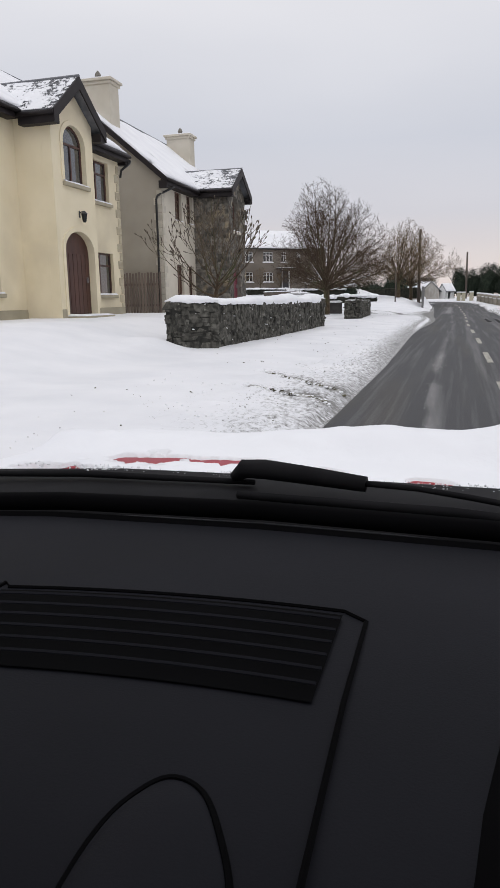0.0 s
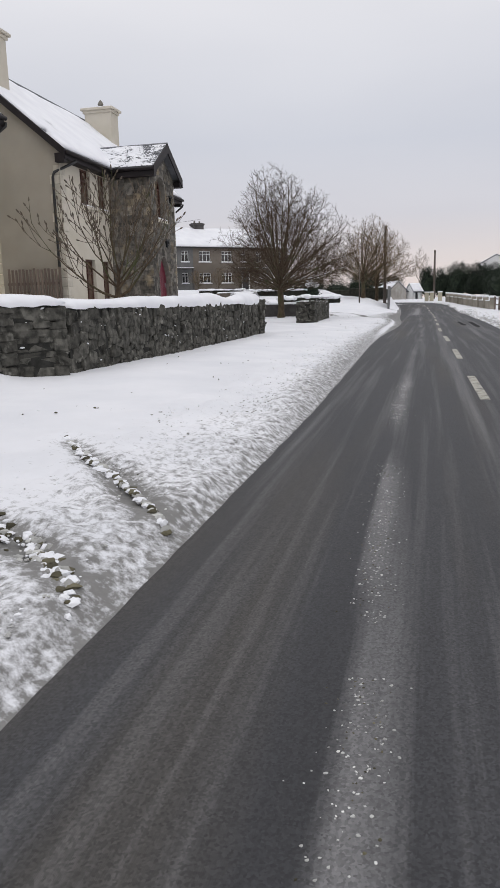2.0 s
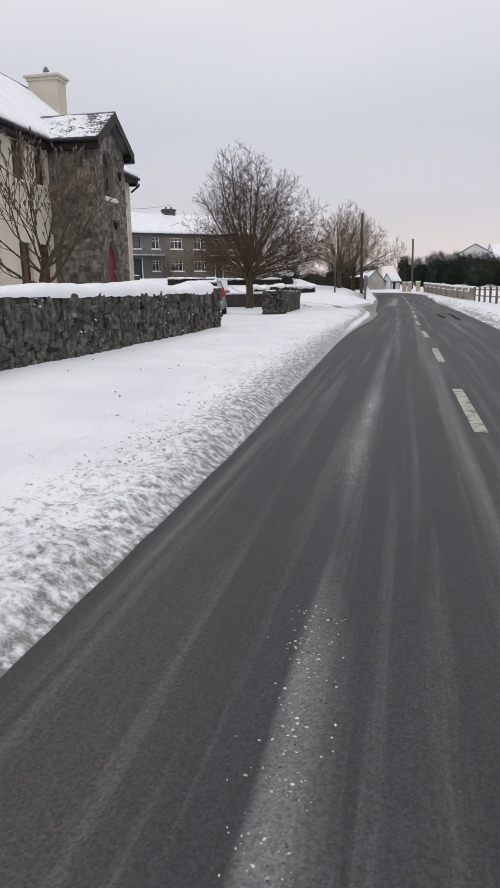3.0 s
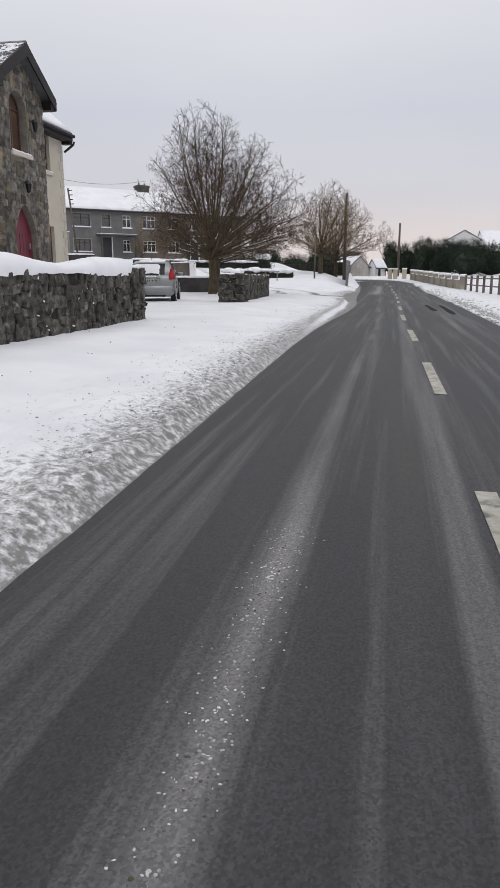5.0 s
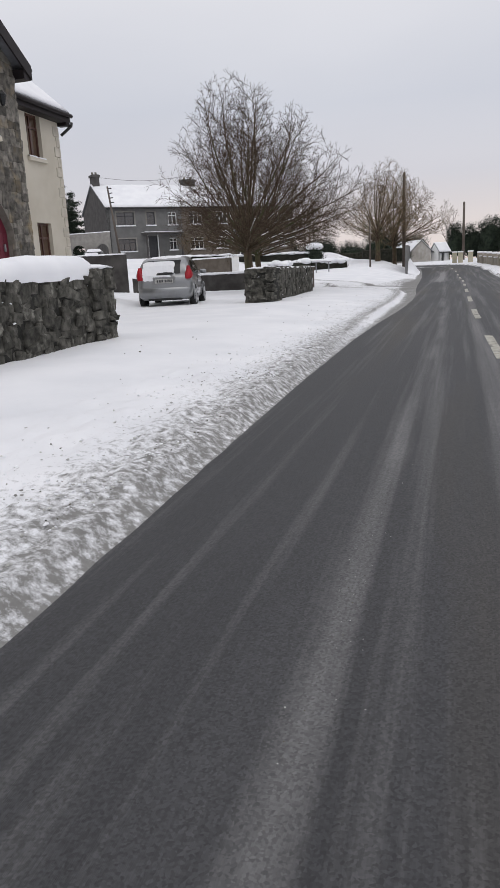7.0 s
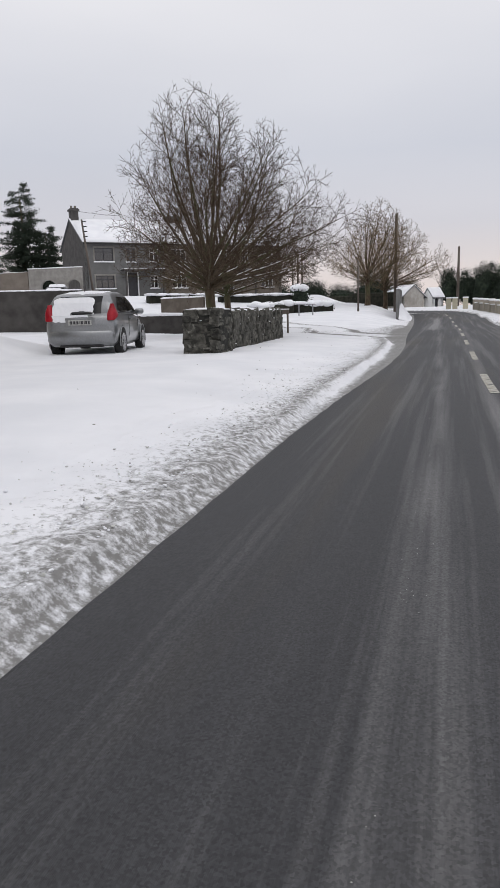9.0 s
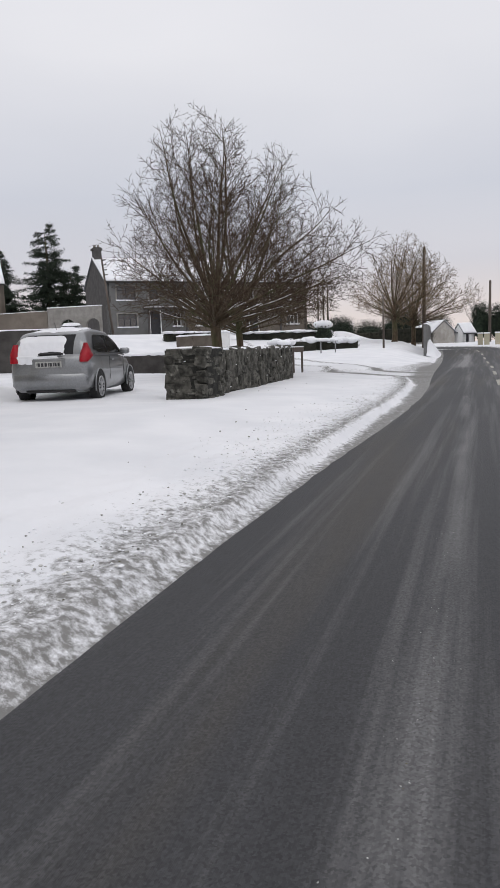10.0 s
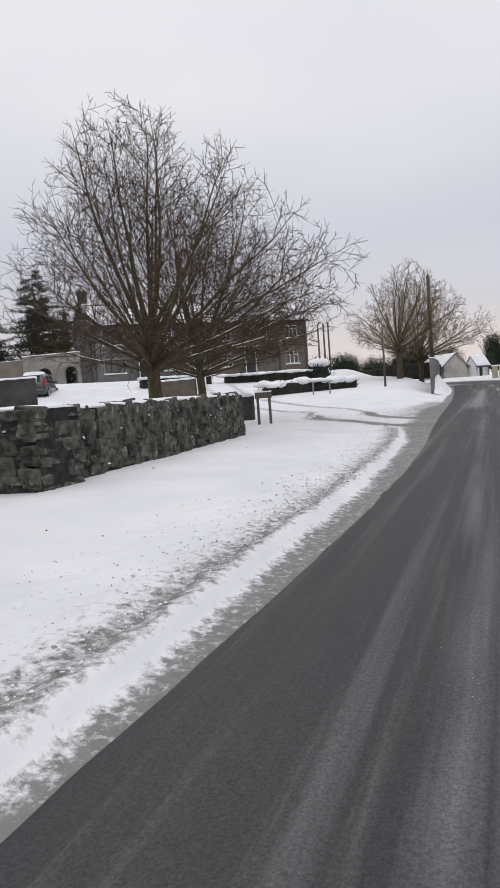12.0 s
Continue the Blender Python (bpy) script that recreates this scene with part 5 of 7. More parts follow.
    if buds:
        for level, pts, rad in store:
            if level >= 1:
                d = (pts[-1] - pts[-2]).normalized()
                tube_in(tw, [pts[-1] - d * buds, pts[-1] + d * 0.4 * buds, pts[-1] + d * 1.6 * buds, pts[-1] + d * 2.6 * buds], [buds * 0.25, buds * 0.62, buds * 0.55, buds * 0.12], 5, cap=False)
    part("trunk", bm, "bark", t, "mossy trunk and limbs", True)
    part("crown", tw, twigs, t, "dense crown of bare twigs")
    return t


def grown_tree(label, at, trunk_r, fork, shape, limbs, seed, gaps=(0.30, 0.22, 0.16), spread=1.09, twig_r=0.0074, twigs="twig", snowy=False):
    """A bare spreading tree: limbs from the fork to all sides of the crown, and three orders of ever finer straight shoots on
    them. shape: rows of height over the foot and how far the crown reaches to either side there."""
    rnd = random.Random(seed)
    t = thing("tree", label, "tree")
    z0 = lie(*at)
    low, high = shape[0][0], shape[-1][0]
    west, east = [(h, w * spread) for h, w, e in shape], [(h, e * spread) for h, w, e in shape]

    def beyond(p):
        """How far out a point lies: 1 at the crown's skin."""
        h = min(high, max(low, p.z - z0))
        l, r = lerp_table(west, h), lerp_table(east, h)
        half, mid = max(0.3, (l + r) / 2), (r - l) / 2
        q = math.hypot((p.x - at[0] - mid) / half, (p.y - at[1]) / (half * 0.95))
        return max(q, 1 + (p.z - z0 - high) / 0.6) + 0.13 * noise.noise((p.x * 0.9, p.y * 0.9 + seed, p.z * 0.9))

    bm, tw, ridge = bmesh.new(), bmesh.new(), bmesh.new()

    def ridge_on(pts, rad):
        for a, b, ra in zip(pts, pts[1:], rad):
            d = b - a
            if ra > 0.022 and abs(d.z) < 0.6 * d.length and noise.noise(a * 0.8) > 0.0:
                up = Vector((0, 0, 0.75 * ra))
                tube_in(ridge, [a + up, a.lerp(b, 0.5) + up * 1.2, b + up], [ra * 0.4, ra * 0.65, ra * 0.4], 5, cap=False)

    def shoots(pts, rad, level):
        """Side shoots along a row of points, on alternate sides, longest near the foot."""
        total = sum((b - a).length for a, b in zip(pts, pts[1:]))
        run, due, turn = 0.0, (0.40 if level == 0 else 0.16) * total, rnd.uniform(0, math.tau)
        for a, b, ra in zip(pts, pts[1:], rad):
            d, ln = (b - a).normalized(), (b - a).length
            while due < run + ln:
                spot = a.lerp(b, (due - run) / ln)
                rest = total - due
                turn += 2.4 + rnd.uniform(-0.5, 0.5)
                side = d.orthogonal().normalized()
                side = side * math.cos(turn) + d.cross(side) * math.sin(turn)
                ang = rnd.uniform(0.60, 1.05)
                way = (d * math.cos(ang) + side * math.sin(ang) + Vector((0, 0, 0.06))).normalized()
                length = (1.15 + 0.22 * rest, 0.42 + 0.34 * rest, 0.20 + 0.30 * rest)[level] * rnd.uniform(0.75, 1.15)
                grow(spot, way, length, max(twig_r, min(ra * 0.62, 0.0045 + 0.0062 * length)), level + 1)
                due += gaps[level] * rnd.uniform(0.7, 1.3)
            run += ln

    def grow(p, d, length, r, level):
        steps = max(2, int(length / 0.28))
        pts, rad = [p], [r]
        for k in range(steps):
            d = (d + Vector((rnd.gauss(0, 0.04), rnd.gauss(0, 0.04), rnd.gauss(0.025, 0.04)))).normalized()
            p = p + d * (length / steps)
            pts.append(p)
            rad.append(max(twig_r * 0.6, r * (1 - 0.62 * (k + 1) / steps)))
            if beyond(p) > 1.04:
                break
        rad[-1] = twig_r * 0.5
        if len(pts) < 3 and level > 1 and beyond(pts[0]) > 1.05:
            return
        if level == 1:
            tube_in(bm, pts, rad, 5, cap=False)
        else:
            tube_in(tw, pts, rad, 3, cap=False)
        if snowy and level == 1:
            ridge_on(pts, rad)
        if level < 3:
            shoots(pts, rad, level)

    # the trunk, and limbs that leave it at and above the fork
    foot = Vector((at[0], at[1], z0))
    axis = [foot + Vector((0.05 * math.sin(k * 0.5), 0.04 * math.sin(k * 0.7 + 1), -0.25 + (fork + 0.25) * k / 6)) for k in range(7)]
    tube_in(bm, axis, [trunk_r * f for f in (1.5, 1.2, 1.04, 1.0, 0.97, 0.96, 0.95)], 10, cap=False)
    for k in range(limbs):
        f = (k + 0.5) / limbs
        h = fork + 0.4 + (high - fork - 0.6) * (0.03 + 0.97 * f) ** 1.65
        turn = k * 2.39996 + seed
        l, r = lerp_table(west, max(low, h)), lerp_table(east, max(low, h))
        half, mid = (l + r) / 2, (r - l) / 2
        reach = (0.97 if k % 4 else 0.60) * rnd.uniform(0.92, 1.03)
        tip = foot + Vector((mid + half * reach * math.cos(turn), half * reach * math.sin(turn), h))
        start = axis[-1] + Vector((0, 0, -0.25 + min(1.5, 0.22 * (h - fork)) * rnd.uniform(0.5, 1.0)))
        start.x, start.y = start.x + 0.04 * math.cos(turn), start.y + 0.04 * math.sin(turn)
        span = (tip - start).length
        knee = start.lerp(tip, 0.45) + Vector((0, 0, 0.05 * span if h > 0.5 * high else 0.02 * span)) + Vector((math.cos(turn), math.sin(turn), 0)) * (0.10 if h > 0.5 * high else 0.02) * span
        r0 = min(0.5 * trunk_r, 0.012 + 0.0095 * span)
        pts, rad = [], []
        n = max(6, int(span / 0.35))
        for i in range(n + 1):
            g = i / n
            q = start * (1 - g) ** 2 + knee * (2 * g * (1 - g)) + tip * g ** 2
            q += Vector((noise.noise((g * 3, k, 1)), noise.noise((g * 3, k, 5)), noise.noise((g * 3, k, 9)))) * 0.03 * span * g
            pts.append(q)
            rad.append(max(twig_r, r0 * (1 - g) ** 0.8))
        tube_in(bm, pts, rad, 7, cap=False)
        if snowy:
            ridge_on(pts, rad)
        shoots(pts, rad, 0)
    # the leader
    for k, rise in ((0, 1.0), (1, 0.55)):
        top = axis[-1] + Vector((0.10 - 0.3 * k, 0.1 * k, 1.8 * rise))
        tube_in(bm, [axis[-1] + Vector((0, 0, -0.2)), axis[-1].lerp(top, 0.5) + Vector((0.03, 0.02, 0)), top], [trunk_r * 0.85, trunk_r * 0.65, trunk_r * 0.3], 8, cap=False)
    part("trunk", bm, "bark", t, "mossy trunk and limbs", True)
    part("crown", tw, twigs, t, "dense crown of bare twigs")
    if ridge.verts:
        part("limb_snow", ridge, "snow", t, "thin snow lying along the low limbs", True)["kind"] = "stuff"
    else:
        ridge.free()
    return t


grown_tree("large bare tree with mossy forked trunk in snow", (-9.0, 49.3), 0.19, 1.85, [(1.7, 1.4, 2.0), (2.2, 2.7, 4.2), (2.7, 3.3, 5.2), (3.2, 3.8, 5.8), (3.8, 4.1, 5.7), (4.4, 3.9, 5.2), (5.1, 3.4, 4.3), (5.8, 2.8, 3.5), (6.5, 2.4, 3.1), (7.2, 2.0, 2.5), (7.8, 1.7, 1.7), (8.5, 1.5, 0.5), (9.1, 0.9, -0.1)], 40, 3, snowy=True)
grown_tree("bare tree with slimmer trunk behind a larger one", (-10.2, 55.3), 0.15, 2.0, [(1.9, 1.0, 1.4), (2.4, 2.4, 3.2), (3.2, 3.4, 4.6), (4.0, 3.5, 4.8), (5.0, 3.2, 4.7), (6.0, 2.9, 4.1), (7.0, 2.4, 3.3), (8.0, 1.6, 2.4), (8.9, 0.6, 1.3)], 33, 8, snowy=True)
grown_tree("far bare tree with rounded olive-brown crown on a snowy green", (-7.4, 88.0), 0.22, 2.0, [(2.0, 1.0, 1.0), (3.0, 3.0, 3.0), (3.8, 4.2, 4.0), (4.6, 4.2, 4.4), (5.5, 3.3, 4.1), (6.5, 2.3, 3.5), (7.5, 1.3, 2.7), (8.4, 0.3, 1.9), (9.1, -0.4, 1.2)], 40, 12, gaps=(0.38, 0.27, 0.22), spread=1.2, twig_r=0.0115, twigs="twig_olive")
grown_tree("far bare tree with rounded olive-brown crown on a snowy green", (-6.2, 92.0), 0.20, 2.0, [(2.0, 1.0, 1.0), (3.0, 2.5, 3.4), (4.0, 3.4, 4.9), (4.8, 3.5, 4.9), (5.6, 3.2, 4.2), (6.6, 2.6, 3.3), (7.6, 1.8, 2.3), (8.5, 1.0, 1.3), (9.0, 0.5, 0.6)], 40, 14, gaps=(0.38, 0.27, 0.22), spread=1.2, twig_r=0.0115, twigs="twig_olive")
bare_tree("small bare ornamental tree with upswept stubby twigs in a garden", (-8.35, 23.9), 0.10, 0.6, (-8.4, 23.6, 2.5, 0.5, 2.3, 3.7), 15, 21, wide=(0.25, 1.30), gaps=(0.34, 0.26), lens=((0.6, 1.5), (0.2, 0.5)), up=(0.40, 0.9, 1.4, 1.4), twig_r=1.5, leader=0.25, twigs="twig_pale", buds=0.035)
for k, (x, y, hh) in enumerate(((-29.6, 96.4, 2.7), (-27.4, 98.6, 3.0), (-25.2, 100.8, 2.4))):
    bare_tree("bare brown garden shrub before a terrace", (x, y), 0.05, 0.25, (x, y, 1.5, 0.1, 0.55 * hh, hh), 14, 60 + k, wide=(0.1, 0.95), gaps=(0.22, 0.18), lens=((0.7, 1.4), (0.3, 0.6)), up=(0.2, 0.3, 0.4, 0.4), group="garden shrubs", twig_r=1.8, leader=0.2, twigs="twig_olive")
bare_tree("far thin bare poplar behind a shed", (-1.5, 135.0), 0.15, 1.5, (-1.5, 135.0, 2.0, 1.5, 5.0, 9.0), 8, 31, wide=(0.1, 0.5), gaps=(0.6, 0.5), lens=((1.6, 2.6), (0.6, 1.2)), twig_r=2.0)

# ---- parked car ----


def loft(sections, closed=True):
    """A skin over a row of rings of equal count."""
    bm = bmesh.new()
    rings = [[bm.verts.new(p) for p in s] for s in sections]
    n = len(rings[0])
    for r, s in zip(rings, rings[1:]):
        for i in range(n if closed else n - 1):
            bm.faces.new((r[i], r[(i + 1) % n], s[(i + 1) % n], s[i]))
    return bm, rings


def parked_car(label, paint, roof=0.035):
    c = thing("car", label, "car")
    # body below the windows, along +y from the tail (0) to the nose (4.1)
    prof = [(0.0, 0.36, 0.72, 0.70), (0.03, 0.29, 0.90, 0.77), (0.09, 0.25, 0.99, 0.815), (0.22, 0.24, 1.02, 0.84), (0.6, 0.22, 1.03, 0.845), (1.5, 0.20, 1.0, 0.845), (2.6, 0.20, 0.97, 0.845), (3.3, 0.22, 0.90, 0.83), (3.8, 0.25, 0.76, 0.76), (4.05, 0.32, 0.62, 0.60)]
    secs = []
    for y, zb, zt, w in prof:
        ring = []
        for s, f in ((0.0, 0), (0.8, 0.0), (0.95, 0.12), (1.0, 0.45), (0.985, 0.72), (0.93, 0.93), (0.86, 1.0), (0.0, 1.02)):
            ring.append((s * w, y, zb + f * (zt - zb)))
        ring += [(-x, yy, z) for x, yy, z in ring[-2:0:-1]]
        secs.append(ring)
    bm, rings = loft(secs)
    bm.faces.new(rings[0])
    bm.faces.new(rings[-1][::-1])
    part("body", bm, paint, c, "painted body", True)
    cab = [(0.10, 0.96, 1.0, 0.79), (0.22, 0.96, 1.25, 0.72), (0.36, 0.96, 1.42, 0.645), (0.48, 0.96, 1.465, 0.62), (0.85, 0.96, 1.51, 0.61), (1.4, 0.96, 1.53, 0.61), (2.1, 0.96, 1.485, 0.61), (2.5, 0.96, 1.34, 0.65), (3.05, 0.93, 0.98, 0.74)]
    secs = []
    for y, zb, zt, w in cab:
        ring = []
        w0 = 0.80
        for s in range(6):
            f = s / 5
            ring.append((w0 + (w - w0) * f ** 1.3, y, zb + (zt - zb) * (1 - (1 - f) ** 1.4) * 0.96))
        ring.append((w * 0.8, y, zb + (zt - zb) * 0.995))
        ring.append((0, y, zt))
        ring += [(-x, yy, z) for x, yy, z in ring[-2::-1]]
        secs.append(ring)
    bm, rings = loft(secs, closed=False)
    bm.faces.new(rings[0])
    part("cabin", bm, paint, c, "", True)
    def skin(y, z):
        """Half-width of the cabin at a place along it and a height."""
        zb = lerp_table([(q[0], q[1]) for q in cab], y)
        zt = lerp_table([(q[0], q[2]) for q in cab], y)
        w = lerp_table([(q[0], q[3]) for q in cab], y)
        q = min(0.999, max(0.0, (z - zb) / (zt - zb) / 0.96))
        f = 1 - (1 - q) ** (1 / 1.4)
        return 0.80 + (w - 0.80) * f ** 1.3

    for s in (1, -1):
        for low, top, y0, y1 in ((lambda y: 1.02 + 0.06 * (1 - smooth(0.55, 0.9, y)), lambda y: min(1.39, 1.10 + 0.95 * (y - 0.50)), 0.52, 1.50), (lambda y: 1.02, lambda y: lerp_table([(1.55, 1.405), (2.0, 1.385), (2.4, 1.24), (2.75, 1.05)], y), 1.56, 2.72)):
            secs = []
            for k in range(13):
                y = y0 + (y1 - y0) * k / 12
                secs.append([(s * (skin(y, z) + 0.012), y, z) for z in [low(y) + (max(top(y), low(y) + 0.02) - low(y)) * m / 6 for m in range(7)]])
            bm, _ = loft(secs, closed=False)
            part("side_window", bm, "glassy", c, "dark side window", True)
        part("window_trim", tube([(s * (skin(y, 1.0) + 0.012), y, 1.005) for y in [0.5 + 0.2 * k for k in range(12)]], 0.009, 5), "black", c)
    # rear screen, wrapped a little round the corners
    def tail(z):
        return lerp_table([(0.96, 0.085), (1.0, 0.10), (1.25, 0.22), (1.42, 0.36)], z)

    secs = []
    for k in range(9):
        z = 1.0 + 0.40 * k / 8
        secs.append([(x, tail(z) - 0.012 + 0.05 * (abs(x) / 0.7) ** 4, z) for x in [(-1 + 2 * m / 12) * (0.73 - 0.12 * k / 8) for m in range(13)]])
    bm, _ = loft(secs, closed=False)
    scr = part("rear_window", bm, "glassy", c, "dark rear window half covered by snow", True)
    bm = bmesh.new()
    nx, nz = 130, 76
    grid = {}
    for i in range(nx + 1):
        for j in range(nz + 1):
            x, z = -0.66 + 1.32 * i / nx, 0.66 + 0.72 * j / nz
            r = ((x + 0.17) / 0.50) ** 4 + max(0.0, (z - 1.19) / 0.21) ** 4 if z > 0.98 else ((x + 0.30) / 0.46) ** 2
            r += 0.45 * noise.noise((x * 4, z * 4, 3)) + 0.25 * noise.noise((x * 11, z * 11, 5))
            if z < 0.95:
                r += 1.2 * noise.noise((x * 3, z * 3, 8)) + 0.55 - 0.5 * smooth(0.1, -0.5, x)
            if -0.22 < x < 0.29 and 0.975 < z < 1.05 - 0.5 * (x - 0.04) ** 2:
                r = 9
            if -0.30 < x < 0.30 and 0.72 < z < 0.88:
                r = 9
            if r < 0.95:
                yy = (tail(z) if z > 0.98 else 0.055) - 0.02 - 0.02 * (1 - min(1, max(0, r)))
                grid[i, j] = bm.verts.new((x, yy, z))
    for (i, j) in list(grid):
        q = [(i, j), (i + 1, j), (i + 1, j + 1), (i, j + 1)]
        if all(k in grid for k in q):
            bm.faces.new([grid[k] for k in q])
    part("rear_window_snow", bm, "snow", scr, "snow clinging to the glass and tailgate", True)
    part("tailgate_recess", box(-0.20, 0.27, 0.03, 0.07, 0.985, 1.045, 0.02), "black", c, "dark handle recess under the rear window")
    # lamps: red boomerangs at the corners
    for s in (1, -1):
        rows = []
        for z, xi, yi, xc, yc, xo, yo in ((0.84, 0.655, 0.01, 0.75, 0.03, 0.79, 0.09), (0.89, 0.645, 0.015, 0.765, 0.04, 0.825, 0.15), (0.96, 0.66, 0.04, 0.785, 0.06, 0.85, 0.25), (1.03, 0.675, 0.08, 0.785, 0.10, 0.832, 0.22), (1.12, 0.69, 0.14, 0.765, 0.16, 0.795, 0.225), (1.22, 0.705, 0.19, 0.73, 0.20, 0.750, 0.235)):
            ring = []
            for k in range(9):
                f = k / 8
                u, v, w = (1 - f) ** 2, 2 * f * (1 - f), f * f
                ring.append((s * (u * xi + v * (xc + 0.05) + w * xo + 0.012), u * yi + v * (yc - 0.045) + w * yo - 0.022, z))
            rows.append(ring)
        bm, rings = loft(rows, closed=False)
        rim = [r[0] for r in rings] + list(rings[-1][1:]) + [r[-1] for r in rings[-2::-1]] + list(rings[0][-2:0:-1])
        back = [bm.verts.new((v.co.x - s * 0.05, v.co.y + 0.06, v.co.z)) for v in rim]
        for i in range(len(rim)):
            bm.faces.new((rim[i], rim[(i + 1) % len(rim)], back[(i + 1) % len(rim)], back[i]))
        part("tail_lamp", bm, "lamp_red", c, "red tail lamp")
    # bumper, plate with bars in place of characters
    bm = box(-0.79, 0.79, -0.035, 0.22, 0.29, 0.66, 0.09)
    part("bumper", bm, paint, c, "", True)
    part("lower_valance", box(-0.52, 0.52, 0.01, 0.25, 0.23, 0.30, 0.03), "black", c)
    plate = part("number_plate", box(-0.27, 0.27, -0.012, 0.02, 0.74, 0.86, 0.006), "plate", c, "dirty white number plate")
    x = -0.22
    for wd in (0.06, 0.06, 0.06, 0.02, 0.06, 0.02, 0.05, 0.05):
        part("bar", box(x, x + wd * 0.8, -0.0165, -0.012, 0.765, 0.835), "ink", plate)
        x += wd + 0.012
    part("plate_recess", box(-0.34, 0.34, 0.002, 0.03, 0.70, 0.92, 0.02), paint, c)
    # wheels
    for x in (-0.765, 0.765):
        for y in (0.72, 3.32):
            bm = bmesh.new()
            prof = [(0.20, -0.09), (0.29, -0.10), (0.315, -0.07), (0.32, 0.0), (0.315, 0.07), (0.29, 0.10), (0.20, 0.09)]
            rr = [[(x + dx, y + r * math.cos(k * math.tau / 24), 0.315 + r * math.sin(k * math.tau / 24)) for k in range(24)] for r, dx in prof]
            bm2, _ = loft(rr)
            wheel = part("wheel", bm2, "tyre", c, "", True)
            bm.free()
            s = 1 if x > 0 else -1
            bm = bmesh.new()
            tube_in(bm, [(x + s * 0.02, y, 0.315), (x + s * 0.096, y, 0.315)], 0.045, 12)
            for k in range(10):
                a = k * math.tau / 10
                tube_in(bm, [(x + s * 0.094, y + 0.04 * math.cos(a), 0.315 + 0.04 * math.sin(a)), (x + s * 0.098, y + 0.20 * math.cos(a), 0.315 + 0.20 * math.sin(a))], [0.018, 0.014], 5)
            rim = [[(x + s * dx, y + r * math.cos(k * math.tau / 24), 0.315 + r * math.sin(k * math.tau / 24)) for k in range(24)] for r, dx in ((0.19, 0.05), (0.195, 0.10), (0.215, 0.105), (0.218, 0.08))]
            b2, _ = loft(rim)
            me = bpy.data.meshes.new("tmp")
            b2.to_mesh(me)
            b2.free()
            bm.from_mesh(me)
            part("rim", bm, "alloy", wheel, "multi-spoke alloy rim", True)
            bm = tube([(x - s * 0.03, y, 0.315), (x - s * 0.02, y, 0.315)], 0.2, 20)
            part("brake_disc", bm, "black", wheel)
            # arch lip, and a flat black face standing in for the well's shade
            arc = [(s * 0.848, y + 0.375 * math.cos(a), 0.315 + 0.375 * math.sin(a)) for a in [math.pi * (i - 1) / 14 for i in range(17)]]
            part("arch_lip", tube(arc, 0.016, 6), paint, c, "", True)
            inner = bmesh.new()
            vs = [inner.verts.new((s * 0.852, y + 0.365 * math.cos(a), 0.315 + 0.365 * math.sin(a))) for a in [math.pi * (i - 1.5) / 14 for i in range(18)]]
            inner.faces.new(vs)
            part("arch_shade", inner, "tyre", c)
    # mirrors, door seams, handles, aerial
    for s in (1, -1):
        part("mirror", box_in(bmesh.new(), -0.11, 0.11, -0.07, 0.07, -0.07, 0.07, 0.035, pose(s * 0.93, 2.55, 1.04)), paint, c, "", True)
        for y in (1.53, 2.72):
            part("door_seam", box(s * 0.842 - 0.005, s * 0.842 + 0.004, y, y + 0.006, 0.42, 0.93), "black", c)
        part("door_handle", box(s * 0.842 - 0.01, s * 0.842 + 0.03, 1.62, 1.80, 0.84, 0.875, 0.008), paint, c)
    part("aerial", tube([(0, 0.62, 1.52), (0, 0.52, 1.66)], [0.008, 0.004], 5), "black", c)
    # roof snow
    bm = bmesh.new()
    rows = []
    for j in range(13):
        y = 0.42 + 1.75 * j / 12
        zr = lerp_table([(0.22, 1.25), (0.36, 1.42), (0.48, 1.465), (0.85, 1.51), (1.4, 1.53), (2.1, 1.485), (2.5, 1.34)], y)
        rows.append([bm.verts.new((-0.54 + 1.08 * i / 10, y, zr - 0.03 * abs(i - 5) / 5 + (0.0 if i in (0, 10) or j in (0, 12) else roof) + 0.008 * noise.noise((i, j, 3)))) for i in range(11)])
    for a, b in zip(rows, rows[1:]):
        for i in range(10):
            bm.faces.new((a[i], a[i + 1], b[i + 1], b[i]))
    part("roof_snow", bm, "snow", c, "thin snow on the roof", True)
    return c


car = parked_car("silver hatchback with snow on rear window and roof", "car_silver")
car.matrix_basis = pose(-8.50, 38.45, lie(-8.4, 40.5) - 0.05, 0, 0, 14)
car_c = parked_car("dark car with snowy roof before a yard wall", "car_dark", 0.16)
car_c.matrix_basis = pose(-25.6, 66.4, 1.62, 0, 0, 24)

# ---- the terrace and other houses beyond ----


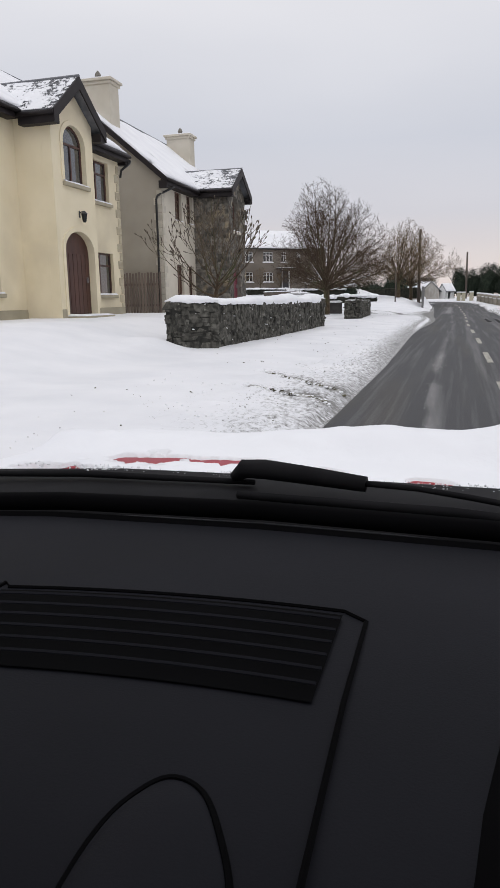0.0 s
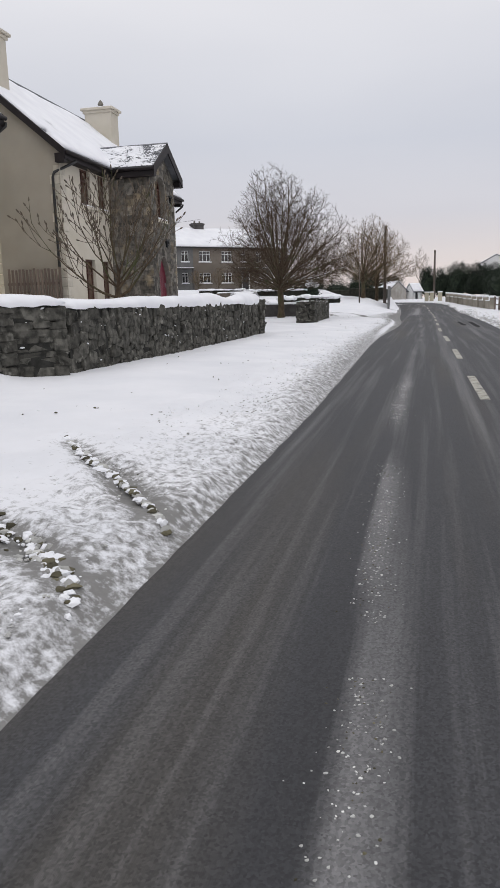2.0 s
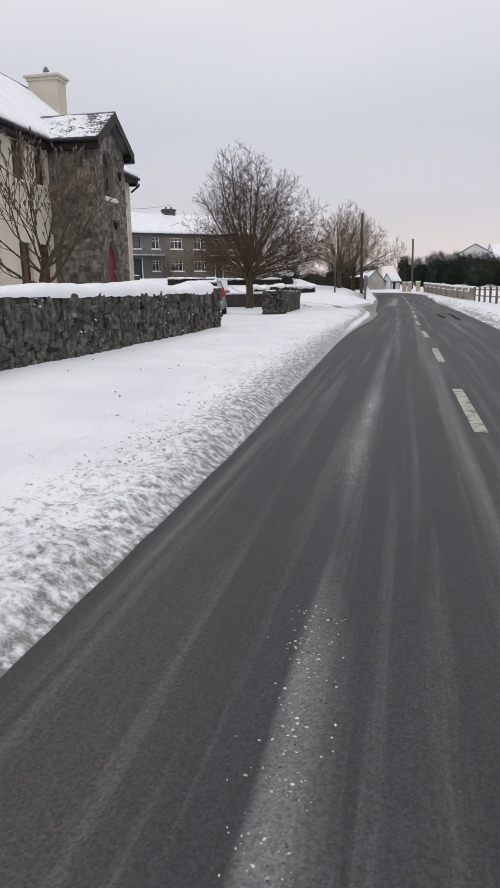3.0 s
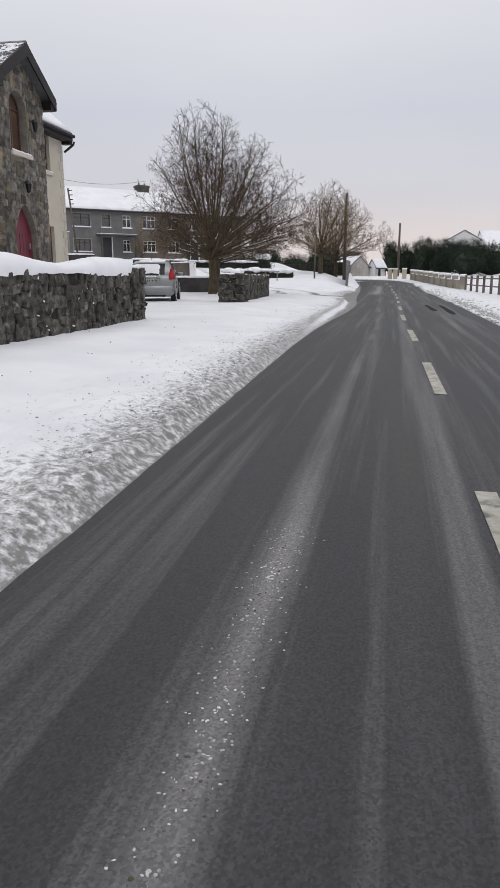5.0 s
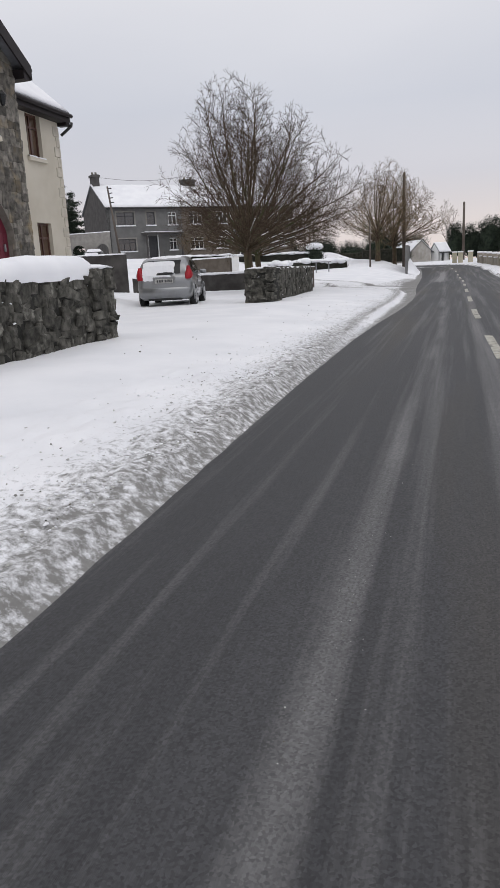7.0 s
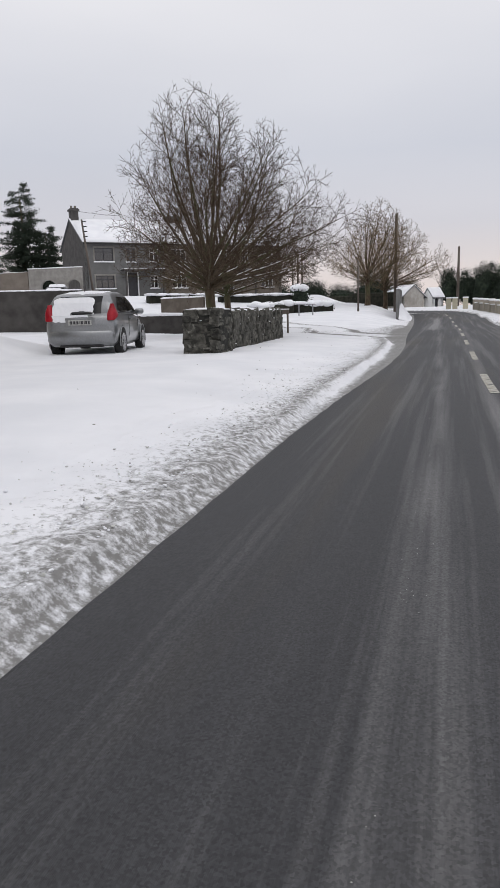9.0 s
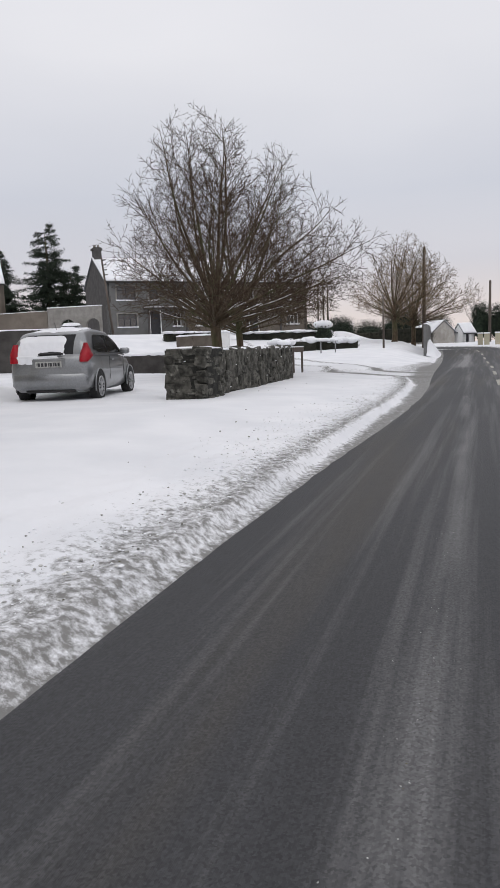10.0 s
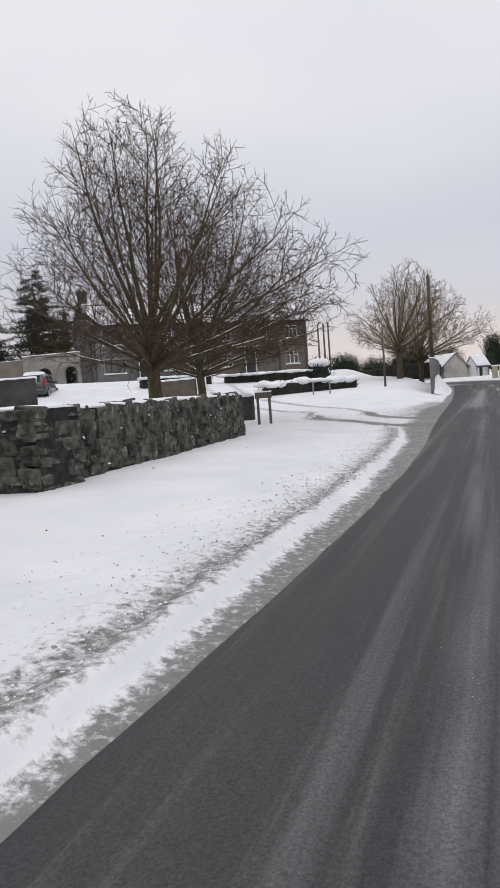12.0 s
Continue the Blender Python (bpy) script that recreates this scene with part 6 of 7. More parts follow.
def far_house(name, label, origin, turn, length, depth, eave, pitch, wall, windows, doors, chims, size=1.0, split=None, snow=True, gable_dark=None, chim_mat="dark_render", group=""):
    """A house seen from afar, built along its own x, front to -y, then turned and set down."""
    h = thing(name, label, "house", group)
    t = 0.3
    zr = eave + depth / 2 * pitch
    holes = [rect(*w[:4]) for w in windows] + [rect(*d) for d in doors]
    for a, b, m in ((0, length, wall),) if not split else ((0, split[0], split[1]), (split[0], length, wall)):
        part("front_wall", panel(rect(a, b, -0.8, eave), [o for o in holes if a < o[0][0] < b], t, SIDE(0)), m, h)
    for x in (0, length):
        outl = [(0.0, -0.8), (depth, -0.8), (depth, eave), (depth / 2, zr), (0.0, eave)]
        part("gable_wall", panel(outl, [], 0.3 if x else -0.3, lambda u, v, w, x=x: (x + w + (0.001 if x else -0.001), u, v)), gable_dark or wall, h)
    part("back_wall", box(t, length - t, depth - t, depth, -0.8, eave), wall, h)
    for w in windows:
        x0, x1, a, b, n = w[:5]
        inner = []
        step = (x1 - x0 - 0.05) / n
        for k in range(n):
            inner.append(rect(x0 + 0.05 + k * step, x0 + (k + 1) * step, a + 0.05, a + (b - a) * 0.68))
            inner.append(rect(x0 + 0.05 + k * step, x0 + (k + 1) * step, a + (b - a) * 0.68 + 0.05, b - 0.05))
        win = part("window", panel(rect(x0, x1, a, b), inner, 0.08, SIDE(0.08)), w[5] if len(w) > 5 else "white", h)
        part("pane", box(x0, x1, 0.12, 0.14, a, b), "pane", win)
        if len(w) > 5:
            part("surround", panel(rect(x0 - 0.12, x1 + 0.12, a - 0.003, b + 0.12), [rect(x0 + 0.001, x1 - 0.001, a, b)], 0.03, SIDE(-0.03)), "yard_render", win, "pale plaster band")
        part("sill", box(x0 - 0.1, x1 + 0.1, -0.09, 0.1, a - 0.1, a - 0.002), "snow", win, "sill white with snow")
    for x0, x1, a, b in doors:
        d = part("door", box(x0, x1, 0.14, 0.2, a, b), "ink", h, "dark front door")
        bm = box(x0 - 0.09, x0, -0.02, 0.15, a, b + 0.09)
        box_in(bm, x1, x1 + 0.09, -0.02, 0.15, a, b + 0.09)
        part("door_frame", bm, "white", d)
    for s in (0, 1):
        ya, yb = (-0.3, depth / 2) if s == 0 else (depth + 0.3, depth / 2)
        za = eave - 0.3 * pitch
        bm = bmesh.new()
        q = [(-0.1, ya, za), (length + 0.1, ya, za), (length + 0.1, yb, zr), (-0.1, yb, zr)]
        lo = [bm.verts.new(p) for p in q]
        hi = [bm.verts.new((p[0], p[1], p[2] + 0.12)) for p in q]
        bm.faces.new(lo)
        bm.faces.new(hi)
        for i in range(4):
            bm.faces.new((lo[i], lo[(i + 1) % 4], hi[(i + 1) % 4], hi[i]))
        part("roof", bm, "slate", h)
        if snow:
            part("roof_snow", snow_pitch((-0.1, ya, za + 0.13), (length + 0.1, ya, za + 0.13), (-0.1, yb, zr + 0.13), (length + 0.1, yb, zr + 0.13), 30, 8, 0.08, seed=int(length)), "snow", h, "blanket of snow on the roof", True)
    part("gutter", tube([(-0.1, -0.36, eave - 0.3 * pitch + 0.05), (length + 0.1, -0.36, eave - 0.3 * pitch + 0.05)], 0.07, 6), "black", h)
    for x, w, top in chims:
        ch = part("chimney", box(x - w / 2, x + w / 2, depth / 2 - 0.4, depth / 2 + 0.4, zr - 1.2, zr + top), chim_mat, h)
        part("cap", box(x - w / 2 - 0.08, x + w / 2 + 0.08, depth / 2 - 0.48, depth / 2 + 0.48, zr + top - 0.22, zr + top - 0.06), chim_mat, ch)
        for k in (-0.25, 0.25):
            part("pot", tube([(x + k * w, depth / 2, zr + top - 0.07), (x + k * w, depth / 2, zr + top + 0.22)], [0.11, 0.09], 8), "mortar", ch)
    h.matrix_basis = pose(*origin, 0, 0, turn) @ Matrix.Scale(size, 4)
    return h


def terrace_windows():
    up = [(0.9, 2.45, 3.5, 4.55, 2, "ink"), (3.6, 4.35, 3.5, 4.55, 1, "ink"), (5.6, 6.4, 3.5, 4.55, 2), (7.6, 8.9, 3.5, 4.55, 3), (10.2, 11.4, 3.5, 4.55, 3), (12.5, 13.1, 3.5, 4.55, 2), (14.4, 15.0, 3.5, 4.55, 2), (16.4, 17.5, 3.5, 4.55, 3)]
    low = [(0.9, 2.45, 1.35, 2.35, 3, "ink"), (5.6, 6.3, 1.35, 2.35, 2), (7.6, 8.9, 1.35, 2.35, 3), (10.2, 11.4, 1.35, 2.35, 3), (16.3, 17.5, 1.35, 2.35, 3)]
    return up + low


terrace = far_house("house", "grey-brown roughcast terrace with small windows and snowy roof", (-37.4, 92.4, 2.19), 43.4, 18.4, 7.2, 5.0, 0.58, "grey_render", terrace_windows(), [(3.6, 4.45, 0.5, 2.55), (12.6, 13.45, 0.5, 2.55)], [(0.35, 0.62, 0.95), (9.2, 1.2, 0.62)], size=1.3, split=(6.9, "cool_render"), gable_dark="dark_render")
cp = part("porch_canopy", box(3.0, 6.6, -0.9, 0.0, 2.70, 2.82, 0.01), "dark_render", terrace)
part("canopy_snow", box(3.0, 6.6, -0.9, -0.01, 2.822, 2.88, 0.03), "snow", cp)
cp = part("porch_canopy", box(11.8, 15.4, -0.9, 0.0, 2.70, 2.82, 0.01), "dark_render", terrace)
part("canopy_snow", box(11.8, 15.4, -0.9, -0.01, 2.822, 2.88, 0.03), "snow", cp)
for x in (3.15, 6.4, 11.95, 15.2):
    part("porch_post", box(x, x + 0.14, -0.85, -0.71, -0.3, 2.70), "dark_render", terrace)
left_house = far_house("house", "grey far house with white windows and snowy roof", (-53.2, 75.3, 3.2), 42, 13.0, 7.0, 5.0, 0.75, "grey_render", [(10.4, 11.6, 3.2, 4.3, 2), (8.2, 9.2, 3.2, 4.3, 2), (10.0, 11.6, 0.8, 2.0, 2), (6.0, 7.2, 3.2, 4.3, 2)], [(8.2, 9.1, 0, 2.1)], [(11.6, 1.1, 0.9)])

# television aerial on the far house's chimney
mast = part("aerial", tube([(11.6, 3.5, 8.3), (11.6, 3.5, 10.6)], 0.03, 5), "wire", left_house, "thin television aerial")
for k in range(4):
    part("rod", tube([(11.3 + 0.2 * k, 3.2, 10.4), (11.3 + 0.2 * k, 3.8, 10.4)], 0.015, 4), "wire", mast)

# wall with arches beside the terrace
arched = thing("arched_wall", "pale rendered yard wall with arched openings and snowy top", "wall")
part("wall", panel(rect(0, 5.1, -0.8, 2.45), [arch(1.15, 2.60, -0.5, 1.45, 0.55), arch(3.70, 4.95, -0.5, 1.45, 0.55)], 0.3, SIDE(0)), "yard_render", arched)
part("snow_cap", box(-0.05, 5.15, -0.04, 0.36, 2.452, 2.53, 0.03), "snow", arched)
arched.matrix_basis = pose(-36.25, 80.0, 2.80, 0, 0, 2)


def plain_wall(label, path, z0, z1, thick, mat, snow=0.1, group="", name="garden_wall"):
    w = thing(name, label, "wall", group)
    bm = bmesh.new()
    for (xa, ya), (xb, yb) in zip(path, path[1:]):
        a, b = Vector((xa, ya, 0)), Vector((xb, yb, 0))
        d = (b - a).normalized()
        L = (b - a).length
        box_in(bm, 0, L, -thick / 2, thick / 2, z0, z1, 0.01, Matrix.Translation(a) @ Matrix.Rotation(math.atan2(d.y, d.x), 4, "Z"))
    part("wall", bm, mat, w)
    if snow:
        wall_snow(w, path, z1, thick, snow, int(path[0][0]))
    return w


plain_wall("tall dark rendered boundary wall with snow on top", [(-27.0, 53.0), (-18.7, 57.4)], -0.2, 2.45, 0.25, "darkwall", 0.06)
plain_wall("low dark garden wall under a snow cap", [(-18.5, 57.6), (-9.4, 58.6)], -0.2, 1.05, 0.25, "darkwall", 0.12)
plain_wall("low brown rendered wall on a green with a snow cap", [(-18.2, 66.8), (-14.9, 65.6)], 0.7, 2.08, 0.25, "brownwall", 0.09)
plain_wall("long grey-brown rendered yard wall between a house and an arched wall", [(-44.5, 80.9), (-36.35, 80.2)], 1.6, 5.05, 0.25, "grey_render", 0.04)
gp_w = thing("gate_pier", "white square gate pier with snow beside a low wall", "pier")
part("pier", box(-14.75, -14.35, 65.3, 65.7, 0.7, 2.15, 0.02), "white", gp_w)
part("snow_cap", box(-14.8, -14.3, 65.25, 65.75, 2.152, 2.26, 0.04), "snow", gp_w)
plain_wall("grey rendered roadside wall with snow on top", [(-3.78, 74.0), (-4.0, 80.0), (-4.5, 88.0)], 0.2, 2.38, 0.22, "greywall", 0.05)


def snow_bank():
    """Snow piled in a steep slope against the road side of the wall."""
    b = thing("snow_bank", "steep bank of ploughed snow against a roadside wall", "snow bank")
    vs, fs = [], []
    n = 12
    for j in range(29):
        y = 73.4 + 0.5 * j
        top = 0.95 * smooth(73.2, 75.5, y) * (1 - smooth(80, 87, y)) + 0.1
        xw = lerp_table([(74, -3.67), (80, -3.89), (88, -4.39)], y)
        for i in range(n + 1):
            f = i / n
            x = xw + 0.9 * f
            z = lie(x, y) - 0.05 + top * (1 - f) ** 1.3 * (1 + 0.25 * noise.noise((x * 2, y * 1.2, 4)))
            vs.append((x, y, z))
    for j in range(28):
        for i in range(n):
            k = j * (n + 1) + i
            fs.append((k, k + 1, k + n + 2, k + n + 1))
    raw("snow", vs, fs, "snow", b, smooth=True)


snow_bank()

# ---- signs, posts, poles ----


def low_sign(x, y, turn, w=0.85, top=0.84, mat="metal", board=True, label="low street name sign on two metal posts"):
    s = thing("street_sign", label, "sign", "low signs")
    for k in (-0.36, 0.36):
        part("post", tube([(k * w, 0, -0.3), (k * w, 0, top)], 0.04, 8), mat, s)
    if board:
        part("board", box(-w / 2, w / 2, -0.02, 0.02, top - 0.17, top, 0.006), mat, s, "name board seen from behind")
        part("snow_cap", box(-w / 2, w / 2, -0.025, 0.025, top + 0.001, top + 0.04, 0.01), "snow", s)
    else:
        part("rail", tube([(-w / 2, 0, top - 0.02), (w / 2, 0, top - 0.02)], 0.025, 8), mat, s)
    s.matrix_basis = pose(x, y, lie(x, y), 0, 0, turn)
    return s


low_sign(-6.70, 51.7, 62, w=0.66, top=0.92, mat="pole")
low_sign(-9.6, 71.0, 20, 1.3, 0.75, board=False, label="low metal rail on two posts in snow")


def pole(x, y, top, r, label, name="utility_pole", mat="pole", steps=True):
    p = thing(name, label, "pole")
    z = lie(x, y)
    part("shaft", tube([(x, y, z - 0.3), (x, y, top)], [r * 1.2, r * 0.8], 10), mat, p, "", True)
    if steps:
        part("insulator", tube([(x - 0.12, y, top - 0.25), (x + 0.12, y, top - 0.25)], 0.04, 6), "metal", p)
    return p


pole(-5.15, 91.0, 9.4, 0.16, "dark wooden utility pole in snow")
pole(0.45, 104.5, 7.3, 0.14, "far wooden utility pole beside a hedge")
pole(-6.5, 74.2, 4.4, 0.06, "thin dark metal post in snow", "street_post", "pole", False)
gp = thing("utility_pole", "grey pole with cable brackets before a terrace", "pole")
gz = lie(-30.9, 81.8)
part("shaft", tube([(-30.9, 81.8, gz - 0.3), (-31.65, 81.8, gz + 6.6)], [0.11, 0.08], 10), "pole", gp, "", True)
for k in range(4):
    part("bracket", tube([(-31.65 + 0.04 * k, 81.8, gz + 6.4 - 0.42 * k), (-31.2 + 0.04 * k, 81.7, gz + 6.4 - 0.42 * k)], 0.045, 6), "wire", gp)
for x, y, t in ((-17.8, 105.0, 7.7), (-17.2, 105.0, 7.7), (-16.7, 105.0, 7.8)):
    pole(x, y, t, 0.10, "far grey wooden pole", steps=False)

# ---- conifers, hedges ----


def clump(bm, c, r, n, rnd, flat=0.6):
    """A tuft of small leaf blades round a place."""
    for _ in range(n):
        d = Vector((rnd.gauss(0, 1), rnd.gauss(0, 1), rnd.gauss(0, flat)))
        d.normalize()
        p = c + d * r * rnd.uniform(0.3, 1.0)
        s = r * rnd.uniform(0.18, 0.34)
        a = d.orthogonal().normalized()
        a = Matrix.Rotation(rnd.uniform(0, math.tau), 3, d) @ a
        b = d.cross(a)
        v = [bm.verts.new(p - a * s), bm.verts.new(p + b * s * 0.6 + d * s * 0.4), bm.verts.new(p + a * s + d * s * 0.9)]
        bm.faces.new(v)


def conifer(x, y, height, r, seed, label="tall dark conifer with ragged layered boughs", z=None):
    """A cedar-like conifer: drooping plates of foliage in uneven tiers, with gaps between them."""
    rnd = random.Random(seed)
    t = thing("conifer", label, "tree", "far conifers")
    z = lie(x, y) if z is None else z
    part("trunk", tube([(x, y, z - 0.3), (x + 0.2, y, z + height * 0.5), (x, y, z + height * 0.95)], [r * 0.07, r * 0.04, 0.02], 7), "bark", t)
    bm, sn = bmesh.new(), bmesh.new()
    f = 0.05
    while f < 0.99:
        a = rnd.uniform(0, math.tau)
        tier = 0.92 + 0.45 * noise.noise((math.cos(a) * 1.6, math.sin(a) * 1.6 + seed * 5, f * 7)) + 0.5 * noise.noise((seed, 3, f * 13))
        reach = r * (1 - f) ** 0.78 * tier * rnd.uniform(0.7, 1.1) + 0.1
        lead = rnd.choice((-1, 1)) * 0.85 * min(1.0, f * 1.6)
        base = Vector((x + lead, y, z + height * f * (1.0 if lead > 0 else 0.95)))
        out = Vector((math.cos(a), math.sin(a), rnd.uniform(-0.20, 0.25)))
        steps = max(2, int(reach / 0.40))
        for k in range(steps):
            g = (k + 0.7) / steps
            c = base + out * reach * g + Vector((0, 0, -0.10 * reach * g * g))
            clump(bm, c, 0.66 * (1.15 - 0.5 * g) * (1.1 - 0.4 * f), 30, rnd, 0.35)
            if f < 0.34 and rnd.random() < 0.16:
                clump(sn, c + Vector((0, 0, 0.25)), 0.4, 6, rnd, 0.3)
        f += 0.0036 + 0.003 * rnd.random()
    part("crown", bm, "needle", t)
    part("bough_snow", sn, "snow", t, "snow lying on the lower boughs")["kind"] = "stuff"
    return t


conifer(-52.6, 105, 14.5, 6.4, 1, z=3.0)
conifer(-59.0, 104, 10.6, 4.8, 2, z=3.0)
conifer(-49.9, 106, 9.3, 4.6, 3, z=3.0)
conifer(-61.0, 106, 12.0, 3.0, 4, z=3.0)


def evergreen(label, x, y, r, h, seed, z=None):
    """A broad evergreen bush: clumps over a dark, uneven heart."""
    rnd = random.Random(seed)
    t = thing("evergreen_bush", label, "bush", "far evergreens")
    z = lie(x, y) if z is None else z
    bm = bmesh.new()
    made = bmesh.ops.create_icosphere(bm, subdivisions=2, radius=1.0)["verts"]
    for v in made:
        k = 0.80 + 0.30 * noise.noise(v.co * 1.7 + Vector((seed, 0, 0)))
        v.co = Vector((x + v.co.x * r * k, y + v.co.y * r * k, z + h * 0.42 + v.co.z * h * 0.48 * k))
    for _ in range(int(60 * r * h)):
        a, b = rnd.uniform(0, math.tau), rnd.uniform(-0.7, 1.0)
        q = math.sqrt(1 - b * b)
        k = rnd.uniform(0.75, 1.05) * (0.9 + 0.3 * noise.noise((a * 1.2, b * 2, seed)))
        clump(bm, Vector((x + r * k * q * math.cos(a), y + r * k * q * math.sin(a), z + h * 0.45 + h * 0.52 * b * k)), 0.45, 7, rnd, 1.0)
    for _ in range(int(9 * r * h)):
        a, q = rnd.uniform(0, math.tau), r * rnd.random() ** 0.5 * 0.9
        foot = Vector((x + q * math.cos(a), y + q * math.sin(a), z + h * (0.93 - 0.25 * (q / r) ** 2)))
        lean = Vector((0.35 * math.cos(a) + rnd.gauss(0, 0.15), 0.35 * math.sin(a) + rnd.gauss(0, 0.15), 1)).normalized()
        for k in range(4):
            clump(bm, foot + lean * 0.20 * k, 0.24 - 0.045 * k, 8, rnd, 1.0)
    part("leaves", bm, "needle", t)
    return t


for i, (x, y, r, hh) in enumerate([(-10, 118, 2.6, 4.2), (-14.5, 121, 2.4, 3.2), (-18, 118, 2.5, 3.8), (-23, 120, 3.0, 3.4), (-6.0, 124, 2.2, 3.6), (-28, 118, 3.0, 3.6)]):
    evergreen("dark evergreen bush far behind the snowy green", x, y, r, hh, 10 + i)
for i, (x, y, r, hh) in enumerate([(-0.4, 119, 1.4, 4.9), (1.6, 118, 1.4, 4.5), (4.0, 116, 2.1, 5.1), (6.6, 114, 2.4, 4.9), (9.2, 111, 2.6, 4.7), (11.6, 107, 2.6, 4.0), (13.6, 101, 2.4, 3.2), (16.0, 95, 2.6, 2.9), (8.6, 103, 2.2, 3.3), (19.5, 100, 3.0, 3.4), (2.6, 121, 1.6, 3.2)]):
    evergreen("dark evergreen in a tall roadside screen", x, y, r, hh, 40 + i)


def hedge(label, path, z0, h, w, seed, snow=0.5):
    rnd = random.Random(seed)
    t = thing("hedge", label, "hedge", "clipped hedges")
    bm, sn = bmesh.new(), bmesh.new()
    for (xa, ya), (xb, yb) in zip(path, path[1:]):
        # dense twiggy heart
        ln = math.hypot(xb - xa, yb - ya)
        box_in(bm, 0, ln, -w * 0.38, w * 0.38, z0 - 0.3, z0 + h * 0.9, 0.08, Matrix.Translation((xa, ya, 0)) @ Matrix.Rotation(math.atan2(yb - ya, xb - xa), 4, "Z"))
        L = math.hypot(xb - xa, yb - ya)
        for k in range(int(L * 26)):
            f = rnd.random()
            c = Vector((xa + (xb - xa) * f + rnd.uniform(-w, w) / 2, ya + (yb - ya) * f + rnd.uniform(-w, w) / 2, z0 + h * rnd.uniform(0.05, 1.0)))
            clump(bm, c, 0.24, 9, rnd, 1.0)
    part("leaves", bm, "hedge", t)
    sn.free()
    if snow:
        lumps = bmesh.new()
        for (xa, ya), (xb, yb) in zip(path, path[1:]):
            L = math.hypot(xb - xa, yb - ya)
            for k in range(int(L * 7)):
                f = (k + rnd.random()) / (L * 7)
                rr = rnd.uniform(0.22, 0.48)
                c = (xa + (xb - xa) * f + rnd.uniform(-0.42, 0.42) * w, ya + (yb - ya) * f + rnd.uniform(-0.42, 0.42) * w, z0 + h + snow * rnd.uniform(-0.35, 0.05))
                bmesh.ops.create_icosphere(lumps, subdivisions=2, radius=1.0, matrix=Matrix.Translation(c) @ Matrix.Diagonal((rr * 1.2, rr * 1.2, snow * rnd.uniform(0.4, 0.9) * (0.45 + rr), 1)))
        for v in lumps.verts:
            v.co += 0.06 * noise.noise_vector(v.co * 2.2)
        part("snow_cap", lumps, "snow", t, "lumpy snow on top", True)
    return t


hedge("low clipped hedge heaped with snow", [(-13.4, 72.2), (-11.2, 74.1), (-8.7, 76.2)], 0.85, 0.75, 0.9, 1, 0.36)
hedge("clipped hedge with snow before a terrace", [(-17.5, 76.5), (-12.0, 81.5)], 1.55, 0.85, 0.8, 2, 0.16)
hedge("clipped hedge with snow before a terrace", [(-21.5, 72.0), (-18.3, 75.8)], 1.75, 0.75, 0.7, 5, 0.14)
hedge("clipped dark hedge behind bare trees", [(-9.8, 96.5), (-5.6, 95.5)], 1.5, 1.2, 0.9, 6, 0)
ball = evergreen("round bush heaped with snow in a front garden", -12.05, 80.9, 0.8, 1.75, 7)
bm = bmesh.new()
bmesh.ops.create_icosphere(bm, subdivisions=3, radius=1.0, matrix=Matrix.Translation((-12.05, 80.9, lie(-12.05, 80.9) + 1.45)) @ Matrix.Diagonal((0.72, 0.72, 0.36, 1)))
for v in bm.verts:
    v.co += 0.10 * noise.noise_vector(v.co * 2.2)
part("snow_cap", bm, "snow", ball, "mound of snow", True)
hedge("far dark hedge behind the green", [(-19.5, 112), (-13, 112), (-6, 110)], 1.6, 1.1, 1.2, 3, 0)

# ---- far end of the road ----
shed = far_house("shed", "pale grey gabled shed at the road's bend", (-3.40, 112.3, 0.85), 120, 6.0, 2.6, 1.55, 0.9, "concrete", [], [], [])
hut = far_house("hut", "small white hut with a snowy roof", (-2.45, 112.0, 0.85), 45, 1.8, 1.35, 1.5, 1.2, "white", [], [(0.5, 1.0, 0.0, 1.25)], [])
shed["category"] = "shed"
hut["category"] = "hut"
for i, (x, y) in enumerate(((-0.45, 99.4), (0.15, 98.6), (1.15, 98.0))):
    p = thing("gate_pier", "pale yellow gate pier with snow", "pier", "gate piers")
    z = lie(x, y)
    part("pier", box(x - 0.25, x + 0.25, y - 0.25, y + 0.25, z - 0.2, z + 1.05, 0.02), "yellow", p)
    part("snow_cap", box(x - 0.3, x + 0.3, y - 0.3, y + 0.3, z + 1.052, z + 1.18, 0.04), "snow", p)


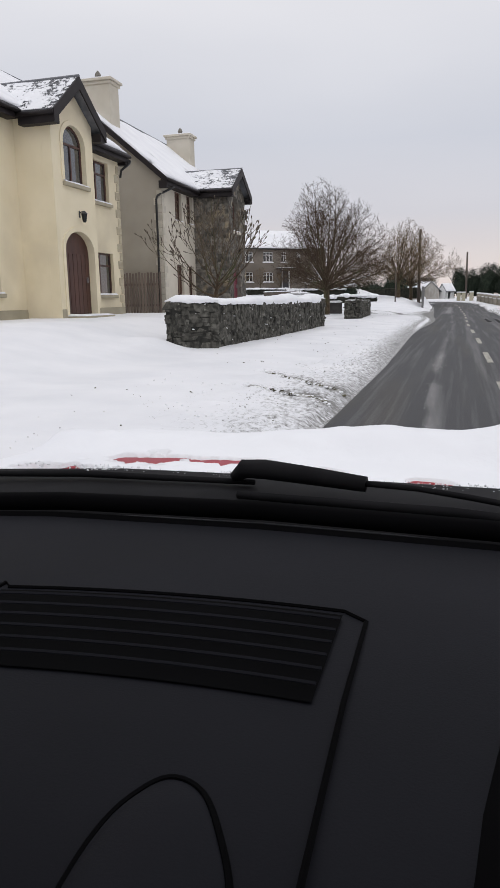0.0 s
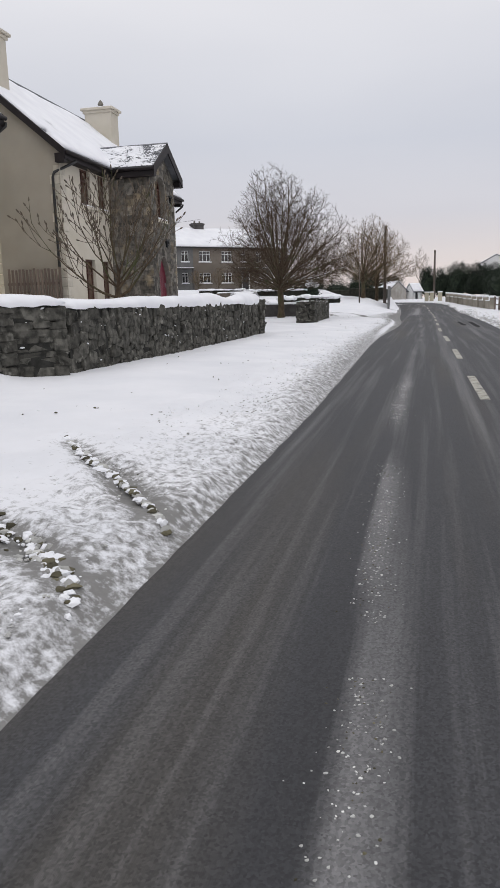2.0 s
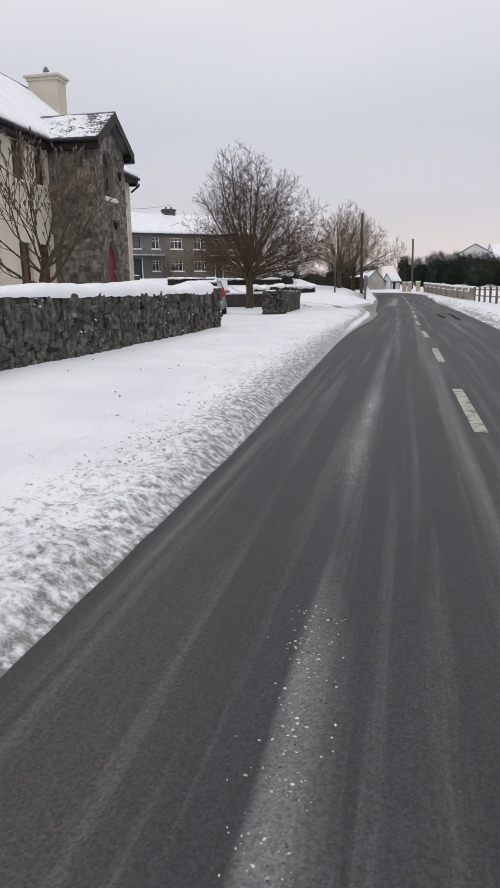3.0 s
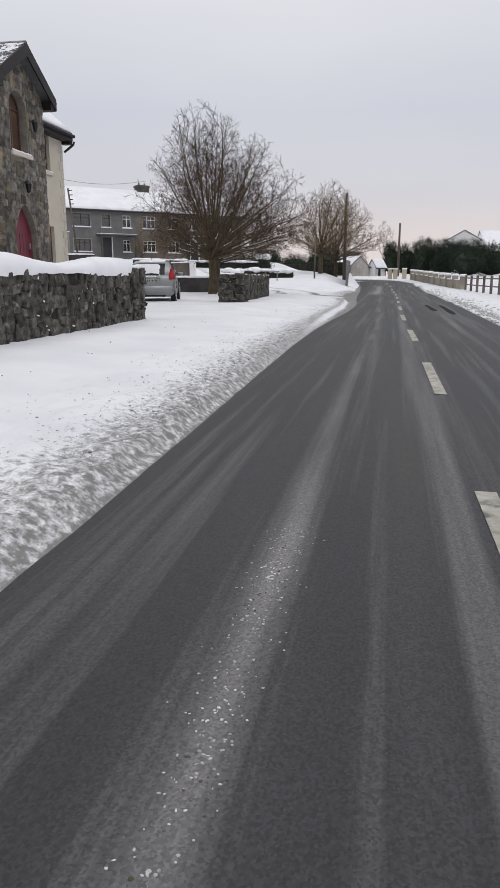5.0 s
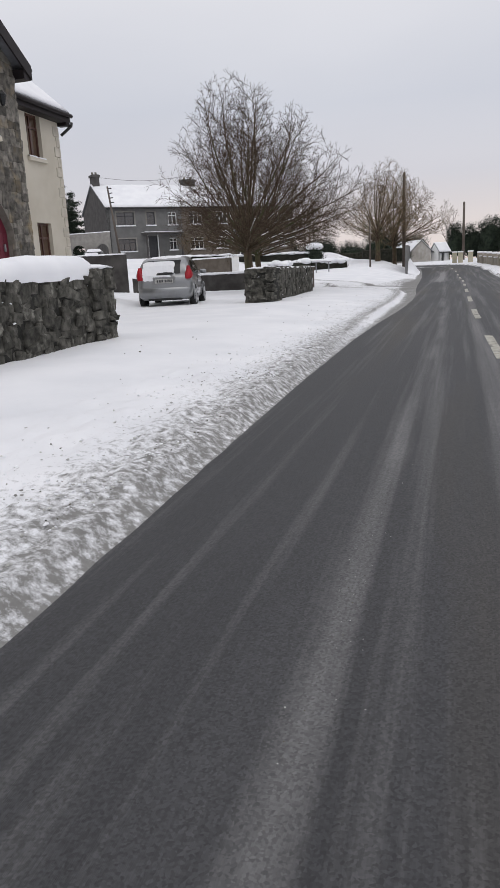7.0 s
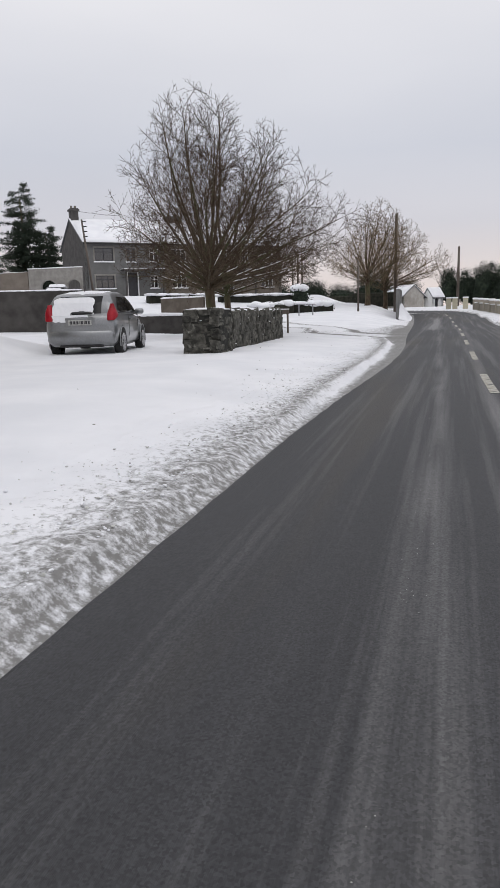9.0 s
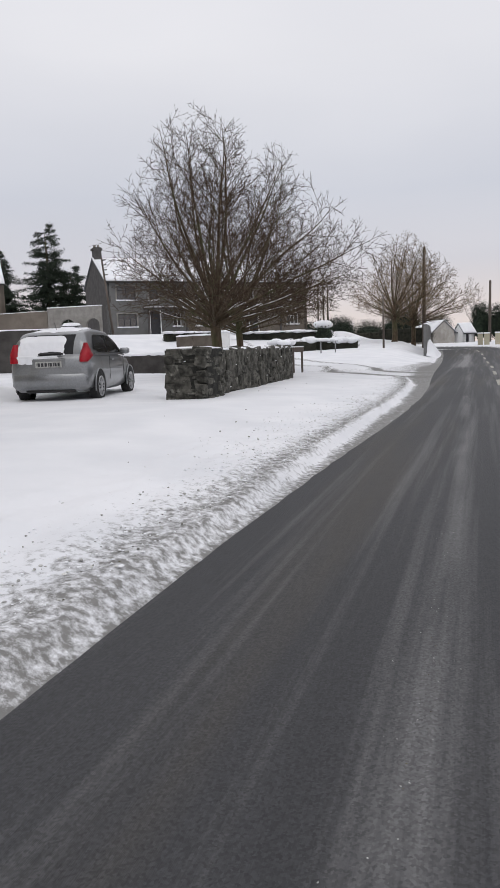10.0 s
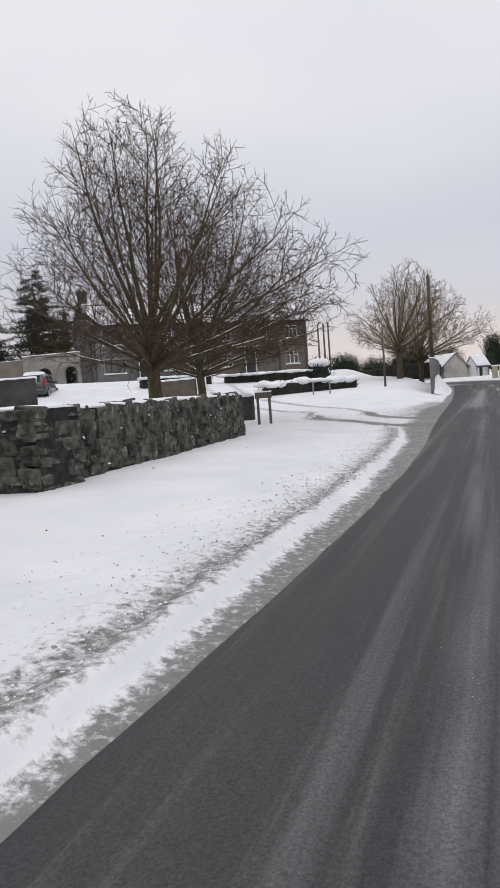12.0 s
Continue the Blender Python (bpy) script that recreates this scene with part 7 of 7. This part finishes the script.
def panel_wall(x0, y0, x1, y1, n):
    """A roadside wall of rendered panels between square piers."""
    w = thing("roadside_wall", "tan block wall with square piers capped with snow", "wall")
    for k in range(n + 1):
        f = k / n
        x, y = x0 + (x1 - x0) * f, y0 + (y1 - y0) * f
        z = lie(x, y)
        pr = part("pier", box(x - 0.22, x + 0.22, y - 0.22, y + 0.22, z - 0.2, z + 0.92, 0.02), "tanwall", w)
        part("snow_cap", box(x - 0.27, x + 0.27, y - 0.27, y + 0.27, z + 0.922, z + 1.10, 0.08), "snow", pr)
        if k < n:
            g = (k + 1) / n
            xb, yb = x0 + (x1 - x0) * g, y0 + (y1 - y0) * g
            d = Vector((xb - x, yb - y, 0))
            m = Matrix.Translation((x, y, 0)) @ Matrix.Rotation(math.atan2(d.y, d.x), 4, "Z")
            zz = min(z, lie(xb, yb))
            pn = part("panel", box_in(bmesh.new(), 0.23, d.length - 0.23, -0.1, 0.1, zz - 0.2, zz + 0.66, 0.015, m), "tanwall", w)
            part("snow_cap", box_in(bmesh.new(), 0.23, d.length - 0.23, -0.13, 0.13, zz + 0.662, zz + 0.74, 0.03, m), "snow", pn)
    return w


panel_wall(5.0, 69.0, 1.95, 94.0, 9)
fence = thing("rail_fence", "dark timber post and rail fence in snow", "fence")
for k in range(9):
    y = 48.0 + 2.4 * k
    x = 6.1 - 0.055 * (y - 48)
    z = lie(x, y)
    part("post", box(x - 0.07, x + 0.07, y - 0.07, y + 0.07, z - 0.2, z + 1.05, 0.01), "fence", fence)
    if k < 8:
        for h in (0.42, 0.86):
            part("rail", tube([(x, y + 0.07, z + h), (x - 0.055 * 2.4, y + 2.33, lie(x - 0.13, y + 2.4) + h)], 0.05, 4), "fence", fence)
far_house("house", "white far house with snowy gabled roofs behind evergreens", (13.0, 124.0, 0.6), 8, 12.0, 9.0, 3.6, 0.75, "white", [(2, 3.2, 2.6, 3.6, 2), (8, 9.2, 2.6, 3.6, 2)], [], [(6.0, 0.9, 0.8)])

far_house("house", "white rendered house wing with a snowy gable", (11.6, 121.0, 1.0), 90, 7.0, 4.2, 5.1, 0.56, "white", [], [], [])

# timber fence between the two houses
gate = thing("picket_fence", "weathered brown upright timber fence between houses", "fence")
for k in range(15):
    x = -13.95 + 0.135 * k
    hh = 2.55 - 0.05 * abs(math.sin(k * 0.9))
    part("board", box(x, x + 0.088, 27.70, 27.72, 0.75, hh, 0.006), "fence", gate)
for z in (1.15, 2.0):
    part("rail", box(-14.0, -11.99, 27.722, 27.765, z, z + 0.09), "fence", gate)

cable = thing("overhead_cable", "thin black cable strung between two chimneys over a snowy roof", "cable")
cp0, cp1 = Vector((-39.35, 95.2, 12.2)), Vector((-31.1, 103.0, 12.6))
part("wire", tube([cp0.lerp(cp1, k / 10) - Vector((0, 0, 0.5 * math.sin(math.pi * k / 10))) for k in range(11)], 0.02, 4), "wire", cable)

# ---- the red car in which the drive begins ----
RC = -0.29     # its middle line


def red_car():
    c = thing("car", "red car with snow-heaped bonnet and dark grey dashboard", "car")
    w = 0.85
    # body: sills, wings, bonnet
    secs = []
    for y, zb, zt, k in ((-2.0, 0.35, 0.86, 0.94), (-1.9, 0.26, 0.96, 0.99), (-1.0, 0.24, 0.98, 1.0), (0.6, 0.24, 0.93, 1.0), (1.26, 0.24, 0.90, 0.99)):
        secs.append([(RC - w * k, y, zb), (RC - w * k, y, zt), (RC - w * k + 0.09, y, zt), (RC - w * k + 0.09, y, zb)])
    for s in (1, -1):
        bm, rings = loft([[(RC + s * (RC - x), y, z) for x, y, z in sec] for sec in secs])
        bm.faces.new(rings[0])
        bm.faces.new(rings[-1][::-1])
        part("side_panel", bm, "red_paint", c, "", True)
    part("floor_pan", box(RC - w + 0.1, RC + w - 0.1, -1.95, 1.2, 0.24, 0.30), "black", c)
    part("tail", box(RC - w + 0.08, RC + w - 0.08, -2.02, -1.9, 0.30, 0.95, 0.04), "red_paint", c)
    bm, rings = loft([[(RC + x * k, y, z) for x, z in ((-0.84, 0.28), (-0.85, 0.62), (-0.80, zt - 0.05), (-0.6, zt), (0, zt + 0.02), (0.6, zt), (0.80, zt - 0.05), (0.85, 0.62), (0.84, 0.28))] for y, zt, k in ((1.26, 0.935, 1.0), (1.5, 0.935, 1.0), (1.7, 0.922, 0.99), (1.9, 0.895, 0.98), (2.2, 0.81, 0.94), (2.38, 0.69, 0.86))])
    bm.faces.new(rings[0])
    bm.faces.new(rings[-1][::-1])
    part("bonnet", bm, "red_paint", c, "red bonnet mostly under snow", True)
    # roof and pillars, out of view: the roof is added to shade the dashboard
    bm, rings = loft([[(RC + x * k, y, z + dz) for x, z in ((-0.62, 1.50), (-0.5, 1.53), (0, 1.56), (0.5, 1.53), (0.62, 1.50), (0.5, 1.495), (0, 1.51), (-0.5, 1.495))] for y, k, dz in ((-1.75, 0.95, -0.12), (-1.4, 1.0, 0.0), (-0.4, 1.0, 0.04), (0.12, 1.0, 0.0))])
    bm.faces.new(rings[0])
    bm.faces.new(rings[-1][::-1])
    part("roof", bm, "red_paint", c, "", True)
    for s in (1, -1):
        part("pillar", tube([(RC + s * 0.78, 1.2, 0.92), (RC + s * 0.70, 0.6, 1.28), (RC + s * 0.60, 0.10, 1.51)], 0.04, 8), "dash_black", c, "", True)
        part("pillar", tube([(RC + s * 0.78, -0.55, 0.95), (RC + s * 0.60, -0.6, 1.52)], 0.05, 8), "dash_black", c, "", True)
        part("pillar", tube([(RC + s * 0.78, -1.9, 0.95), (RC + s * 0.60, -1.6, 1.47)], 0.06, 8), "red_paint", c, "", True)
    for x in (-0.75, 0.75):
        for y in (-1.3, 1.55):
            rr = [[(RC + x + dx, y + r * math.cos(k * math.tau / 24), 0.30 + r * math.sin(k * math.tau / 24)) for k in range(24)] for r, dx in ((0.02, 0.105), (0.2, 0.10), (0.28, 0.105), (0.30, 0.06), (0.30, -0.06), (0.28, -0.1), (0.02, -0.1))]
            bm, _ = loft(rr)
            part("wheel", bm, "tyre", c, "", True)
    # snow on the bonnet
    bm = bmesh.new()
    nx, ny = 210, 110
    grid = []
    for j in range(ny + 1):
        y = 1.355 + 0.995 * j / ny
        row = []
        for i in range(nx + 1):
            x = RC - 0.82 + 1.64 * i / nx
            base = lerp_table([(1.26, 0.935), (1.5, 0.935), (1.7, 0.922), (1.9, 0.895), (2.2, 0.81), (2.38, 0.69)], y) + 0.02 * (1 - abs(x - RC) / 0.85)
            bare = max(math.exp(-((x - a) / p) ** 2 - ((y - b) / q) ** 2) for a, b, p, q in ((-0.92, 1.420, 0.11, 0.050), (-0.72, 1.55, 0.11, 0.070), (-0.52, 1.545, 0.11, 0.040), (-0.275, 1.45, 0.045, 0.032), (-0.05, 1.43, 0.055, 0.02)))
            gap = 0.05 * smooth(0.35, 0.62, bare + 0.34 * noise.noise((x * 13, y * 22, 3)) + 0.30 * noise.noise((x * 38, y * 50, 6)))
            deep = smooth(1.52, 1.72, y)
            h = 0.004 + 0.044 * smooth(1.58, 1.78, y) + (0.018 * smooth(-0.5, -0.05, x) + 0.048 * smooth(0.0, 0.2, x)) * smooth(1.58, 1.8, y) + (0.002 + 0.011 * deep) * noise.noise((x * 2.6, y * 2, 2)) + (0.001 + 0.005 * deep) * noise.noise((x * 14, y * 14, 5)) - gap
            edge = min(i, nx - i, ny - j)
            h *= min(1.0, edge / 3)
            row.append(bm.verts.new((x, y, base + h)))
        grid.append(row)
    for a, b in zip(grid, grid[1:]):
        for i in range(nx):
            bm.faces.new((a[i], a[i + 1], b[i + 1], b[i]))
    part("bonnet_snow", bm, "snow", c, "thick snow with red paint showing through", True)
    # scuttle with ice crumbs
    bm, rings = loft([[(x, 1.42 + dy, 0.935), (x, 1.36 + dy, 0.968 + dz), (x, 1.12 + dy, 0.965 + dz), (x, 1.06 + dy, 0.93)] for x, dy, dz in ((RC - 0.80, -0.06, -0.01), (RC - 0.4, -0.01, 0), (RC, 0.0, 0.0), (RC + 0.4, -0.01, 0.0), (RC + 0.80, -0.06, -0.01))])
    part("scuttle", bm, "rubber", c, "black plastic scuttle below the windscreen", True)
    bm = bmesh.new()
    rnd = random.Random(4)
    for _ in range(800):
        x = rnd.choice((rnd.gauss(-0.44, 0.03), rnd.gauss(-0.72, 0.05), rnd.gauss(0.04, 0.09), rnd.uniform(-0.95, 0.1)))
        q = Vector((x, 1.352 + rnd.gauss(0, 0.012), 0.966))
        s = rnd.uniform(0.0008, 0.0026)
        m = Matrix.Translation(q) @ Euler((rnd.random() * 3, rnd.random() * 3, 0)).to_matrix().to_4x4() @ Matrix.Diagonal((s, s * 1.3, s * 0.8, 1))
        bmesh.ops.create_icosphere(bm, subdivisions=1, radius=1.0, matrix=m)
    ob = part("ice_crust", bm, "snow", c, "crust of ice and snow crumbs")
    ob["kind"] = "stuff"
    # wipers
    wi = part("wiper", tube([(-0.41, 1.265, 0.985), (-0.385, 1.255, 1.005), (-0.34, 1.245, 1.008), (-0.25, 1.23, 1.004), (-0.15, 1.215, 0.998)], [0.010, 0.019, 0.020, 0.018, 0.015], 8), "rubber", c, "black wiper arm", True)
    part("arm", tube([(-0.16, 1.217, 0.999), (-0.06, 1.20, 0.999), (0.03, 1.18, 0.994), (0.15, 1.15, 0.985), (0.40, 1.10, 0.975)], [0.006, 0.0055, 0.006, 0.006, 0.006], 6), "rubber", wi, "", True)
    part("blade", tube([(-0.38, 1.19, 0.972), (0.0, 1.16, 0.972), (0.42, 1.10, 0.965)], [0.008, 0.011, 0.008], 6), "rubber", wi, "", True)
    part("wiper", tube([(RC - 0.78, 1.20, 0.972), (RC - 0.45, 1.25, 0.978), (RC - 0.08, 1.27, 0.975)], [0.006, 0.008, 0.006], 6), "rubber", c, "black wiper blade", True)
    # dashboard
    d = part("dashboard", loft([[(x, 1.075 + dy, 0.90), (x, 1.07 + dy, 0.962), (x, 1.02 + dy, 0.972), (x, 0.76 + dy, 0.970), (x, 0.55 + dy * 0.5, 0.967), (x, 0.40, 0.962), (x, 0.26, 0.945), (x, 0.19, 0.90), (x, 0.17, 0.60)] for x, dy in ((RC - 0.76, -0.10), (RC - 0.5, -0.045), (RC - 0.2, -0.008), (RC, 0.0), (RC + 0.2, -0.008), (RC + 0.5, -0.045), (RC + 0.76, -0.10))], closed=False)[0], "dash", c, "matt dark grey dashboard", True)
    # ledge and slot along the windscreen's foot
    pts = [(RC - 0.70, 0.965, 0.982), (RC - 0.35, 1.03, 0.988), (RC, 1.045, 0.99), (RC + 0.35, 1.03, 0.988), (RC + 0.70, 0.965, 0.982)]
    part("windscreen_seal", tube(pts, 0.016, 8), "dash_black", d, "black seal along the windscreen", True)
    part("demister_slot", tube([(x, y - 0.03, 0.970) for x, y, z in pts], 0.009, 6), "dash_black", d)
    # loudspeaker-like air grille
    x0, x1, y0, y1 = -0.535, -0.114, 0.556, 0.718
    bow = lambda x: 0.014 * (1 - ((x - RC) / 0.22) ** 2) + 0.055 * (x - RC)
    # black backing: the shade of the void below the slats is in its colour
    gr = part("air_grille", loft([[(x, y0 + bow(x) - 0.012, 0.9695), (x, y1 + bow(x), 0.9735)] for x in [x0 + (x1 - x0) * i / 12 for i in range(13)]], closed=False)[0], "dash_black", d, "slatted air grille")
    for k in range(6):
        f = (k + 0.5) / 6
        pts = []
        for i in range(13):
            x = x0 + (x1 - x0) * i / 12
            pts.append((x, y0 - 0.005 + (y1 - y0) * f + bow(x), 0.977 + 0.002 * f))
        bm = bmesh.new()
        a = [bm.verts.new((x, y - 0.0011, z - 0.0012)) for x, y, z in pts]
        b = [bm.verts.new((x, y + 0.0011, z + 0.0006)) for x, y, z in pts]
        for i in range(12):
            bm.faces.new((a[i], a[i + 1], b[i + 1], b[i]))
        g = bmesh.ops.extrude_face_region(bm, geom=list(bm.faces))["geom"]
        for v in g:
            if isinstance(v, bmesh.types.BMVert):
                v.co.z -= 0.0012
        part("slat", bm, "dash", gr)
    rim = [(x0 - 0.03, 0.55), (x0 - 0.012, y1 + 0.01)] + [(x0 + (x1 - x0) * i / 8, y1 + 0.016 + bow(x0 + (x1 - x0) * i / 8)) for i in range(9)] + [(x1 + 0.027, y1 + 0.010), (-0.086, 0.56), (-0.081, 0.36), (-0.081, 0.22)]
    part("seam", tube([(x, y, 0.9705 if y > 0.5 else (0.9645 if y > 0.35 else 0.935)) for x, y in rim], 0.0028, 5), "dash_black", d, "dark panel joint")
    part("seam", tube([(x0 - 0.012, y1 + 0.01, 0.9705), (x0 - 0.10, 0.46, 0.966), (x0 - 0.16, 0.28, 0.948)], 0.0028, 5), "dash_black", d, "dark panel joint")
    # two hooded round vents, each within a dark joint
    for mid in (-0.178, -0.402):
        s = 1 if mid > RC else -1
        loop = [(-0.052 * s, 0.24), (-0.053 * s, 0.31), (-0.052 * s, 0.37), (-0.042 * s, 0.41), (-0.022 * s, 0.438), (0.008 * s, 0.43), (0.036 * s, 0.39), (0.055 * s, 0.35), (0.064 * s, 0.30), (0.066 * s, 0.24)]
        fine = []
        for k in range(len(loop) - 1):
            q = [Vector(loop[max(0, min(len(loop) - 1, k + o))]) for o in (-1, 0, 1, 2)]
            for i in range(5):
                s_ = i / 5
                fine.append(tuple(0.5 * (2 * q[1] + (q[2] - q[0]) * s_ + (2 * q[0] - 5 * q[1] + 4 * q[2] - q[3]) * s_ ** 2 + (3 * q[1] - q[0] - 3 * q[2] + q[3]) * s_ ** 3)))
        loop = fine + [loop[-1]]
        dz = lambda y: lerp_table([(0.17, 0.86), (0.19, 0.90), (0.26, 0.945), (0.40, 0.962), (0.55, 0.967)], y)
        secs = []
        for f in (1.0, 0.93, 0.8, 0.6, 0.3, 0.02):
            secs.append([(mid + u * f, 0.24 + (y - 0.24) * f, dz(0.24 + (y - 0.24) * f) + 0.001 + 0.022 * (1 - f) ** 0.6) for u, y in loop])
        b2, _ = loft(secs, closed=False)
        v = part("round_vent", b2, "dash", d, "hooded round air vent", True)
        part("seam", tube([(mid + u, y, dz(y) + 0.001) for u, y in loop], 0.0030, 6), "dash_black", v, "dark joint")
        ring = [(mid + 0.05 * math.cos(k * math.tau / 24), 0.20 - 0.02 * math.sin(k * math.tau / 24), 0.905 + 0.048 * math.sin(k * math.tau / 24)) for k in range(25)]
        part("ring", tube(ring, 0.008, 6), "chrome", v, "brushed metal ring", True)
    # instrument cowl and steering wheel on the right
    bm, rings = loft([[(0.255 + 0.23 * k * math.cos(a), y, z + 0.05 * k * math.sin(a)) for a in [math.pi * i / 12 for i in range(13)]] for y, k, z in ((0.66, 0.3, 0.96), (0.63, 0.7, 0.962), (0.56, 0.92, 0.962), (0.46, 1.0, 0.958), (0.36, 1.06, 0.95), (0.26, 1.08, 0.935))], closed=False)
    part("instrument_cowl", bm, "dash_black", d, "", True)
    ring = [(0.26 + 0.185 * math.cos(k * math.tau / 32), 0.24 - 0.06 * math.sin(k * math.tau / 32), 0.86 + 0.175 * math.sin(k * math.tau / 32)) for k in range(33)]
    part("steering_wheel", tube(ring, 0.016, 8), "dash_black", d, "", True)
    return c


red_car()

# ---- stones of the walls, one by one ----
for i, (w, blocks, th, path, zt, lim) in enumerate(walls):
    lay_stones(w, blocks, th, "darkstone", lim, first=lambda b: -b[3] * 100 * (1 if b[2].x > 0 or b[2].y < -0.5 else -1) + b[4], seed=i, slabs=i in (1, 2, 4))
